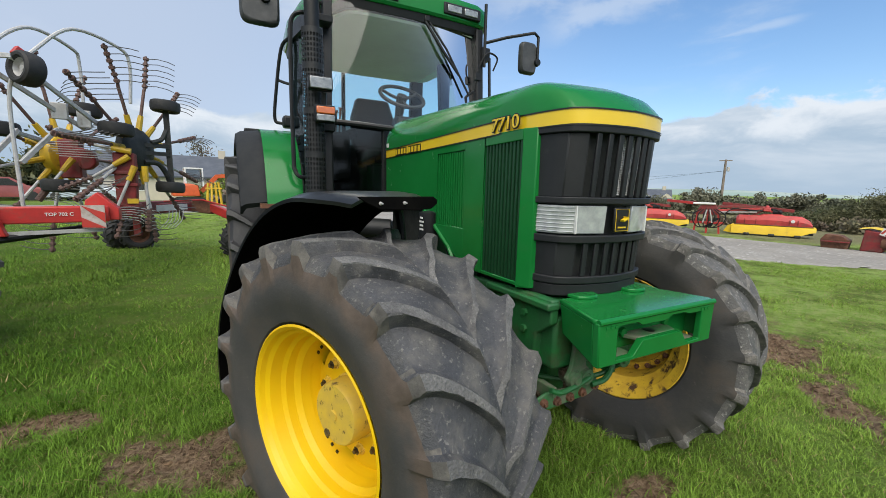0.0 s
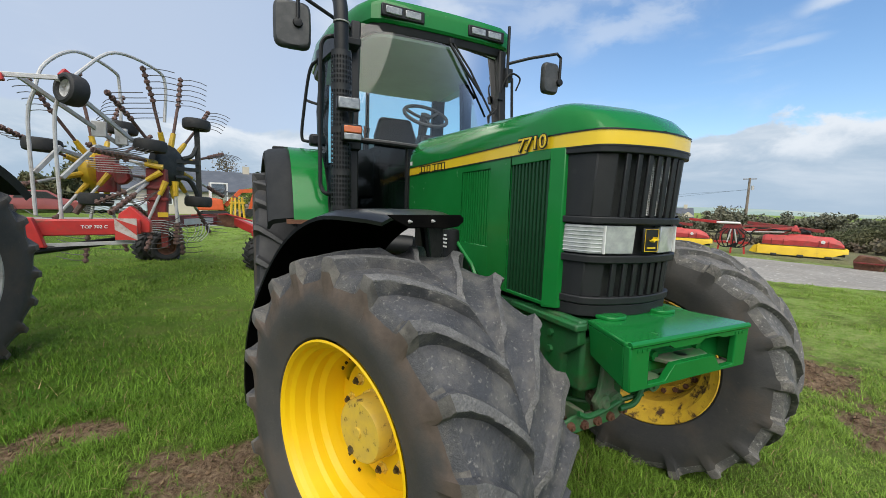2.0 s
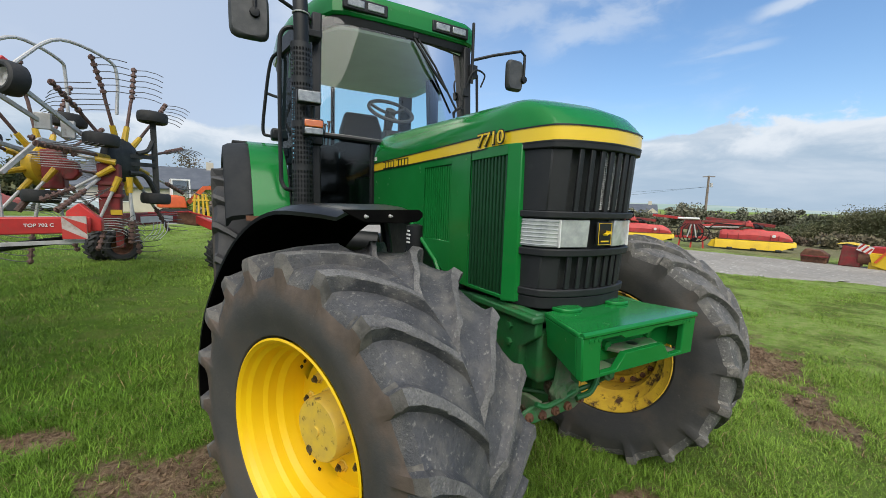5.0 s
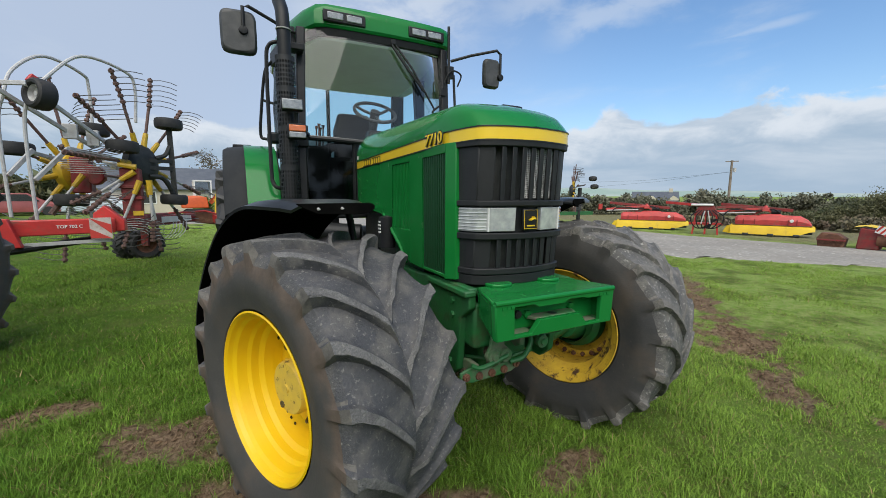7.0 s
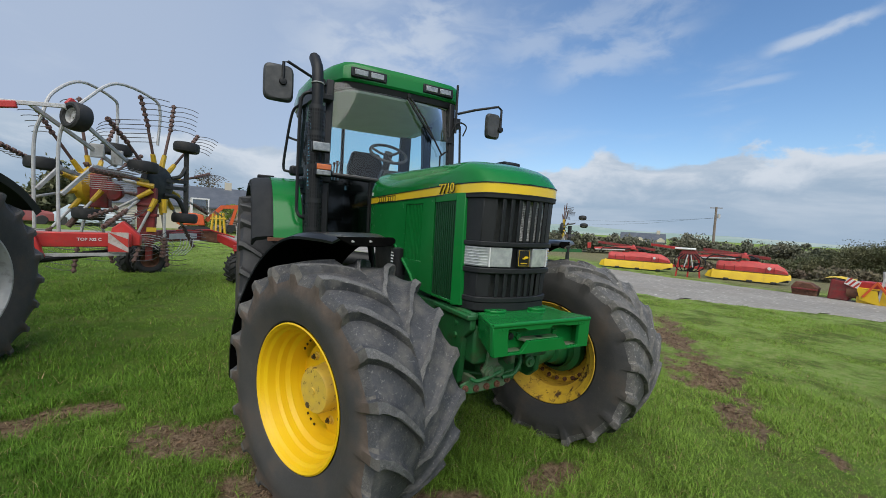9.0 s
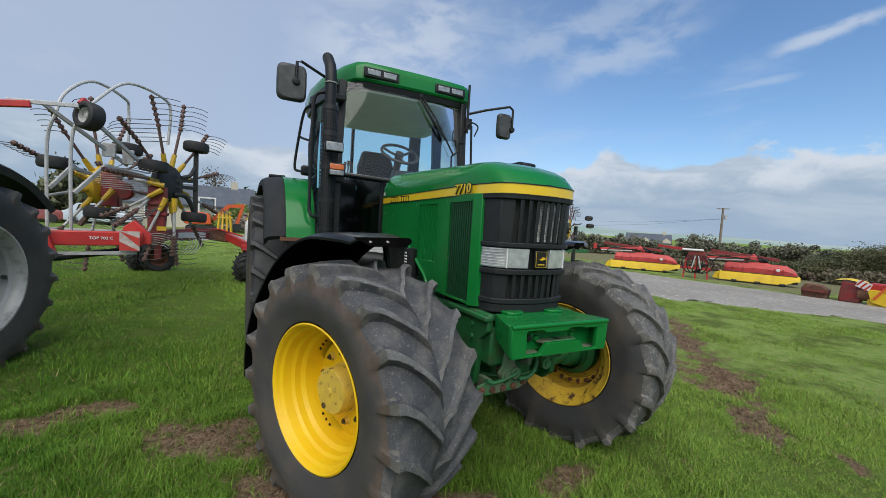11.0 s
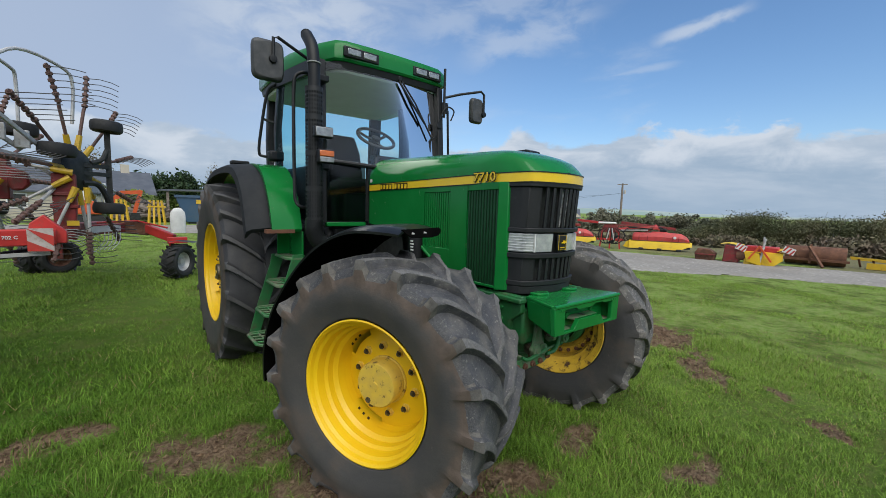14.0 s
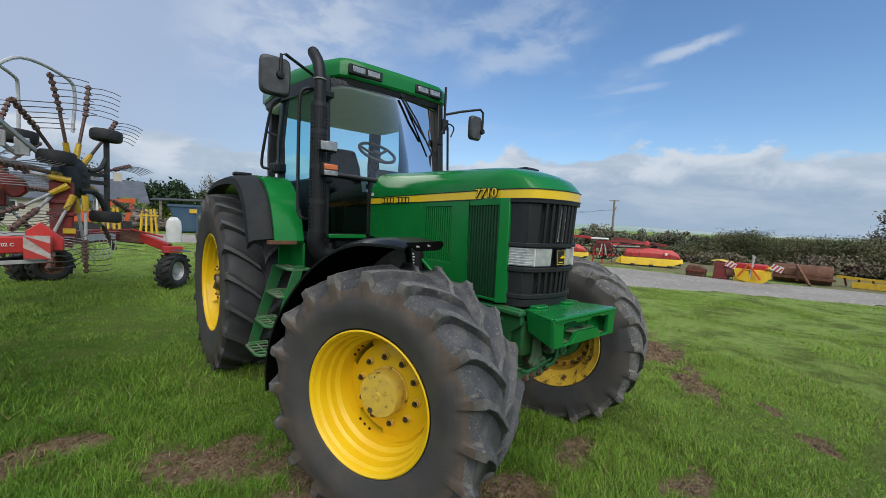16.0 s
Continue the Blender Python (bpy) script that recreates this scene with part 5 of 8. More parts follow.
# ---- cab
def roof():
    g = G()

    def outline(scale, z, grow=0.0):
        half = [(0.0, 1.865), (0.30, 1.872), (0.52, 1.888), (0.60, 1.93), (0.68, 2.10), (0.80, 2.55), (0.84, 3.0), (0.82, 3.45), (0.74, 3.58), (0.0, 3.62)]
        pts = [(x * scale, 2.75 + (y - 2.75) * scale, z) for x, y in half]
        return pts + [(-x, y, zz) for x, y, zz in pts[-2:0:-1]]
    rings = [outline(0.93, 2.805), outline(0.985, 2.812), outline(1.0, 2.83), outline(1.0, 2.915), outline(0.992, 2.955), outline(0.965, 2.985), outline(0.82, 3.01), outline(0.45, 3.02), outline(0.1, 3.025)]
    g.loft(rings, True, True)
    part("roof", g, GREEN, tractor, "green cab roof with work lamps", smooth=35)
    v = G().loft([outline(0.93, 2.752), outline(0.962, 2.758), outline(0.975, 2.816)], True, True)
    part("roof_trim", v, BLACK, tractor, "black trim under the roof")
    part("headlining", G().loft([outline(0.915, 2.735), outline(0.935, 2.76)], True, True), LINER, tractor)
    for x0 in (-0.375, 0.335):
        box = part("lamp_housing", G().box((x0, 1.873, 2.884), (0.335, 0.03, 0.085), Matrix.Rotation(0, 4, "X")), BLACK, tractor, bevel=0.008)
        for dx in (-0.075, 0.075):
            part("work_lamp", G().box((x0 + dx, 1.856, 2.884), (0.125, 0.012, 0.052)), LAMP_DULL, box, "clear rectangular work lamp", bevel=0.006)


roof()


def post(name, pts, w, d, mat=BLACK, label=""):
    g = G()
    rings = []
    for x, y, z in pts:
        rings.append([(x - w, y - d, z), (x + w, y - d, z), (x + w, y + d, z), (x - w, y + d, z)])
    g.loft(rings, True, True)
    return part(name, g, mat, tractor, label, bevel=0.01)


for top, low, foot in (((-0.700, 1.985, 2.80), (-0.742, 1.865, 2.0), (-0.745, 1.84, 1.42)), ((0.520, 1.93, 2.80), (0.510, 1.86, 2.0), (0.510, 1.84, 1.42))):
    post("pillar", [top, tuple((a + b) / 2 for a, b in zip(top, low)), low, foot], 0.033, 0.035)
for s, out in ((-1, 0.0), (1, -0.21)):
    post("pillar", [(s * (0.80 + out), 2.72, 2.80), (s * (0.835 + out), 2.74, 2.3), (s * (0.82 + out), 2.74, 1.85)], 0.03, 0.04)
    post("pillar", [(s * 0.67, 3.50, 2.80), (s * 0.68, 3.55, 2.3), (s * 0.68, 3.52, 1.85)], 0.045 - 0.14 * out, 0.04)
post("pillar", [(-0.19, 3.56, 2.80), (-0.19, 3.58, 1.9)], 0.02, 0.02)


def pane(name, quads, mat=GLASS, label=""):
    g = G()
    g.loft(quads, False, False)
    ob = part(name, g, mat, tractor, label)
    ob.visible_shadow = False
    return ob


def screen_row(z, back, x0=-0.690, x1=0.485):
    """A bowed row of the windscreen at height z."""
    out = []
    for i in range(9):
        u = i / 8
        out.append((x0 + (x1 - x0) * u, back - (0.06 - 0.06 * u) * 0.2 - 0.05 * (1 - (2 * u - 1) ** 2), z))
    return out


pane("windscreen", [screen_row(2.79, 1.965, -0.668, 0.490), screen_row(2.3, 1.905, -0.690, 0.480), screen_row(1.93, 1.86, -0.708, 0.480)], GLASS_FRONT, label="tinted curved windscreen")
# lower panes darken what lies behind, in place of a shaded interior
for s, a, b in ((-1, 0.705, 0.36), (1, 0.49, 0.36)):
    pane("lower_window", [[(s * a, 1.845, 1.93), (s * b, 1.815, 1.93)], [(s * a, 1.835, 1.44), (s * b, 1.81, 1.44)]], GLASS_DARK, label="lower front window with the cab's darkness in its tint")
for s, out in ((-1, 0.04), (1, -0.18)):
    pane("side_window", [[(s * (0.685 + out), 2.0, 2.79), (s * (0.80 + out), 2.70, 2.79)], [(s * (0.69 + out), 1.9, 2.1), (s * (0.83 + out), 2.72, 2.1)], [(s * (0.675 + out), 1.86, 1.45), (s * (0.80 + out), 2.70, 1.45)]], label="tinted side window")
    pane("quarter_window", [[(s * (0.80 + min(0, out)), 2.74, 2.79), (s * 0.66, 3.48, 2.79)], [(s * (0.83 + min(0, out)), 2.76, 1.9), (s * 0.70, 3.5, 1.9)]])
pane("rear_window", [[(-0.66, 3.55, 2.79), (0.66, 3.55, 2.79)], [(-0.70, 3.57, 1.9), (0.70, 3.57, 1.9)]], label="tinted rear window")
part("window_rail", G().tube([(-0.72, 1.835, 1.945), (-0.50, 1.79, 1.935), (-0.30, 1.775, 1.925), (0, 1.77, 1.93), (0.40, 1.79, 1.935), (0.50, 1.835, 1.945)], 0.020, 8), BLACK, tractor)
part("window_seal", G().tube([(-0.345, 1.81, 1.93), (-0.345, 1.805, 1.44)], 0.012, 6), BLACK, tractor)
for a, b in (((-0.74, 1.99), (-0.84, 2.72)), ((0.53, 1.92), (0.63, 2.72))):
    s = -1 if a[0] < 0 else 1
    part("roof_rail", G().loft([[(x, y, 2.685), (x + s * 0.03, y, 2.685), (x + s * 0.03, y, 2.80), (x, y, 2.80)] for x, y in (a, b)]), BLACK if s < 0 else LINER, tractor, "rail over the side window")
# cab floor and lower body
g = G().box((0, 2.7, 1.36), (1.28, 1.75, 0.10)).box((0, 3.2, 1.62), (1.30, 0.7, 0.55)).box((-0.52, 1.86, 1.40), (0.30, 0.10, 0.06)).box((0.52, 1.86, 1.40), (0.30, 0.10, 0.06))
part("cab_floor", g, BLACK, tractor, bevel=0.02)
for s in (-1, 1):
    part("fuel_tank", G().box((s * 0.58, 2.35, 1.15), (0.24, 0.95, 0.46)), BLACK, tractor, "black plastic tank below the cab", bevel=0.04)
for s in (-1, 1):
    part("sill", G().box((s * 0.55, 1.80, 1.415), (0.36, 0.05, 0.035)), GREEN, tractor, bevel=0.006)
# controls
g = G().loft([[(-0.22, 1.92, 1.40), (0.22, 1.92, 1.40), (0.22, 2.10, 1.40), (-0.22, 2.10, 1.40)], [(-0.20, 1.95, 1.95), (0.20, 1.95, 1.95), (0.18, 2.12, 1.95), (-0.18, 2.12, 1.95)],
              [(-0.16, 1.98, 2.06), (0.16, 1.98, 2.06), (0.14, 2.14, 2.08), (-0.14, 2.14, 2.08)]])
part("dashboard", g, BLACK, tractor, bevel=0.02)
tilt = Matrix.Translation((-0.03, 2.22, 2.262)) @ Matrix.Rotation(radians(36), 4, "X")
wheel_ring = [(0.19 * math.cos(i * math.pi / 16), 0.19 * math.sin(i * math.pi / 16), 0) for i in range(33)]
g = G().tube(wheel_ring, 0.016, 8, tilt)
for a in (30, 150, 270):
    g.tube([(0, 0, -0.03), (0.1 * math.cos(radians(a)), 0.1 * math.sin(radians(a)), -0.02), (0.185 * math.cos(radians(a)), 0.185 * math.sin(radians(a)), 0)], 0.014, 6, tilt)
g.tube([(0, 0, 0.01), (0, 0, -0.05), (0, -0.04, -0.25)], [0.045, 0.045, 0.03], 10, tilt)
part("steering_wheel", g, WHEEL_GREY, tractor, "grey three-spoke steering wheel")
g = G().loft([[(-0.24, 2.62, 1.72), (0.24, 2.62, 1.72), (0.26, 3.08, 1.70), (-0.26, 3.08, 1.70)], [(-0.25, 2.60, 1.86), (0.25, 2.60, 1.86), (0.26, 3.08, 1.84), (-0.26, 3.08, 1.84)]])
g.loft([[(-0.24, 2.98, 1.84), (0.24, 2.98, 1.84), (0.24, 3.10, 1.84), (-0.24, 3.10, 1.84)], [(-0.23, 3.06, 2.2), (0.23, 3.06, 2.2), (0.23, 3.18, 2.2), (-0.23, 3.18, 2.2)],
        [(-0.17, 3.09, 2.40), (0.17, 3.09, 2.40), (0.17, 3.19, 2.40), (-0.17, 3.19, 2.40)]])
g.box((-0.34, 2.85, 1.98), (0.10, 0.42, 0.08)).box((0.34, 2.85, 1.98), (0.10, 0.42, 0.08))
g.box((0, 2.85, 1.55), (0.3, 0.3, 0.35))
part("driver_seat", g, BLACK, tractor, "black driver's seat with armrests", bevel=0.03)
g = G().box((-0.52, 2.85, 1.75), (0.22, 0.8, 0.42))
cons = part("side_console", g, BLACK, tractor, bevel=0.03)
for i in range(4):
    part("lever", G().tube([(-0.50 + 0.05 * (i % 2), 2.50 + i * 0.07, 1.95), (-0.50 + 0.05 * (i % 2), 2.46 + i * 0.07, 2.12), (-0.5 + 0.05 * (i % 2), 2.455 + i * 0.07, 2.16)], [0.007, 0.007, 0.017], 6), DARK if i % 2 else RUSTY, cons)
part("back_panel", G().box((0, 3.52, 1.72), (1.36, 0.06, 0.40)), BLACK, tractor)
# wiper
g = G().tube([(0.05, 1.90, 2.78), (0.20, 1.865, 2.58), (0.40, 1.845, 2.26)], 0.009, 6).tube([(0.02, 1.88, 2.755), (0.16, 1.85, 2.56), (0.30, 1.84, 2.40)], 0.012, 6)
part("wiper", g, BLACK, tractor, "long black windscreen wiper")
part("wiper_motor", G().box((0.04, 1.91, 2.785), (0.05, 0.05, 0.05)), BLACK, tractor, bevel=0.01)

# ---- exhaust with its perforated guard
EX, EY = -0.848, 1.745
g = G().tube(spline([(EX, EY, 1.44), (EX, EY, 2.0), (EX, EY, 2.55), (EX, EY + 0.01, 2.70), (EX, EY + 0.05, 2.82), (EX - 0.01, EY + 0.13, 2.92)]), 0.047, 20)
stack = part("exhaust_pipe", g, BLACK, tractor, "matt black exhaust stack with curved tip", smooth=60)
# black cone in the tip, the pipe's inner darkness given as colour
part("exhaust_mouth", G().lathe([(0.0, 0.043), (-0.03, 0.0)], 16, axis="z", m=Matrix.Translation((EX - 0.012, EY + 0.138, 2.928)) @ Matrix.Rotation(radians(-52), 4, "X")), INK, stack)
g = G()
R0, rows, cols, z0, z1 = 0.068, 34, 22, 1.44, 2.49
hz = (z1 - z0) / rows
for j in range(cols):
    a0, a1 = 2 * math.pi * j / cols, 2 * math.pi * (j + 1) / cols
    am, an = a0 + (a1 - a0) * 0.24, a0 + (a1 - a0) * 0.76
    P = lambda a, z: (EX + R0 * math.cos(a), EY + R0 * math.sin(a), z)
    for i in range(rows):
        za, zd = z0 + i * hz, z0 + (i + 1) * hz
        zb, zc = za + hz * 0.17, za + hz * 0.83
        solid = i % 9 == 8 or i in (0, rows - 1)
        if solid:
            g.add([P(a0, za), P(a1, za), P(a1, zd), P(a0, zd)], [(0, 1, 2, 3)])
            continue
        v = [P(a0, za), P(a1, za), P(a1, zd), P(a0, zd), P(am, zb), P(an, zb), P(an, zc), P(am, zc)]
        g.add(v, [(0, 1, 5, 4), (1, 2, 6, 5), (2, 3, 7, 6), (3, 0, 4, 7)])
part("exhaust_guard", g, GRILLE, stack, "black perforated heat guard", smooth=60)
part("exhaust_elbow", G().tube(spline([(EX, EY, 1.46), (EX, EY + 0.01, 1.36), (EX + 0.06, EY + 0.02, 1.27), (EX + 0.25, EY + 0.0, 1.22), (-0.35, EY - 0.1, 1.20)]), 0.070, 16), BLACK, stack)
part("clamp", G().tube([(EX + 0.050 * math.cos(i * math.pi / 8), EY + 0.050 * math.sin(i * math.pi / 8), 2.675) for i in range(17)], 0.005, 5), STEEL, stack)
part("exhaust_bracket", G().box((EX + 0.09, EY + 0.12, 2.60), (0.12, 0.12, 0.05)), BLACK, stack, bevel=0.008)
part("exhaust_bracket", G().box((EX + 0.09, EY + 0.10, 1.95), (0.12, 0.10, 0.16)), BLACK, stack, bevel=0.008)

# ---- lamps on the guard, handrail, mirrors
lamp = part("work_lamp", G().box((-0.83, 1.612, 2.132), (0.15, 0.055, 0.085)), BLACK, tractor, "rectangular side work lamp", bevel=0.012)
part("lens", G().box((-0.83, 1.582, 2.132), (0.136, 0.012, 0.070)), LAMP_DULL, lamp, bevel=0.006)
ind = part("indicator", G().box((-0.80, 1.64, 1.955), (0.13, 0.06, 0.11)), BLACK, tractor, "amber and clear indicator lamp", bevel=0.012)
part("amber_lens", G().box((-0.80, 1.606, 1.975), (0.115, 0.014, 0.045)), AMBER, ind, bevel=0.006)
part("clear_lens", G().box((-0.80, 1.606, 1.928), (0.115, 0.014, 0.042)), LAMP_DULL, ind, bevel=0.006)
part("lamp_arm", G().tube([(-0.80, 1.65, 2.09), (-0.80, 1.66, 2.0), (-0.70, 1.80, 1.96)], 0.018, 8), BLACK, tractor)
part("handrail", G().tube(spline([(-0.76, 1.93, 2.63), (-0.88, 1.86, 2.625), (-0.945, 1.875, 2.59), (-0.962, 1.88, 2.48), (-0.968, 1.87, 2.1), (-0.970, 1.85, 1.68), (-0.965, 1.84, 1.60), (-0.93, 1.82, 1.555), (-0.80, 1.86, 1.55)]), 0.014, 8), BLACK, tractor, "bent black handrail")
# side window swung open
part("window_frame", G().tube(spline([(-0.86, 2.68, 2.72), (-0.92, 2.76, 2.64), (-0.965, 2.83, 2.3), (-0.98, 2.86, 2.08), (-0.94, 2.84, 2.04), (-0.85, 2.78, 2.04)]), 0.014, 8), BLACK, tractor, "open side window frame")
part("window_catch", G().tube([(-0.955, 2.82, 2.40), (-0.90, 2.80, 2.38), (-0.84, 2.76, 2.36)], 0.012, 6), BLACK, tractor)
part("pillar_box", G().box((-0.86, 2.74, 2.04), (0.14, 0.12, 0.10)), BLACK, tractor, bevel=0.02)


def mirror(s, top, low, arm, y):
    """top: inner upper corner x, z and outer; a rounded shell on an arm."""
    x0, x1 = top
    z0, z1 = low
    cx, cz, w, h = (x0 + x1) / 2, (z0 + z1) / 2, abs(x1 - x0) / 2, (z1 - z0) / 2
    rings = []
    for dy, k in ((-0.035, 0.86), (-0.02, 0.97), (0.0, 1.0), (0.018, 0.97)):
        ring = []
        for i in range(24):
            a = 2 * math.pi * i / 24
            ca, sa = math.cos(a), math.sin(a)
            ring.append((cx + w * k * math.copysign(abs(ca) ** 0.4, ca), y + dy, cz + h * k * math.copysign(abs(sa) ** 0.35, sa)))
        rings.append(ring)
    mr = part("mirror", G().loft(rings, True, True), MIRROR, tractor, "black rectangular wing mirror", smooth=40)
    part("mirror_arm", G().tube(arm, 0.013, 8), BLACK, mr)
    part("mirror_joint", G().lathe([(y - 0.06, 0.0), (y - 0.055, 0.028), (y - 0.03, 0.034)], 14, axis="y", m=Matrix.Translation((arm[-1][0], 0, arm[-1][2]))), BLACK, mr)


mirror(-1, (-1.255, -1.012), (2.525, 2.835), [(-0.70, 1.97, 2.74), (-0.80, 1.96, 2.76), (-1.065, 1.925, 2.86), (-1.10, 1.92, 2.85), (-1.102, 1.92, 2.69)], 1.965)
mirror(1, (0.93, 1.105), (2.515, 2.785), [(0.62, 1.95, 2.73), (0.80, 1.90, 2.79), (1.06, 1.85, 2.86), (1.10, 1.845, 2.83), (1.10, 1.845, 2.62)], 1.885)
g = G().tube([(0.545, 1.85, 2.50), (0.545, 1.85, 2.98)], 0.013, 8).tube([(0.60, 1.86, 2.58), (0.63, 1.86, 2.02)], 0.012, 8).box((0.56, 1.87, 2.60), (0.07, 0.05, 0.10))
part("aerial_mount", g, BLACK, tractor, "black mast and bracket beside the windscreen")
g = G().tube(spline([(0.48, 1.88, 2.30), (0.50, 1.84, 2.50), (0.56, 1.82, 2.60), (0.66, 1.83, 2.58), (0.63, 1.84, 2.48)]), 0.008, 6)
part("cable", g, BLACK, tractor)
part("window_latch", G().box((0.49, 1.86, 2.42), (0.05, 0.03, 0.06)).tube([(0.40, 1.88, 2.14), (0.40, 1.88, 2.25), (0.46, 1.88, 2.30)], 0.010, 6), BLACK, tractor)


# ---- rear mudguards and steps
def rear_guard(s):
    line = [(1.86, 1.37), (1.90, 1.50), (1.98, 1.66), (2.10, 1.80), (2.25, 1.89), (2.45, 1.925), (2.9, 1.935), (3.4, 1.93), (3.75, 1.85), (3.98, 1.70)]
    rings = [[(s * x, y, z) for x in (0.91, 1.05, 1.145)] + [(s * x, y + 0.02, z - 0.025) for x in (1.145, 1.05, 0.91)] for y, z in [(p.x, p.y) for p in spline([(a, b, 0) for a, b in line], 4)]]
    rg = part("rear_mudguard", G().loft(rings, True, True), GREEN, tractor, "green rear mudguard with grey extension", smooth=40)
    line2 = [(1.98, 1.36), (2.04, 1.52), (2.14, 1.70), (2.28, 1.82), (2.5, 1.90), (2.9, 1.92), (3.4, 1.90), (3.75, 1.82), (3.98, 1.66)]
    rings = []
    for p in spline([(a, b, 0) for a, b in line2], 4):
        rings.append([(s * 1.13, p.x - 0.03, p.y + 0.02), (s * 1.27, p.x, p.y + 0.005), (s * 1.305, p.x + 0.015, p.y - 0.015), (s * 1.31, p.x + 0.06, p.y - 0.07), (s * 1.295, p.x + 0.06, p.y - 0.07),
                      (s * 1.27, p.x + 0.03, p.y - 0.03), (s * 1.13, p.x, p.y - 0.005)])
    part("mudguard_extension", G().loft(rings, True, True), FENDER_GREY, rg, "dark grey rubber mudguard extension", smooth=40)
    part("guard_face", G().prism([(1.90, 1.36), (1.98, 1.62), (2.25, 1.87), (3.6, 1.9), (3.6, 1.36)], "x", s * 0.895, s * 0.915), BLACK, rg)
    part("rusty_edge", G().box((s * 1.08, 1.885, 1.355), (0.22, 0.06, 0.03)), RUSTY, rg)
    if s < 0:
        part("rear_lamp", G().box((-1.15, 2.9, 1.96), (0.16, 0.10, 0.035)), BLACK, rg, bevel=0.01)


rear_guard(-1)
rear_guard(1)


def steps(s):
    """Two sloping strings with four barred treads between them, under a kick plate."""
    def string(y, line):
        rings = [[(s * a, y, z), (s * b, y, z), (s * b, y + 0.014, z), (s * a, y + 0.014, z)] for a, b, z in line]
        return G().loft(rings)
    st = part("access_steps", string(2.25, ((0.93, 1.045, 1.13), (0.955, 1.055, 1.05), (1.07, 1.165, 0.70), (1.145, 1.235, 0.45), (1.15, 1.22, 0.38))), GREEN_OLD, tractor, "green access ladder with four treads", bevel=0.003)
    part("string", string(1.86, ((0.90, 0.985, 1.16), (0.95, 1.04, 0.98), (1.05, 1.13, 0.66), (1.10, 1.17, 0.45))), GREEN_OLD, st, bevel=0.003)
    part("kick_plate", G().box((s * 0.93, 2.20, 1.235), (0.16, 0.014, 0.20)).box((s * 0.90, 2.05, 1.24), (0.014, 0.36, 0.22)), GREEN, st, bevel=0.004)
    for x, z in ((0.985, 1.125), (1.065, 0.90), (1.155, 0.665), (1.225, 0.44)):
        a, b = x - 0.135, x + 0.035
        t = G().tube([(s * a, 1.87, z), (s * (b - 0.03), 1.87, z), (s * b, 1.91, z), (s * b, 2.20, z), (s * (b - 0.03), 2.245, z), (s * a, 2.245, z)], 0.013, 6)
        t.tube([(s * a, 1.87, z), (s * a, 2.245, z)], 0.013, 6)
        for k in range(4):
            y = 1.94 + 0.08 * k
            t.tube([(s * a, y, z), (s * b, y + 0.03, z)], 0.008, 5)
        t.tube([(s * (a + b) / 2, 1.87, z), (s * (a + b) / 2, 2.245, z)], 0.008, 5)
        part("tread", t, GREEN_DUSTY, st, "dusty barred step tread")


steps(-1)
steps(1)


# ---------------------------------------------------------------- twin-rotor hay rake behind the tractor, folded for the road
def beam(p, q, w, h, g=None):
    """A rectangular tube from p to q."""
    g = g or G()
    p, q = Vector(p), Vector(q)
    d = (q - p).normalized()
    side = d.cross(Vector((0, 0, 1)))
    side = side.normalized() if side.length > 0.05 else Vector((1, 0, 0))
    up = side.cross(d)
    rings = [[c + side * a * w / 2 + up * b * h / 2 for a, b in ((-1, -1), (1, -1), (1, 1), (-1, 1))] for c in (p, q)]
    return g.loft(rings)


def small_tyre(parent, at, axis, r, w, rim_mat=STEEL, lugged=False, label="small black rubber tyre"):
    m = Matrix.Translation(at) @ Vector((1, 0, 0)).rotation_difference(Vector(axis)).to_matrix().to_4x4()
    h = w / 2
    g = G().lathe([(-h * 0.7, r * 0.55), (-h, r * 0.66), (-h * 1.05, r * 0.82), (-h * 0.85, r * 0.95), (-h * 0.4, r), (h * 0.4, r), (h * 0.85, r * 0.95), (h * 1.05, r * 0.82), (h, r * 0.66), (h * 0.7, r * 0.55)], 28, k=0)
    if lugged:
        for i in range(16):
            for s in (-1, 1):
                a = 2 * math.pi * (i + (0.5 if s > 0 else 0)) / 16
                rings = []
                for j in range(4):
                    t = a + 0.22 * (1 - j / 3)
                    x = s * h * (0.02 + 0.98 * j / 3)
                    rings.append([(x, rr * math.cos(t + q), rr * math.sin(t + q)) for q, rr in ((-0.07, r * 0.94), (-0.05, r * 1.06), (0.05, r * 1.06), (0.07, r * 0.94))])
                g.loft(rings, True, True, k=0)
    ty = part("tyre", g, [RUBBER], parent, label, m=m, smooth=30)
    d = G().lathe([(-h * 0.72, r * 0.57), (-h * 0.6, r * 0.52), (-h * 0.2, r * 0.46), (-h * 0.1, r * 0.2), (-h * 0.5, r * 0.14), (-h * 0.5, 0.0)], 24)
    d.lathe([(h * 0.72, r * 0.57), (h * 0.6, r * 0.52), (h * 0.2, r * 0.46), (h * 0.1, r * 0.2), (h * 0.5, r * 0.14), (h * 0.5, 0.0)], 24)
    part("rim", d, rim_mat, ty)
    return ty


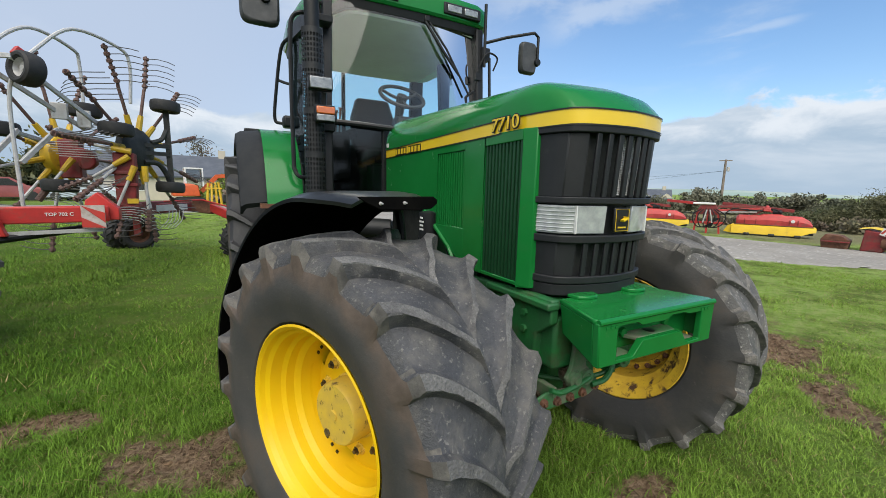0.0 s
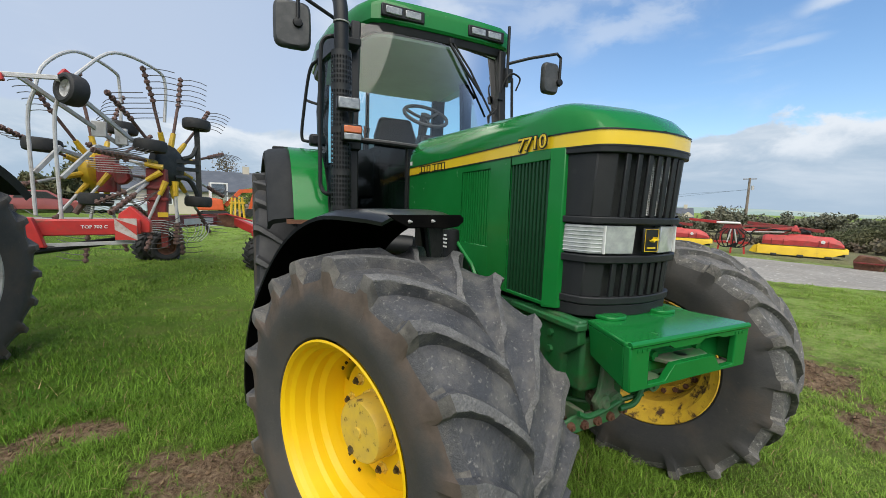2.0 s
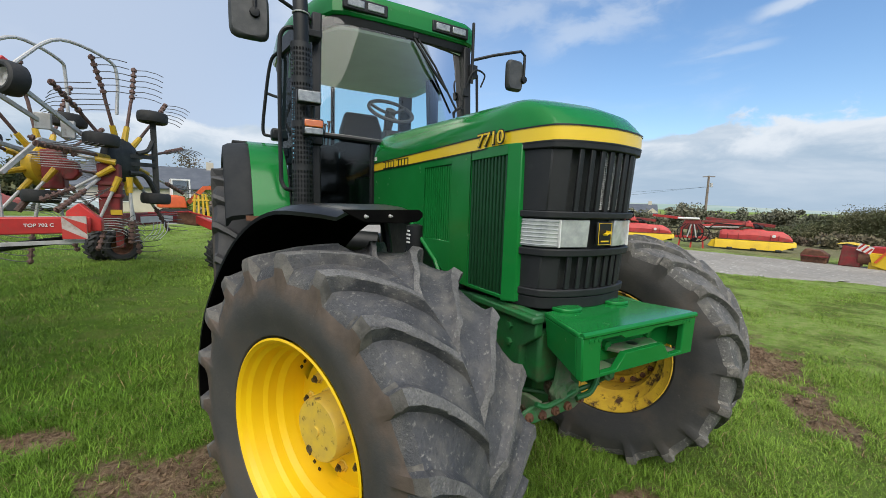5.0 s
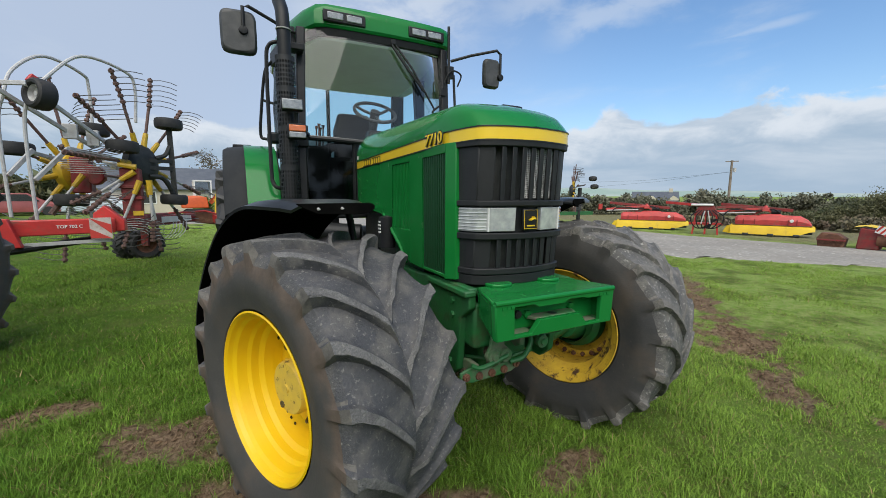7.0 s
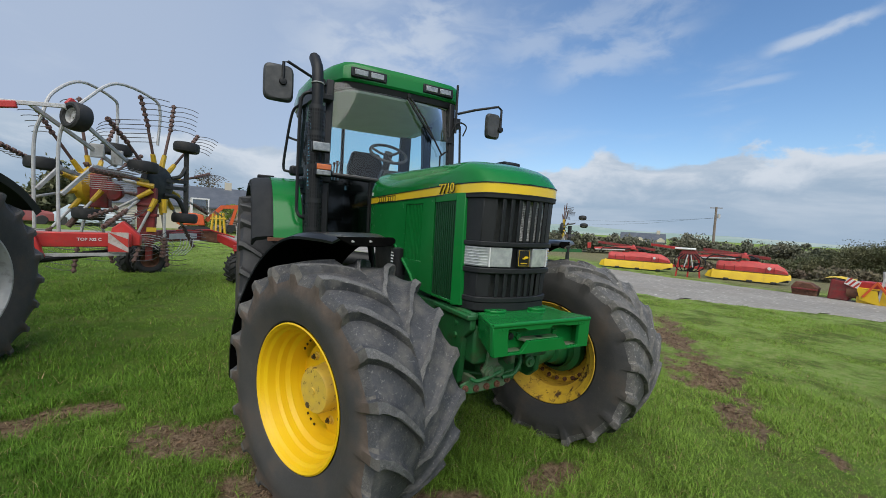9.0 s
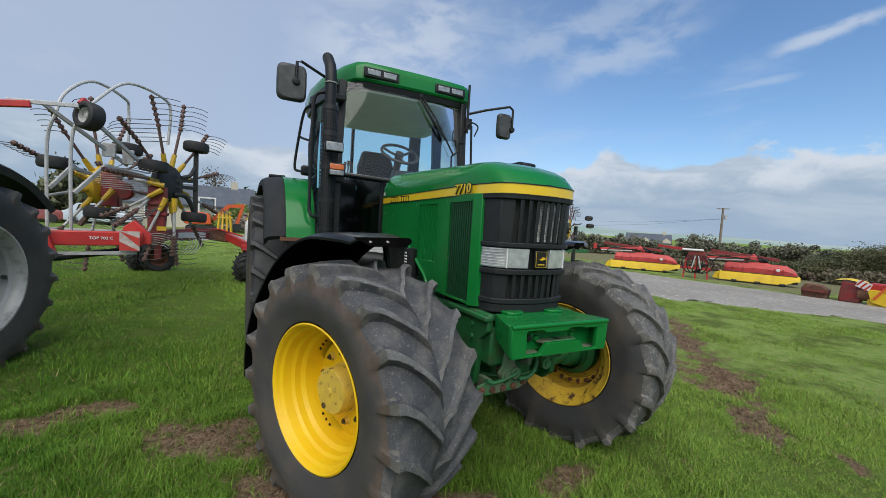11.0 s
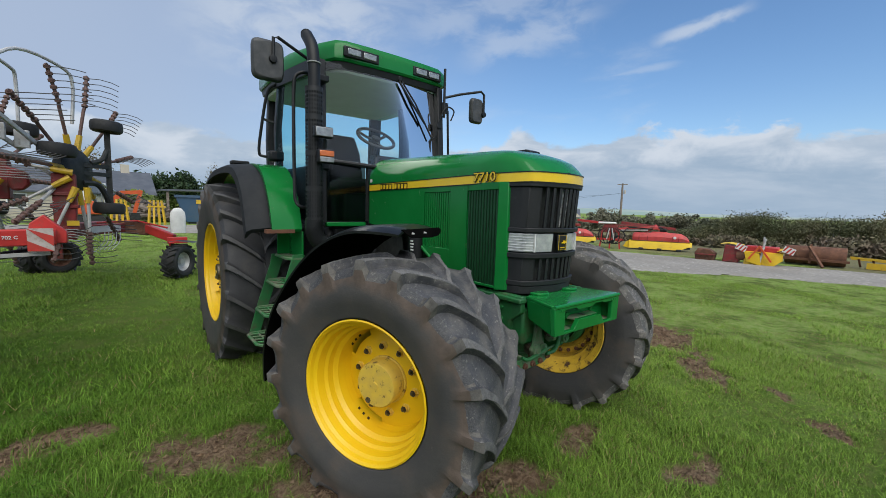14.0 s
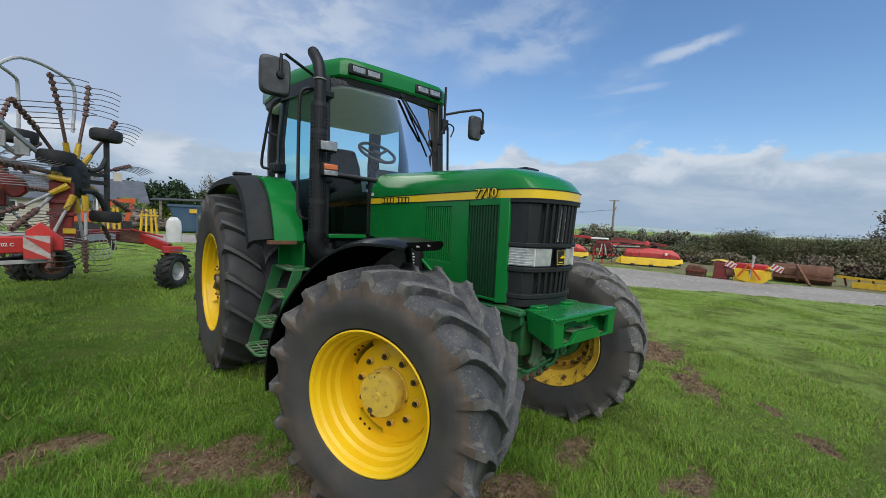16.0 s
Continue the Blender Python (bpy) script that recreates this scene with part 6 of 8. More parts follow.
def rotor(parent, c, along, out, first, hub_mat, size=1.0, tines=6, wire=0.006):
    """A rake rotor stood on edge: along lies in its disc, out points to the tine side."""
    c, along, out = Vector(c), Vector(along).normalized(), Vector(out).normalized()
    up = Vector((0, 0, 1))
    m = Matrix.Translation(c) @ Vector((1, 0, 0)).rotation_difference(out).to_matrix().to_4x4()
    R = 1.43 * size
    hub = part("rotor_hub", G().lathe([(-0.16, 0.0), (-0.16, 0.20), (-0.10, 0.30), (0.02, 0.32), (0.08, 0.26), (0.10, 0.12), (0.10, 0.0)], 24), hub_mat, parent, "round rotor gearbox housing", m=m, smooth=40)
    inv = m.inverted()
    for i in range(11):
        a = radians(first) + 2 * math.pi * i / 11
        d = along * math.cos(a) + up * math.sin(a)
        t = along * -math.sin(a) + up * math.cos(a)
        P = lambda r, x=0.0, y=0.0: inv @ (c + d * r * size + out * x + t * y)
        sk, ar, en = G(), G(), G()
        sk.tube([P(0.24), P(0.52, 0.03)], [0.046, 0.036], 8)
        ar.tube([P(0.50, 0.03), P(0.92, 0.06)], 0.022, 8)
        knob = [(P(0.90, 0.06), 0.022)]
        for j in range(tines):
            r = 0.98 + j * 0.085
            knob += [(P(r - 0.024, 0.07), 0.022), (P(r - 0.018, 0.07), 0.038), (P(r + 0.018, 0.07), 0.038), (P(r + 0.024, 0.07), 0.022)]
            wi = G().tube([P(r, 0.09), P(r + 0.004, 0.24, -0.01), P(r - 0.02, 0.38, -0.04), P(r - 0.05, 0.46, -0.08)], wire, 5)
            part("tine", wi, TINE_STEEL, hub)
        en.tube([p for p, _ in knob] + [P(1.43, 0.08)], [q for _, q in knob] + [0.022], 8)
        part("arm_socket", sk, RAKE_YELLOW, hub)
        part("rotor_arm", ar, STEEL if math.sin(a) < -0.2 else TINE, hub)
        part("tine_holder", en, TINE, hub)
    return hub


ALONG, OUT = (0.45, 0.89, 0.0), (0.89, -0.45, 0.0)
rake = thing("hay_rake", "red and yellow twin-rotor hay rake folded upright on grass", "hay rake")
r1 = rotor(rake, (-2.58, 6.62, 1.98), ALONG, OUT, 79.5, DARK)
rotor(rake, (-3.55, 6.95, 1.86), ALONG, (-0.89, 0.45, 0.0), 96, RAKE_YELLOW)
# bogie of the near rotor: upright post, curved bracket, four wheels lying flat
part("bogie_post", beam((-2.20, 6.80, 2.66), (-2.20, 6.85, 1.42), 0.075, 0.075), DARK, rake)
g = G()
for z in (1.94, 2.06):
    beam((-2.52, 6.60, z), (-2.20, 6.80, z), 0.05, 0.06, g)
g.tube(spline([(-2.50, 6.58, 1.80), (-2.34, 6.70, 1.78), (-2.25, 6.78, 1.62), (-2.21, 6.84, 1.45)]), 0.04, 8).tube(spline([(-2.40, 6.66, 2.10), (-2.28, 6.74, 2.16), (-2.21, 6.80, 2.32)]), 0.035, 8)
part("bogie_bracket", g, DARK, rake)
for at in ((-2.20, 6.80, 2.68), (-2.71, 6.10, 2.21), (-2.22, 6.88, 1.42), (-3.10, 6.35, 2.46), (-3.89, 6.1, 2.12), (-3.45, 6.4, 1.42)):
    small_tyre(rake, at, (0.05, 0.0, 1), 0.205, 0.165)
near = small_tyre(rake, (-3.28, 5.2, 2.70), (-0.66, -0.74, 0.10), 0.185, 0.19)
part("wheel_bracket", beam((-3.40, 5.30, 2.92), (-3.22, 5.45, 2.76), 0.07, 0.10), RED, rake, bevel=0.01)
# galvanised hoops and braces
h1 = spline([(-3.76, 5.4, 1.22), (-3.76, 5.4, 2.32), (-3.68, 5.4, 2.70), (-3.60, 5.5, 3.03), (-3.39, 5.8, 3.30), (-3.12, 6.2, 3.22), (-3.08, 6.3, 3.04), (-3.09, 6.3, 2.24)], 5)
h2 = spline([(-3.49, 5.3, 1.07), (-3.49, 5.3, 2.30), (-3.40, 5.3, 2.69), (-3.25, 5.5, 3.02), (-2.99, 5.8, 3.36), (-2.61, 6.2, 3.31), (-2.53, 6.3, 3.12), (-2.56, 6.3, 2.60)], 5)
for h in (h1, h2):
    part("hoop", G().tube(h, 0.021, 8), STEEL, rake, "bent galvanised guard hoop")
for p, q in (((-3.74, 5.4, 1.73), (-3.56, 5.65, 2.08)), ((-3.46, 5.3, 1.68), (-3.22, 5.7, 2.12)), ((-3.75, 5.2, 2.80), (-3.05, 6.1, 2.18)), ((-3.40, 5.2, 2.81), (-2.78, 6.25, 2.13)), ((-4.0, 5.0, 2.73), (-3.36, 5.1, 2.80)),
             ((-3.60, 5.65, 2.05), (-3.52, 6.6, 2.0)), ((-3.22, 5.7, 2.12), (-2.7, 6.5, 2.0))):
    part("brace", beam(p, q, 0.036, 0.052), STEEL, rake, bevel=0.006)
part("pivot_plate", G().box((-3.22, 5.85, 2.36), (0.16, 0.06, 0.20)), STEEL, rake, bevel=0.008)
part("pivot_plate", G().box((-3.02, 6.0, 2.30), (0.14, 0.06, 0.22)), STEEL, rake, bevel=0.008)
part("arm_end", beam((-4.1, 4.95, 2.66), (-3.78, 5.0, 2.72), 0.07, 0.08), RED, rake, "red folding arm end", bevel=0.01)
# arms that reach forward across the near rotor's post, with their tines
def loose_arm(p, k, q, tine_to):
    p, k, q = Vector(p), Vector(k), Vector(q)
    part("rotor_arm", G().tube([k, q], 0.020, 8), STEEL, rake)
    sk = q + (q - k).normalized() * 0.22
    part("arm_socket", G().tube([q, sk], [0.034, 0.044], 8), RAKE_YELLOW, rake)
    knob = [(p, 0.020)]
    for j in range(6):
        c = p.lerp(k, (j + 0.5) / 6)
        d = (k - p).normalized() * 0.02
        knob += [(c - d, 0.020), (c - d * 0.8, 0.042), (c + d * 0.8, 0.042), (c + d, 0.020)]
        e = Vector(tine_to)
        part("tine", G().tube([c, c + e * 0.5, c + e * 0.85 + Vector((0, 0, -0.03)), c + e + Vector((0, 0, -0.08))], 0.0055, 5), STEEL, rake)
    part("tine_holder", G().tube([q for q, _ in knob] + [k], [q for _, q in knob] + [0.020], 8), TINE, rake)


loose_arm((-3.43, 6.05, 2.18), (-2.97, 6.1, 1.98), (-2.79, 6.1, 1.95), (0.12, 0.40, 0.0))
loose_arm((-3.36, 6.00, 1.37), (-3.02, 6.1, 1.55), (-2.78, 6.1, 1.72), (0.42, 0.10, -0.02))
loose_arm((-2.87, 6.00, 0.95), (-2.77, 6.05, 1.15), (-2.63, 6.1, 1.51), (0.36, 0.12, 0.0))
loose_arm((-2.45, 6.10, 0.77), (-2.43, 6.1, 1.10), (-2.43, 6.1, 1.50), (0.10, 0.36, 0.0))
loose_arm((-3.70, 6.40, 1.21), (-3.60, 6.45, 1.38), (-3.44, 6.5, 1.62), (0.36, 0.10, -0.04))
for i in range(7):
    part("spring_tine", G().tube([(-3.55 + 0.03 * i, 6.2, 2.0 - 0.03 * i), (-3.0 + 0.04 * i, 6.25, 2.02 - 0.035 * i), (-2.75 + 0.03 * i, 6.3, 1.88 - 0.03 * i)], 0.006, 5), STEEL, rake)
part("gearbox", G().loft([[(-3.26, 6.4, 1.98), (-3.05, 6.35, 1.90), (-3.05, 6.55, 1.90), (-3.26, 6.6, 1.98)], [(-3.22, 6.4, 1.76), (-3.02, 6.35, 1.74), (-3.02, 6.55, 1.74), (-3.28, 6.6, 1.70)],
                          [(-3.2, 6.4, 1.64), (-3.10, 6.35, 1.66), (-3.10, 6.55, 1.66), (-3.2, 6.6, 1.64)]]), RED_OLD, rake, bevel=0.03)
# main frame
g = beam((-3.75, 4.95, 1.10), (-2.70, 5.22, 1.10), 0.14, 0.19)
mb = part("main_beam", g, RED, rake, "red painted main beam with white lettering", bevel=0.015)
part("beam_cap", G().prism([(-3.66, 0.88), (-3.50, 0.88), (-3.60, 1.22), (-3.70, 1.22)], "y", 4.84, 4.92), RED, mb, bevel=0.01)
me = text_mesh("TOP 702 C", 0.052, 0.002, 0.001)
me.materials.append(WHITE)
tx = new("lettering", me)
tx.parent = mb
tx.matrix_basis = Matrix.Translation((-3.11, 5.035, 1.105)) @ pose(0, 0, 0, 90, 0, 14.4)
part("beam_bracket", G().prism([(-2.95, 1.02), (-2.60, 1.02), (-2.60, 1.16), (-2.80, 1.36), (-2.92, 1.26)], "y", 5.22, 5.36), RED, rake, bevel=0.01)
sign = part("warning_board", G().box((-2.81, 5.045, 1.075), (0.22, 0.012, 0.27)), BOARD, rake, "red and white striped warning board")
for z0 in (-0.16, 0.10):
    poly = [(-2.92, 1.21 + z0 - 0.10), (-2.92, 1.21 + z0 + 0.02), (-2.70, 0.94 + z0 + 0.06 + 0.02), (-2.70, 0.94 + z0 + 0.06 - 0.10)]
    poly = [(x, min(1.209, max(0.941, z))) for x, z in poly]
    part("stripe", G().prism(poly, "y", 5.033, 5.0385), SIGN_RED, sign)
part("lamp_bar", beam((-3.60, 4.92, 0.90), (-2.75, 5.14, 0.91), 0.05, 0.04), STEEL, rake)
part("shaft", G().tube([(-4.2, 4.7, 0.78), (-3.56, 4.9, 0.85), (-2.95, 5.3, 0.92)], 0.045, 10), BLACK, rake, "black drive shaft")
g = G().loft([[(-2.80, 6.15, z), (-2.80 + w, 6.15, z), (-2.80 + w, 6.36, z), (-2.80, 6.36, z)] for z, w in ((0.98, 0.23), (1.2, 0.23), (1.6, 0.25), (1.9, 0.25))])
for z in (1.15, 1.45, 1.62):
    part("post_band", G().box((-2.68, 6.25, z), (0.29, 0.25, 0.05)), RED_OLD, rake, bevel=0.01)
part("rotor_post", g, RED_OLD, rake, "weathered red upright rotor post", bevel=0.02)
part("rotor_post", G().box((-3.38, 6.75, 1.80), (0.24, 0.24, 0.55)), RED_OLD, rake, bevel=0.02)
part("gearbox", G().lathe([(-0.22, 0.0), (-0.22, 0.10), (-0.08, 0.17), (0.1, 0.17), (0.24, 0.11), (0.24, 0.0)], 14, axis="z", m=Matrix.Translation((-3.36, 6.75, 1.95)) @ Matrix.Diagonal((0.7, 0.7, 0.8, 1))), RED_OLD, rake, smooth=30)
part("decal", G().box((-2.60, 6.10, 1.22), (0.13, 0.006, 0.07)), RAKE_YELLOW, rake)
part("rear_beam", beam((-2.75, 6.6, 1.08), (-2.40, 8.55, 1.04), 0.16, 0.2), RED_OLD, rake, bevel=0.012)
axb = part("axle_beam", beam((-2.62, 7.42, 1.03), (-1.92, 8.30, 1.05), 0.10, 0.17), RED_OLD, rake, "dusty red rear axle beam", bevel=0.012)
part("maker_plate", beam((-2.565, 7.40, 1.04), (-2.10, 7.98, 1.05), 0.012, 0.11), WHITE, axb)
part("axle_knee", beam((-2.05, 8.15, 1.06), (-1.66, 8.2, 1.0), 0.16, 0.24), RUSTY, rake, bevel=0.02)
part("axle_arm", beam((-1.75, 8.2, 1.04), (-1.30, 7.80, 0.84), 0.11, 0.16), RED, rake, bevel=0.012)
part("axle_leg", G().box((-1.26, 7.70, 0.82), (0.32, 0.14, 0.12)).box((-1.36, 7.6, 0.62), (0.08, 0.10, 0.34)), RED, rake, bevel=0.01)
part("axle_rod", G().tube([(-2.4, 7.5, 1.16), (-1.85, 8.1, 1.17), (-1.4, 7.8, 1.05)], 0.016, 6), RED, rake)
part("wheel_guard", G().loft([[(-1.32 + 0.28 * (j - 2) / 2, 7.36 - 0.12, 0.80 + 0.02 * (2 - abs(j - 2))) for j in range(5)], [(-1.22 + 0.28 * (j - 2) / 2, 7.36 + 0.14, 0.80 + 0.02 * (2 - abs(j - 2))) for j in range(5)]], False, False), BLACK, rake)
small_tyre(rake, (-1.28, 7.36, 0.45), (0.75, -0.66, 0), 0.31, 0.26, STEEL, True, "lugged black rake tyre on grey rim")
small_tyre(rake, (-3.02, 8.75, 0.47), (0.35, -0.93, 0), 0.31, 0.24, RUSTY, True, "lugged black rake tyre on rusty rim")
small_tyre(rake, (-3.32, 8.95, 0.47), (0.75, -0.6, 0), 0.31, 0.24, RUSTY, True, "lugged black rake tyre on rusty rim")
part("axle_leg", G().box((-3.0, 8.62, 0.72), (0.12, 0.12, 0.55)).box((-2.8, 8.4, 0.98), (0.9, 0.14, 0.14)), RED_OLD, rake, bevel=0.01)
g = G().lathe([(0.0, 0.12), (0.28, 0.13), (0.40, 0.115), (0.47, 0.06), (0.48, 0.0)], 20, axis="z", m=Matrix.Translation((-1.24, 7.66, 0.96)) @ Matrix.Diagonal((1.0, 0.35, 1, 1)))
part("wheel_board", g, WHITE, rake, "white plastic marker board", smooth=50)
for i in range(5):
    part("spring_tine", G().tube(spline([(-2.30 + i * 0.05, 7.2, 1.02), (-2.32 + i * 0.05, 7.1, 0.86), (-2.42 + i * 0.05, 7.0, 0.74)]), 0.007, 5), STEEL, rake)

# ---------------------------------------------------------------- the neighbouring tractor, of which a rear wheel and its mudguard stand in view
grey_tractor = thing("tractor", "second tractor with silver rear wheel and black mudguard", "tractor", (-3.45, 3.02, 0.0), -17.0)
g = G()
e = 0.22
prof = [(e + 0.012, 0.525), (e + 0.012, 0.51), (e - 0.01, 0.495), (e - 0.03, 0.48), (e - 0.08, 0.47), (e - 0.10, 0.45), (e - 0.15, 0.445), (e - 0.17, 0.42), (e - 0.25, 0.41), (e - 0.27, 0.38), (e - 0.26, 0.16), (e - 0.22, 0.13), (e - 0.22, 0.0)]
g.lathe(prof, 56)
rw = part("rear_wheel", g, SILVER, grey_tractor, "silver steel rear wheel", m=pose(-0.24, 0, 0.83), smooth=28)
ty = new("tyre", tyre_mesh("tyre", 0.90, 0.50, 0.515, 21, 0.05, 1, SIDEWALL_BIG, 4.0, 0.27, 1.15))
ty.parent = rw
tagged(ty, "worn black tyre with bar lugs")
part("valve", G().tube([(e - 0.13, 0.0, 0.44), (e - 0.09, 0.0, 0.40)], 0.02, 8, m=Matrix.Rotation(radians(-92), 4, "X")), DARK, rw)
rings = []
for i in range(25):
    a = radians(38) + radians(112) * i / 24
    c, s = math.cos(a), math.sin(a)
    ring = [(x, r * c, 0.83 + r * s) for x, r in ((0.02, 0.96), (0.03, 1.03), (-0.02, 1.06), (-0.62, 1.06), (-0.62, 1.03), (-0.03, 1.035))]
    rings.append(ring)
part("mudguard", G().loft(rings, True, True), BLACK, grey_tractor, "black rear mudguard")
part("axle", G().tube([(-0.3, 0, 0.83), (-1.6, 0, 0.83)], 0.12, 12).box((-1.3, -0.6, 1.1), (0.6, 2.2, 0.8)), DARK, grey_tractor)


# ---------------------------------------------------------------- machines along the lane
RED_MOWER = material("sun_faded_red_paint", (0.56, 0.070, 0.065), 0.55, 0, (0.44, 0.055, 0.055), 4.0, bump=0.1,
                     dirt=(0.26, 0.12, 0.09), dirt_at=(0.52, 0.78), dirt_scale=5)


def tarp(parent, x0, x1, top, foot, back, label):
    """A yellow cover: flat top and a skirt that hangs in shallow folds. Local x is its length."""
    n = 40
    rows = []
    for i in range(n + 1):
        x = x0 + (x1 - x0) * i / n
        w = 0.004 * math.sin(i * 0.7 + 1)
        endk = smooth01((i - n + 9) / 9) * 0.17
        rows.append([(x, back, top + 0.02), (x, 0.04, top), (x, 0.0, top - 0.02), (x, -0.04 + w, (top + foot + endk) / 2), (x, -0.07 + w, foot + endk), (x, -0.02 + w, foot + endk + 0.01)])
    g = G().loft(rows, False, False)
    return part("cover", g, TARP, parent, label)


def disc_mower(name, at, rz, length, label, flip=1):
    t = thing(name, label, "mower", at, rz)
    tarp(t, 0, length, 0.38, 0.06, 0.45, "yellow tarpaulin skirt")
    part("end_flap", G().prism([(0.0, 0.38), (0.0, 0.05), (-0.24, 0.10), (-0.12, 0.34)], "y", 0.02, 0.05), TARP, t)
    top = part("shelf", G().box((length * 0.5, 0.22, 0.402), (length * 0.94, 0.34, 0.012)), RUSTY, t, "dirty top of the skirt")
    rings = []
    for u, k, dy in ((0.05, 0.80, 0.03), (0.08, 0.96, 0.0), (0.34, 1.0, 0.0), (0.38, 1.16, 0.0), (0.60, 1.16, 0.0), (0.64, 1.04, 0.0), (0.84, 1.0, 0.0), (0.93, 0.62, 0.02), (0.97, 0.22, 0.05)):
        h = 0.36 * k
        rings.append([(length * u, 0.60, 0.40), (length * u, 0.30 + dy, 0.40), (length * u, 0.27 + dy, 0.40 + h * 0.45), (length * u, 0.33 + dy, 0.40 + h * 0.88), (length * u, 0.42 + dy, 0.40 + h), (length * u, 0.60, 0.40 + h)])
    part("guard", G().loft(rings), RED_MOWER, t, "faded red mower guard with sloping ends", bevel=0.012, smooth=25)
    for k in (0.16, 0.30, 0.70, 0.80):
        part("guard_rib", G().box((length * k, 0.275, 0.52), (0.025, 0.03, 0.20)), RED_OLD, t)
    part("hose", G().tube(spline([(length * 0.6, 0.4, 0.86), (length * 0.5, 0.35, 1.0), (length * 0.35, 0.4, 0.92), (0.0, 0.45, 0.95), (-0.3, 0.4, 0.7)]), 0.022, 6), BLACK, t)
    part("motor", G().lathe([(-0.14, 0.0), (-0.14, 0.09), (0.12, 0.09), (0.14, 0.05), (0.14, 0.0)], 12, m=Matrix.Translation((length * 0.55, 0.5, 0.88))), BLACK, t)
    part("brace", beam((length * 0.2, 0.5, 0.66), (length * 0.42, 0.5, 1.0), 0.06, 0.07), RED_OLD, t)
    part("brace", beam((length * 0.62, 0.5, 0.66), (length * 0.42, 0.5, 1.0), 0.06, 0.07), RED_MOWER, t)
    part("cutter_bar", G().box((length / 2, 0.3, 0.16), (length * 0.96, 0.4, 0.10)), DARK, t, bevel=0.02)
    for x in (0.2, 0.5, 0.8):
        part("skid", G().box((length * x, 0.05, 0.06), (0.18, 0.5, 0.09)), DARK, t, bevel=0.02)
    part("warning_disc", G().lathe([(0.245, 0.0), (0.247, 0.06), (0.285, 0.06)], 16, axis="y", m=Matrix.Translation((length * 0.74, 0, 0.58))), WHITE, t)
    part("gearbox", G().box((length * 0.42, 0.42, 0.98), (0.22, 0.22, 0.14)).lathe([(0, 0.07), (0.08, 0.06), (0.10, 0.0)], 12, axis="z", m=Matrix.Translation((length * 0.42, 0.42, 1.04))), RED_MOWER, t, bevel=0.02)
    part("lift_arm", beam((length * 0.42, 0.5, 1.02), (-0.55, 0.6, 0.86), 0.10, 0.09), RED_MOWER, t, bevel=0.01)
    part("lift_arm", beam((length * 0.75, 0.6, 0.95), (-0.4, 0.75, 1.16), 0.10, 0.12), RED_OLD, t, bevel=0.01)
    part("ram", G().tube([(length * 0.3, 0.4, 0.86), (-0.5, 0.5, 0.80)], 0.03, 8), STEEL, t)
    return t


a = math.degrees(math.atan2(9.05 - 11.5, 15.95 - 14.2))
disc_mower("disc_mower", (14.35, 11.35, ground_z(14, 11)), a, 2.85, "red disc mower with yellow skirt beside the lane")
b = math.degrees(math.atan2(5.15 - 7.2, 17.0 - 16.05))
disc_mower("disc_mower", (15.85, 7.30, 0.0), b, 2.45, "red disc mower with long yellow skirt beside the lane")
hs = thing("mower_headstock", "red mower headstock with coiled black hoses", "mower frame", (14.98, 7.75, 0.0), -58)
for x in (-0.42, 0.0, 0.42):
    part("leg", beam((x, 0, 0.0), (x * 0.8, 0, 0.75), 0.06, 0.06), RED, hs)
part("crossbar", beam((-0.55, 0, 0.42), (0.55, 0, 0.42), 0.09, 0.09), RED, hs, bevel=0.01)
part("top_frame", G().prism([(-0.42, 0.72), (0.42, 0.72), (0.25, 1.12), (-0.25, 1.12)], "y", 0.05, 0.14), RED_OLD, hs, bevel=0.02)
for i in range(7):
    a = i * 0.16 - 0.45
    part("hose", G().tube(spline([(a * 0.5, -0.06, 0.95), (a * 1.1, -0.12, 0.7), (a * 0.9, -0.10, 0.35), (a * 0.3, -0.05, 0.25), (0.3 - a * 0.2, -0.04, 0.6)]), 0.020, 6), BLACK, hs)
for x in (-0.05, 0.05):
    part("ram", G().tube([(x, -0.12, 0.92), (x * 3, -0.15, 0.42)], 0.022, 6), STEEL, hs)
part("cloth", G().box((-0.15, 0.1, 1.15), (0.75, 0.25, 0.08)), WHITE, hs, "pale sheeting on the frame", bevel=0.03)
part("top_arm", beam((-0.3, 0.2, 1.14), (-1.4, 0.9, 1.22), 0.12, 0.10), RED, hs)
part("top_arm", beam((0.3, 0.2, 1.05), (1.5, 0.5, 1.08), 0.12, 0.08), RED_OLD, hs)

bx = thing("weight_box", "rusty brown steel box on the lane's verge", "steel box", (14.45, 3.78, 0.0), -80)
part("body", G().prism([(-0.28, 0.0), (0.28, 0.0), (0.32, 0.26), (0.12, 0.40), (-0.22, 0.42), (-0.32, 0.26)], "y", -0.2, 0.25), RUSTY, bx, bevel=0.02)
part("plank", G().box((0.02, -0.28, 0.22), (0.62, 0.10, 0.03)), RED_OLD, bx)

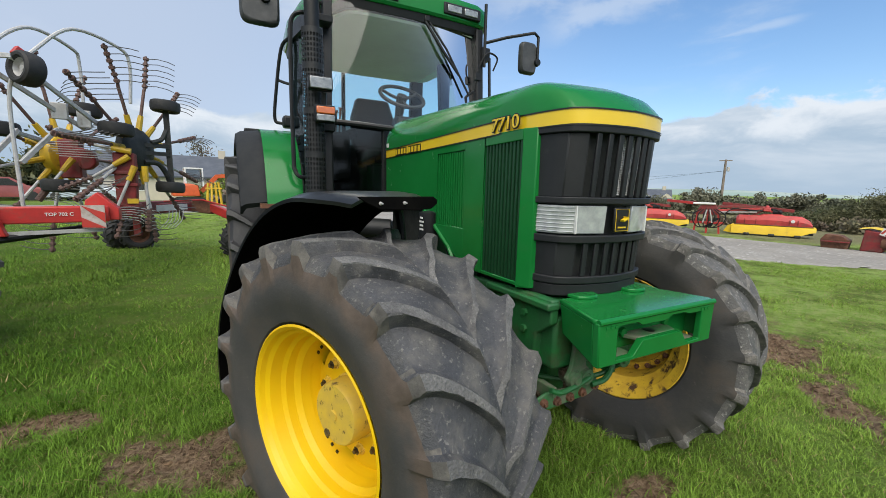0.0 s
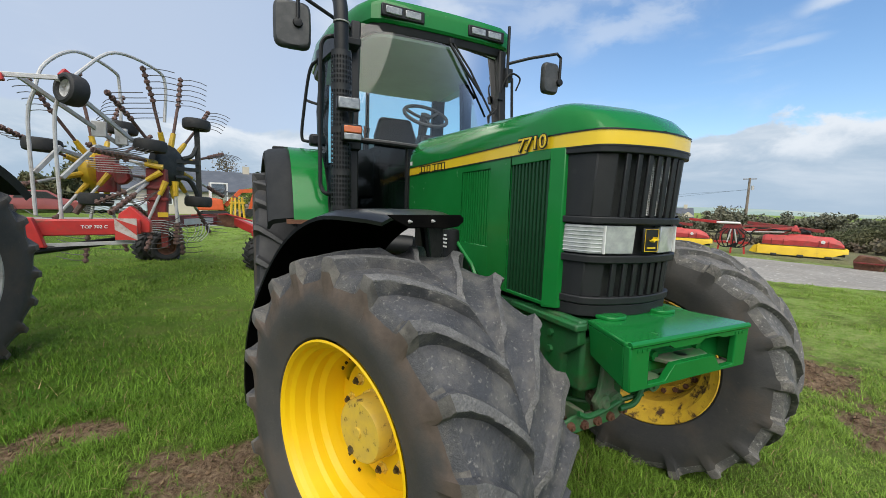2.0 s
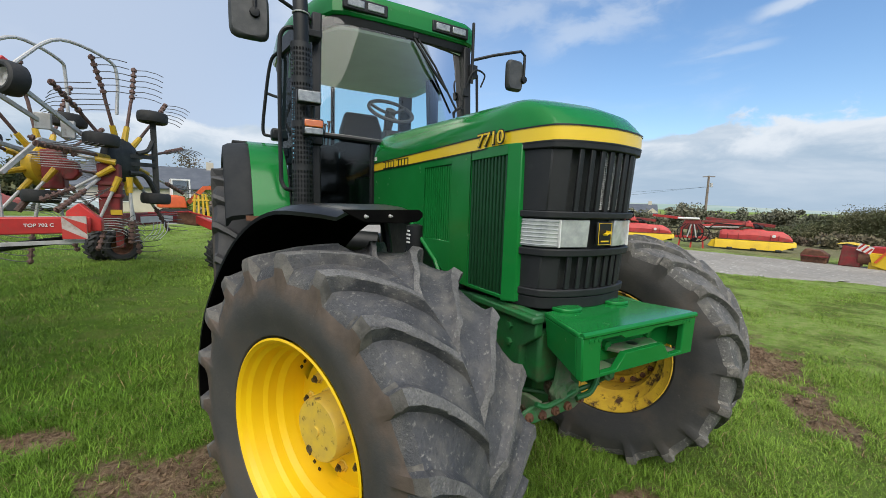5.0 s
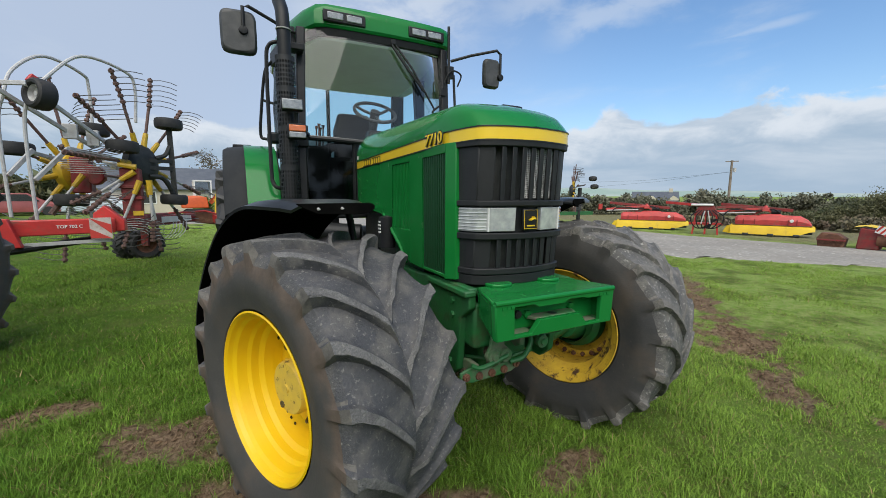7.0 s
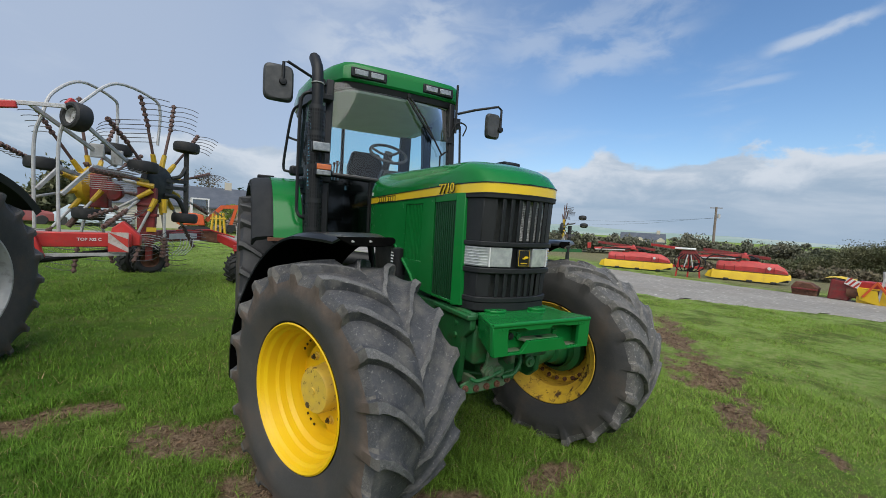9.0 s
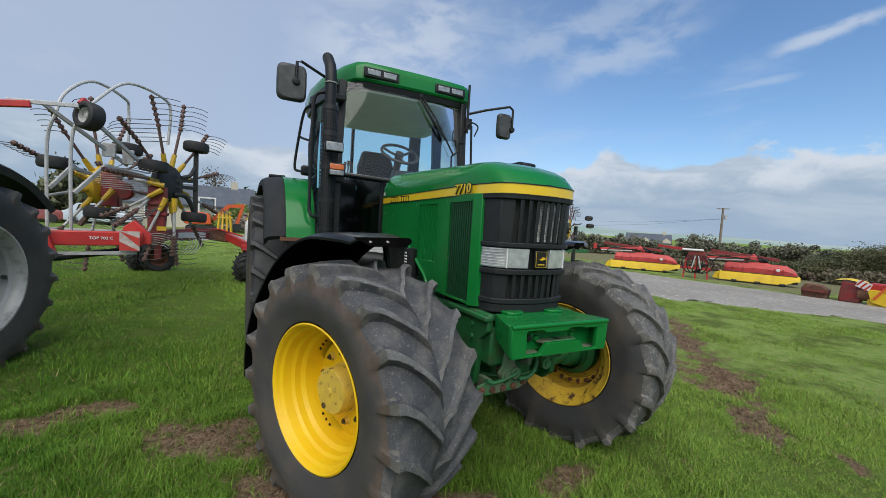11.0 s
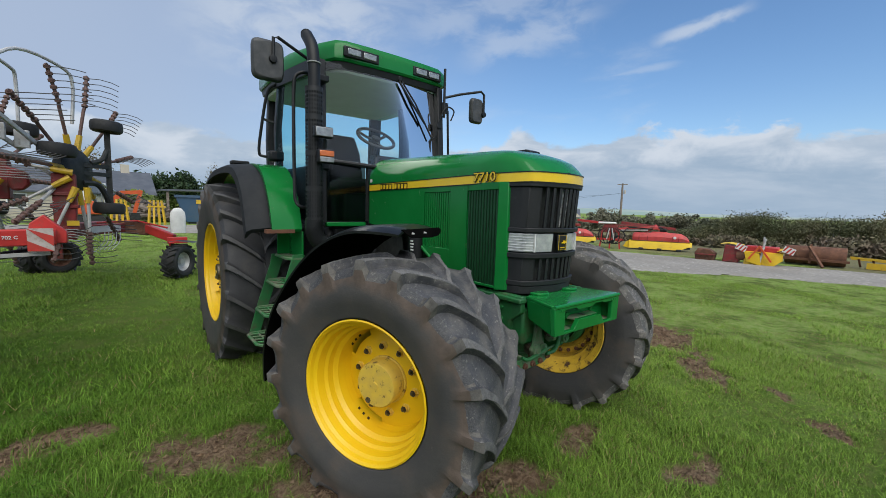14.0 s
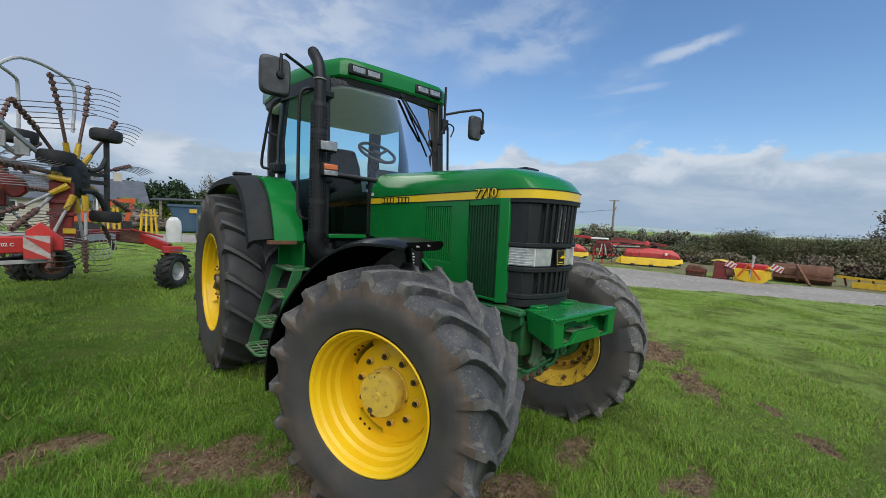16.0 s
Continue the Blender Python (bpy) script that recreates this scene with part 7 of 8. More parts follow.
fm = thing("front_mower", "old front mower in red with torn yellow covers", "mower", (14.25, 3.20, 0.0), -83)
part("deck", G().prism([(0.0, 0.02), (0.45, 0.02), (0.5, 0.55), (0.05, 0.62)], "y", 0.0, 0.5), RED_OLD, fm, "weathered red side housing", bevel=0.03)
part("hanging_cover", tarp(fm, 0.62, 1.62, 0.45, 0.02, 0.5, "torn yellow tarpaulin").data and G().prism([(0.62, 0.42), (0.7, 0.12), (1.1, 0.0), (1.02, 0.4)], "y", -0.14, -0.10), TARP, fm)
part("top_cover", G().loft([[(-0.10, 0.05, 0.62), (-0.06, 0.4, 0.66)], [(0.15, 0.0, 0.67), (0.2, 0.4, 0.70)], [(0.55, 0.02, 0.60), (0.55, 0.4, 0.64)]], False, False), TARP, fm)
part("top_cover", G().loft([[(1.45, -0.05, 0.50), (1.45, 0.4, 0.56)], [(1.62, -0.05, 0.54), (1.62, 0.4, 0.60)], [(1.85, -0.02, 0.44), (1.85, 0.4, 0.50)]], False, False), TARP, fm)
part("roller", G().lathe([(-0.05, 0.0), (-0.05, 0.17), (0.6, 0.17), (0.6, 0.0)], 16, m=Matrix.Translation((0.45, 0.1, 0.28))), RUSTY, fm)
for x0 in (0.52, 1.75):
    sg = part("warning_board", G().box((x0, -0.08, 0.56), (0.30, 0.02, 0.20), Matrix.Translation((x0, 0, 0.56)) @ Matrix.Rotation(radians(20), 4, "Y") @ Matrix.Translation((-x0, 0, -0.56))), WHITE, fm, "striped warning board")
    for k in (-0.10, 0.0, 0.10):
        part("stripe", G().box((x0 + k, -0.093, 0.56), (0.045, 0.004, 0.19), Matrix.Translation((x0, 0, 0.56)) @ Matrix.Rotation(radians(38), 4, "Y") @ Matrix.Translation((-x0, 0, -0.56))), SIGN_RED, sg)
part("body", G().box((1.05, 0.25, 0.52), (0.9, 0.4, 0.22)), RED, fm, "red painted mower body", bevel=0.04)
part("stand", beam((1.15, -0.08, 0.9), (1.05, -0.1, 0.1), 0.05, 0.05), STEEL, fm)
part("pipe", G().tube([(1.12, 0.0, 0.55), (1.10, -0.03, 0.95)], 0.025, 8), STEEL, fm)
part("fork", beam((1.0, -0.13, 0.65), (1.35, -0.17, 0.15), 0.07, 0.05), ORANGE, fm)
part("fork", beam((1.0, -0.13, 0.62), (0.75, -0.17, 0.2), 0.06, 0.05), ORANGE, fm)

rt = thing("roller", "rusty cylindrical land roller with a drawbar", "land roller", (16.1, 1.86, 0.0), -83)
part("drum", G().lathe([(0.0, 0.0), (0.0, 0.30), (0.04, 0.32), (1.5, 0.32), (1.54, 0.30), (1.54, 0.0)], 28, m=Matrix.Translation((0, 0.2, 0.34))), RUSTY, rt, smooth=30)
part("frame_bar", beam((-0.1, -0.16, 0.22), (1.62, -0.16, 0.22), 0.06, 0.08), RUSTY, rt)
part("drawbar", beam((0.62, -0.18, 0.66), (1.0, -0.7, 0.03), 0.07, 0.06), RUSTY, rt)
part("post", beam((0.66, -0.16, 0.1), (0.66, -0.16, 0.74), 0.06, 0.06), RUSTY, rt)
hf = thing("harrow_frame", "yellow and rusty harrow frame lying on the verge", "harrow", (16.75, 0.30, 0.0), -88)
for k, z in ((0.0, 0.36), (0.35, 0.30)):
    part("rail", beam((0, k, z), (3.0, k - 0.1, z - 0.12), 0.06, 0.06), RAKE_YELLOW, hf)
for i in range(9):
    part("tooth", beam((0.2 + i * 0.33, 0.0, 0.33 - i * 0.013), (0.25 + i * 0.33, 0.3, 0.05), 0.05, 0.04), RUSTY, hf)
part("board", G().box((1.7, -0.05, 0.12), (2.6, 0.06, 0.2)), RAKE_YELLOW, hf)

# a second rake, far off beyond the lane
far_rake = thing("hay_rake", "far folded hay rake with upright rotor beside the hedge", "hay rake", (0, 0, 0))
rotor(far_rake, (14.35, 14.2, 1.75), (0.6, 0.8, 0), (0.8, -0.6, 0), 70, DARK, 0.95, 4, wire=0.012)
part("post", beam((14.5, 13.9, 0.0), (14.55, 13.9, 1.9), 0.14, 0.14), DARK, far_rake)
part("frame_beam", beam((13.2, 14.6, 0.55), (15.2, 13.6, 0.6), 0.16, 0.18), GREEN_OLD, far_rake)
for at in ((14.9, 13.4, 2.35), (14.98, 13.35, 1.95)):
    small_tyre(far_rake, at, (0.2, 0.2, 1), 0.20, 0.16)
part("warning_board", G().box((15.1, 13.0, 0.95), (0.25, 0.03, 0.28)), SIGN_RED, far_rake)

# ---------------------------------------------------------------- hedges and trees
LEAF = material("hedge_leaves", (0.075, 0.090, 0.034), 0.65, 0, (0.140, 0.130, 0.062), 0.5, island=0.22)
# paler and greyer than LEAF: distance haze mixed into the leaf colour
LEAF_FAR = material("hazed_far_leaves", (0.105, 0.115, 0.070), 0.7, 0, (0.16, 0.155, 0.105), 0.5, island=0.2)
LEAF_DARK = material("conifer_needles", (0.020, 0.045, 0.016), 0.7, 0, (0.035, 0.065, 0.022), 0.6, island=0.4)
LEAF_PALE = material("pale_hedge_leaves", (0.20, 0.26, 0.05), 0.6, 0, (0.14, 0.20, 0.05), 0.6, island=0.4)
BRAMBLE = material("bramble_stems", (0.14, 0.105, 0.075), 0.8, 0, (0.13, 0.125, 0.065), 1.0, island=0.4)
BARK = material("bark", (0.09, 0.07, 0.055), 0.9, 0, (0.14, 0.12, 0.10), 8.0, bump=0.5)


def leaves(name, pts, size, mat, rng, parent=None):
    n = len(pts)
    a, b = rng.normal(size=(n, 3)), rng.normal(size=(n, 3))
    a /= np.linalg.norm(a, axis=1)[:, None]
    b = np.cross(a, b)
    b /= np.linalg.norm(b, axis=1)[:, None]
    s = size * rng.uniform(0.5, 1.3, n)[:, None]
    v = np.stack([pts - a * s, pts + b * s * 0.45, pts + a * s, pts - b * s * 0.45], 1).reshape(-1, 3)
    me = bpy.data.meshes.new(name)
    me.from_pydata(v.tolist(), [], (np.arange(n)[:, None] * 4 + np.arange(4)).tolist())
    me.materials.append(mat)
    ob = new(name, me)
    ob.parent = parent
    return ob


def hedge(name, line, count, label, mat, size=0.11, seed=1, stems=True):
    """line: x, y, height, depth along the hedge; lumps of leaves with gaps between."""
    rng = np.random.default_rng(seed)
    L = np.array(line, float)
    pts = []
    lumps = count // 90
    for _ in range(lumps):
        k = rng.uniform(0, len(L) - 1.001)
        i = int(k)
        x, y, h, d = L[i] + (L[i + 1] - L[i]) * (k - i)
        h *= 0.78 + 0.6 * noise.noise((x * 0.45, y * 0.45, seed)) + 0.35 * noise.noise((x * 1.3, y * 1.3, seed))
        r = rng.uniform(0.14, 0.42) * (h / 1.6) ** 0.5
        hh = h * rng.uniform(0.15, 1.0) ** 0.6
        c = np.array([x + rng.normal(0, d * 0.5), y + rng.normal(0, d * 0.5), ground_z(x, y) + max(0.1, hh - r * 0.6)])
        p = rng.normal(size=(90, 3))
        p /= np.linalg.norm(p, axis=1)[:, None]
        pts.append(c + p * (r * rng.uniform(0.2, 1.9, 90) ** 0.6)[:, None] * [1.15, 1.15, 0.85])
    ob = leaves(name, np.concatenate(pts), size, mat, rng)
    tagged(ob, label, "hedge", kind="stuff")
    if stems:
        g = G()
        for _ in range(120):
            k = rng.uniform(0, len(L) - 1.001)
            i = int(k)
            x, y, h, d = L[i] + (L[i + 1] - L[i]) * (k - i)
            x, y = x + rng.normal(0, d * 0.6), y + rng.normal(0, d * 0.6)
            top = h * rng.uniform(0.5, 1.06)
            g.tube([(x, y, ground_z(x, y)), (x + rng.normal(0, 0.15), y + rng.normal(0, 0.15), top * 0.6), (x + rng.normal(0, 0.35), y + rng.normal(0, 0.35), top)], [0.014, 0.009, 0.003], 4)
        tagged(new(name + "_stems", g.mesh("stems", BRAMBLE, 0, weld=False)), "bare brown hedge stems", "hedge", kind="stuff")


hedge("hedge", [(24.6, 9.6, 0.8, 0.8), (25.2, 7.8, 1.0, 0.9), (25.7, 6.6, 1.2, 0.9), (26.0, 5.0, 1.9, 1.0), (26.4, 3.0, 1.9, 0.9), (26.6, 1.6, 1.8, 0.9), (26.8, 0.4, 1.7, 0.9), (27.0, -1.5, 1.5, 0.9), (27.0, -8.0, 1.6, 1.0)], 140000, "overgrown dark green hedge beyond the lane", LEAF, 0.046, 3)
hedge("bramble_bank", [(20.0, 12.5, 0.6, 0.8), (21.5, 9.5, 0.5, 0.8), (22.0, 6.0, 0.6, 0.8), (22.5, 3.0, 0.7, 0.8), (22.8, 0.5, 0.7, 0.9), (23.0, -3.0, 0.75, 0.9), (22.0, -9.0, 0.8, 1.0)], 26000, "brown bramble bank along the lane's verge", BRAMBLE, 0.10, 4, False)
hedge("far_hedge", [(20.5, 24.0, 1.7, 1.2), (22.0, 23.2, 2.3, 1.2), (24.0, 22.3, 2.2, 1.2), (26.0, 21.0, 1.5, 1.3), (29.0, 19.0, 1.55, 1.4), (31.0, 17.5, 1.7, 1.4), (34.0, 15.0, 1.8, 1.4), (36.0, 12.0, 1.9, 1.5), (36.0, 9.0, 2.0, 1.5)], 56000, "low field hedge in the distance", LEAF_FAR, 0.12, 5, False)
hedge("yard_hedge", [(-3.5, 33, 1.9, 0.8), (0.5, 33, 1.9, 0.8), (3.5, 32.5, 1.8, 0.8)], 6000, "pale green clipped hedge behind the yard", LEAF_PALE, 0.16, 6, False)
hedge("left_hedge", [(-24, 34, 3.4, 2.2), (-17, 36, 3.9, 2.2), (-11, 37, 3.0, 2.0), (-8, 38, 2.6, 2.0)], 15000, "dark green hedge and shrubs behind the rake", LEAF, 0.26, 7, False)


hedge("field_boundary", [(-34, -12, 5.5, 1.6), (-24, -19, 6.0, 1.8), (-12, -23, 6.5, 1.8), (2, -24, 6.0, 1.8), (14, -20, 5.0, 1.6)], 16000, "dark overgrown hedge with shrubs at the meadow's end", LEAF_DARK, 0.34, 9, False)


def tree(at, height, spread, label, seed, mat=LEAF_DARK, dense=1.0, leaf=0.16):
    rng = np.random.default_rng(seed)
    t = thing("tree", label, "tree", at)
    g = G()
    g.tube([(0, 0, -0.1), (0.03 * height, 0, height * 0.4), (0, 0.02 * height, height * 0.92)], [height * 0.03, height * 0.02, height * 0.005], 7)
    tips = []
    for i in range(16):
        z = height * (0.25 + 0.68 * i / 16)
        a = rng.uniform(0, 6.28)
        r = spread * (1.05 - 0.75 * i / 16) * rng.uniform(0.6, 1.1)
        tip = Vector((math.cos(a) * r, math.sin(a) * r, z + r * 0.35))
        g.tube([(0, 0, z), tip * 0.6 + Vector((0, 0, z * 0.4 + 0.02)), tip], [height * 0.012, height * 0.007, height * 0.002], 5)
        tips.append(tip)
    part("trunk", g, BARK, t)
    pts = []
    for tip in tips:
        for f in (0.5, 0.8, 1.0):
            c = np.array((tip.x * f, tip.y * f, tip.z - (1 - f) * 0.2))
            pts.append(c + rng.normal(size=(int(42 * dense), 3)) * spread * 0.22)
    ob = leaves("crown", np.concatenate(pts), leaf, mat, rng, t)
    return t


tree((4.4, 60, 0.2), 4.6, 1.9, "dark evergreen tree behind the yard", 11, LEAF_DARK, 1.4, 0.28)
tree((1.6, 60, 0.2), 3.9, 2.2, "dark evergreen tree behind the yard", 12, LEAF_DARK, 1.4, 0.28)
tree((7.6, 62, 0.2), 3.6, 2.0, "dark evergreen tree behind the yard", 13, LEAF_DARK, 1.4, 0.28)
tree((-1.2, 58, 0.2), 3.7, 2.2, "dark evergreen tree behind the yard", 14, LEAF_DARK, 1.4, 0.28)
tree((6.4, 50, 0.2), 5.6, 1.3, "thin bare tree behind the yard", 15, BRAMBLE, 0.35, 0.10)
tree((9.5, 52, 0.2), 4.6, 1.4, "thin bare tree behind the yard", 16, BRAMBLE, 0.35, 0.10)
tree((-3.6, 45, 0.2), 5.4, 1.8, "thin bare tree behind the house", 17, BRAMBLE, 0.5, 0.12)
tree((-13.0, 40, 0.2), 3.8, 2.2, "bushy tree behind the rake", 18, LEAF, 1.0, 0.22)
tree((28.2, -0.55, 0.0), 3.2, 1.0, "dark bare bush at the lane's end", 19, BRAMBLE, 0.8, 0.09)

# ---------------------------------------------------------------- houses, yard machines, pole
SLATE = material("slate_roof", (0.075, 0.085, 0.105), 0.6, 0, (0.11, 0.12, 0.14), 1.5, bump=0.3, bump_scale=8)
RENDERED = material("cream_render", (0.52, 0.47, 0.38), 0.9, 0, (0.46, 0.42, 0.34), 1.0)
BLUE = material("blue_steel_paint", (0.03, 0.075, 0.14), 0.5, 0, (0.05, 0.09, 0.14), 2.0, dirt=(0.12, 0.08, 0.06), dirt_at=(0.6, 0.8), dirt_scale=3)
TRACK = material("dark_track_rubber", (0.03, 0.03, 0.03), 0.8)
WOOD = material("weathered_timber", (0.24, 0.20, 0.16), 0.9, 0, (0.15, 0.12, 0.10), 4.0)


def house(at, rz, length, depth, wall, ridge, label, windows):
    t = thing("house", label, "house", at, rz)
    part("wall", G().prism([(-depth / 2, 0), (depth / 2, 0), (depth / 2, wall), (0, ridge - 0.12), (-depth / 2, wall)], "x", -length / 2, length / 2), RENDERED, t)
    g = G()
    for s in (-1, 1):
        g.loft([[(x, s * (depth / 2 + 0.25), wall - 0.12), (x, 0, ridge), (x, 0, ridge + 0.10), (x, s * (depth / 2 + 0.27), wall - 0.02)] for x in (-length / 2 - 0.2, length / 2 + 0.2)])
    rf = part("roof", g, SLATE, t, "grey slate pitched roof")
    part("chimney", G().box((length * 0.36, 0, ridge + 0.25), (0.5, 0.45, 0.7)), RENDERED, rf)
    for x, z in windows:
        wd = part("window", G().box((x, -depth / 2 - 0.01, z), (0.9, 0.06, 0.9)), WHITE, t)
        part("pane", G().box((x, -depth / 2 - 0.045, z), (0.76, 0.01, 0.76)), DARK, wd)
    return t


house((-5.2, 36.5, 0.2), 4, 9.5, 5.5, 1.75, 3.3, "cream bungalow with grey slate roof and chimney", [(-2.0, 1.1)])
h2 = house((59.6, 41.6, -0.8), -53, 6.4, 5.0, 1.5, 2.85, "distant bungalow with slate roof and white dormers", [(-1.4, 0.8)])
for x in (-0.4, 2.6):
    part("dormer", G().prism([(-0.8, 1.1), (0.8, 1.1), (0.8, 1.7), (0, 2.3), (-0.8, 1.7)], "y", -2.6, -1.0, Matrix.Translation((x, 0, 0))), RENDERED, h2)
sh = thing("shed", "low open shed with flat grey roof", "shed", (3.2, 33.5, 0.2), 0)
part("roof", G().prism([(-3.2, 2.0), (3.6, 2.15), (3.6, 2.28), (-3.2, 2.12)], "y", -2, 2), SLATE, sh)
for x in (-2.8, 0.2, 3.2):
    part("post", beam((x, -1.8, 0), (x, -1.8, 2.1), 0.15, 0.15), WOOD, sh)
sk = thing("skip", "blue steel skip standing in the yard", "skip", (2.2, 27.6, ground_z(2, 27)), -4)
part("body", G().loft([[(-1.2, -0.7, 0.1), (1.4, -0.7, 0.1), (1.4, 0.7, 0.1), (-1.2, 0.7, 0.1)], [(-1.75, -0.8, 1.70), (1.9, -0.8, 1.70), (1.9, 0.8, 1.70), (-1.75, 0.8, 1.70)]]), BLUE, sk, bevel=0.03)
part("rim", G().box((0.08, -0.82, 1.66), (3.7, 0.10, 0.14)).box((0.08, 0.82, 1.66), (3.7, 0.10, 0.14)), BLUE, sk)
part("rib", G().box((-0.3, -0.80, 0.9), (0.1, 0.08, 1.5), Matrix.Identity(4)), BLUE, sk)
part("plate", G().box((-0.5, -0.83, 1.35), (0.4, 0.03, 0.24)), RAKE_YELLOW, sk)
part("foot", G().box((0.1, 0, 0.05), (2.4, 1.2, 0.1)), DARK, sk)


def digger():
    t = thing("excavator", "orange mini excavator with bent arm in the yard", "excavator", (-3.5, 27.5, 0.2), 10)
    for y in (-0.5, 0.5):
        part("track", G().prism([(-0.8, 0.12), (-0.6, 0.0), (0.6, 0.0), (0.8, 0.12), (0.8, 0.32), (0.6, 0.44), (-0.6, 0.44), (-0.8, 0.32)], "y", y - 0.16, y + 0.16), TRACK, t)
    part("body", G().loft([[(-0.9, -0.6, 0.5), (0.5, -0.6, 0.5), (0.5, 0.6, 0.5), (-0.9, 0.6, 0.5)], [(-0.95, -0.6, 1.0), (0.4, -0.6, 1.15), (0.4, 0.6, 1.15), (-0.95, 0.6, 1.0)], [(-0.8, -0.5, 1.25), (0.0, -0.5, 1.25), (0.0, 0.5, 1.25), (-0.8, 0.5, 1.25)]]), ORANGE, t, bevel=0.05)
    cb = part("cab", G().box((0.25, 0.0, 2.15), (0.95, 0.9, 0.08)), WHITE, t)
    for x in (-0.2, 0.68):
        for y in (-0.42, 0.42):
            part("cab_post", beam((x, y, 1.1), (x, y, 2.12), 0.07, 0.07), WHITE, cb)
    part("cab_glass", G().box((0.25, 0.0, 1.6), (0.84, 0.80, 0.95)), GLASS_CLEAR, cb)
    part("boom", beam((0.6, -0.1, 0.8), (1.5, -0.1, 1.75), 0.18, 0.24), ORANGE, t)
    part("boom", beam((1.4, -0.1, 1.72), (2.4, -0.1, 1.8), 0.16, 0.22), ORANGE, t)
    part("dipper", beam((2.35, -0.1, 1.9), (2.0, -0.1, 0.6), 0.14, 0.18), ORANGE, t)
    part("bucket", G().prism([(1.8, 0.6), (2.2, 0.6), (2.25, 0.25), (1.95, 0.05), (1.7, 0.25)], "y", -0.35, 0.15), DARK, t)


digger()
for x in (-1.2, 0.4):
    fr = thing("steel_frame", "yellow steel bale frame in the yard", "frame", (x - 1.0, 25.8, 0.2), 0, "bale frames")
    for dx in (-0.35, -0.1, 0.15, 0.4):
        part("upright", beam((dx, 0, 0), (dx * 0.7, 0.1, 1.35), 0.09, 0.09), RAKE_YELLOW, fr)
    part("crossbar", beam((-0.4, 0.05, 1.0), (0.45, 0.05, 1.0), 0.08, 0.08), RAKE_YELLOW, fr)


def car(at, rz, mat, label):
    t = thing("car", label, "car", at, rz)
    part("body", G().loft([[(x, s * w, z) for s, z in ((-1, 0.25), (-1, 0.75), (-0.85, zt), (0.85, zt), (1, 0.75), (1, 0.25))] for x, w, zt in ((-2.0, 0.75, 0.85), (-1.7, 0.8, 0.95), (-1.1, 0.82, 1.42), (0.4, 0.82, 1.45), (1.1, 0.8, 0.98), (1.9, 0.75, 0.8), (2.05, 0.7, 0.6))]), mat, t, bevel=0.03)
    part("side_glass", G().prism([(-1.1, 0.95), (0.9, 0.95), (0.35, 1.36), (-0.95, 1.36)], "y", -0.80, -0.76), DARK, t)
    for x in (-1.25, 1.25):
        for y in (-0.72, 0.72):
            part("wheel", G().lathe([(-0.1, 0.0), (-0.1, 0.27), (-0.07, 0.31), (0.07, 0.31), (0.1, 0.27), (0.1, 0.0)], 18, axis="y", m=Matrix.Translation((x, y, 0.31))), TRACK, t)


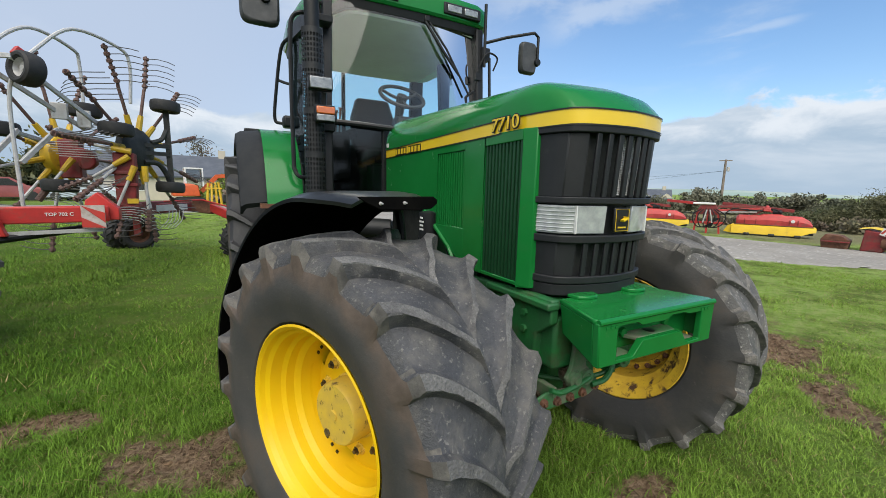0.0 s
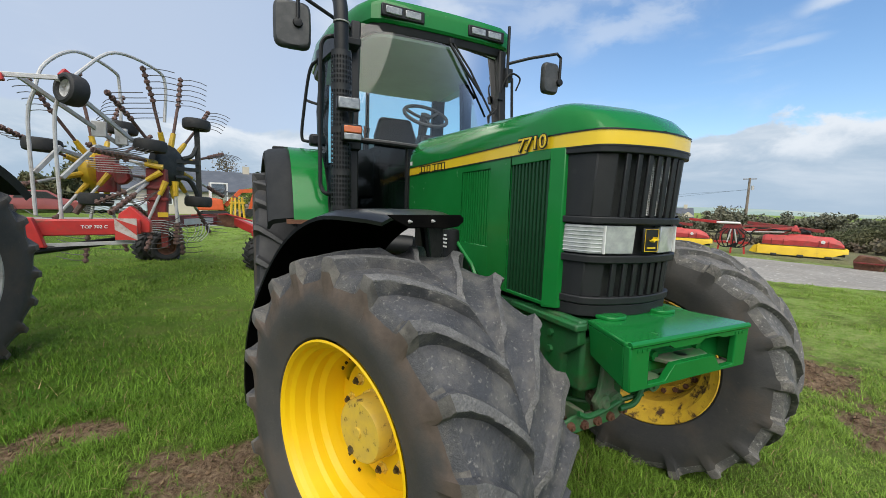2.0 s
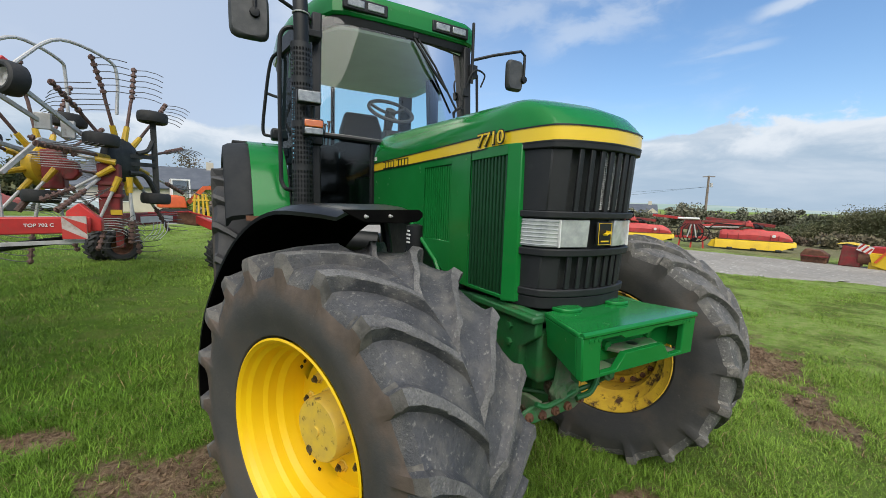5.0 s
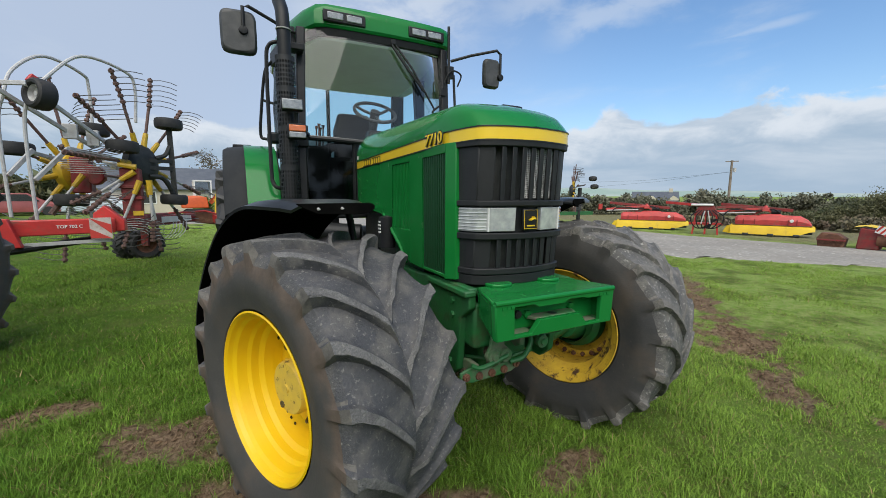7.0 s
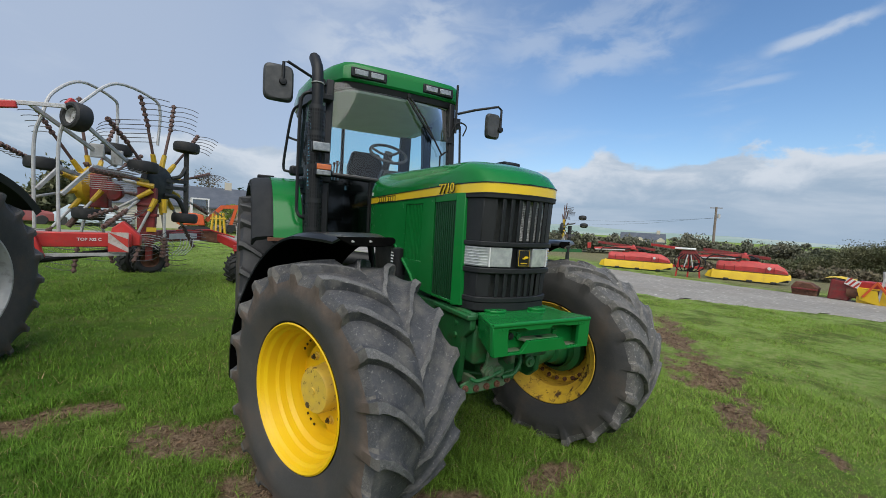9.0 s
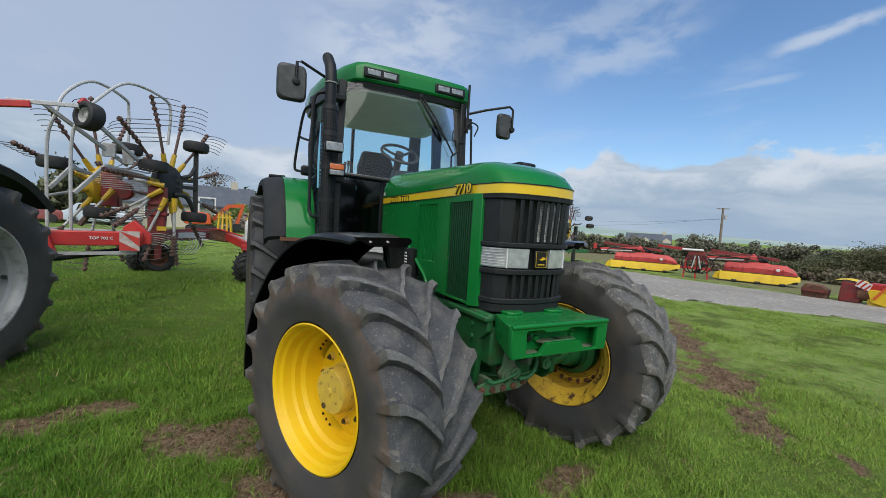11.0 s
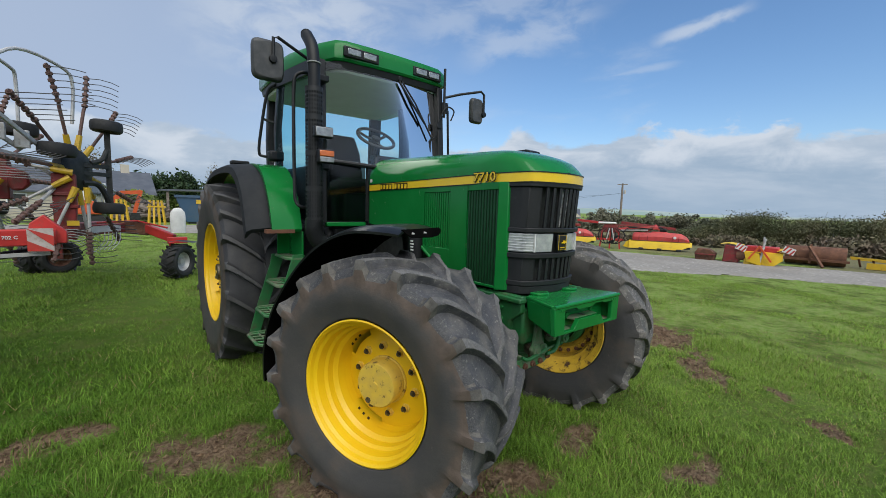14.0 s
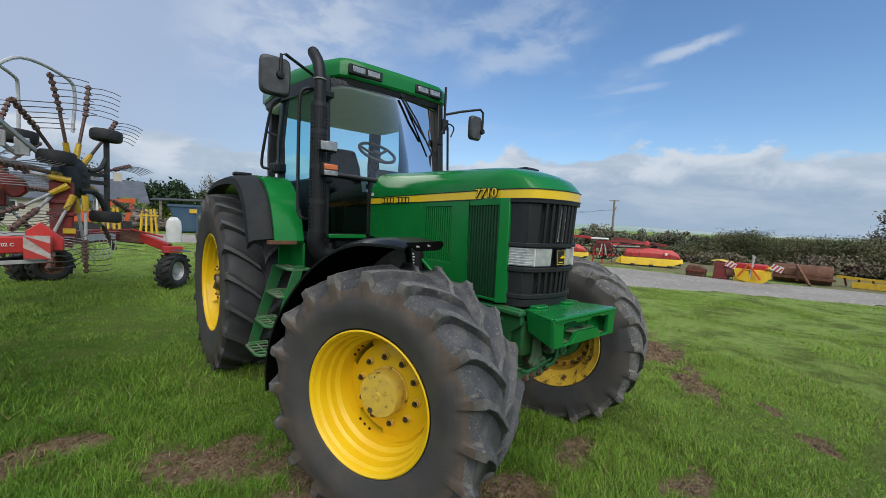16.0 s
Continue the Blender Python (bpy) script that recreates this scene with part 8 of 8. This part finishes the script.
car((-9.7, 33.3, 0.15), -12, material("pale_blue_car_paint", (0.45, 0.52, 0.58), 0.3, 0, None, 3.0, coat=0.6), "pale blue parked car in the yard")
car((-13.6, 33.0, 0.15), 20, material("dull_red_car_paint", (0.30, 0.07, 0.06), 0.4, 0, None, 3.0, coat=0.4), "dull red parked car in the yard")
rng = np.random.default_rng(8)
pile = G()
for i in range(110):
    x, y = rng.uniform(-2.2, 1.0), rng.uniform(0, 2.2)
    z = 0.15 + 1.2 * max(0.05, 1 - abs(x + 0.5) / 2.0) * rng.uniform(0.2, 1.0)
    a = rng.uniform(0, 3.14)
    dx, dy, dz = math.cos(a) * 0.6, math.sin(a) * 0.5, rng.normal(0, 0.12)
    pile.tube([(x - dx, 29 + y - dy, z - dz + 0.1), (x + dx, 29 + y + dy, z + dz + 0.1)], rng.uniform(0.05, 0.13), 6)
tagged(new("log_pile", pile.mesh("log_pile", WOOD, 30, weld=False)), "heap of weathered logs and timber", "log pile", kind="stuff")

pl = thing("utility_pole", "wooden utility pole with a crossarm and wires", "utility pole", (51.6, 26.2, -0.3))
part("pole", G().tube([(0, 0, 0), (0, 0, 6.0)], [0.17, 0.12], 10), WOOD, pl)
part("crossarm", beam((-0.30, 0.58, 5.88), (0.30, -0.58, 5.88), 0.10, 0.10), WOOD, pl)
part("transformer", G().lathe([(4.6, 0.0), (4.6, 0.16), (5.1, 0.16), (5.1, 0.0)], 12, axis="z", m=Matrix.Translation((0.15, -0.3, 0))), STEEL, pl)
part("wire", G().tube([(-0.1, 0.2, 4.6), (3, 14, 4.1), (6.5, 30, 4.3)], 0.011, 4), DARK, pl)
part("wire", G().tube([(-0.1, 0.2, 4.65), (1, 10, 3.8), (2, 24, 3.2)], 0.011, 4), DARK, pl)

# far fields as a low backdrop; the haze of distance is mixed into their colour
HILL = material("hazed_far_fields", (0.27, 0.36, 0.31), 1.0, 0, (0.36, 0.42, 0.38), 0.004, (0.45, 0.55))
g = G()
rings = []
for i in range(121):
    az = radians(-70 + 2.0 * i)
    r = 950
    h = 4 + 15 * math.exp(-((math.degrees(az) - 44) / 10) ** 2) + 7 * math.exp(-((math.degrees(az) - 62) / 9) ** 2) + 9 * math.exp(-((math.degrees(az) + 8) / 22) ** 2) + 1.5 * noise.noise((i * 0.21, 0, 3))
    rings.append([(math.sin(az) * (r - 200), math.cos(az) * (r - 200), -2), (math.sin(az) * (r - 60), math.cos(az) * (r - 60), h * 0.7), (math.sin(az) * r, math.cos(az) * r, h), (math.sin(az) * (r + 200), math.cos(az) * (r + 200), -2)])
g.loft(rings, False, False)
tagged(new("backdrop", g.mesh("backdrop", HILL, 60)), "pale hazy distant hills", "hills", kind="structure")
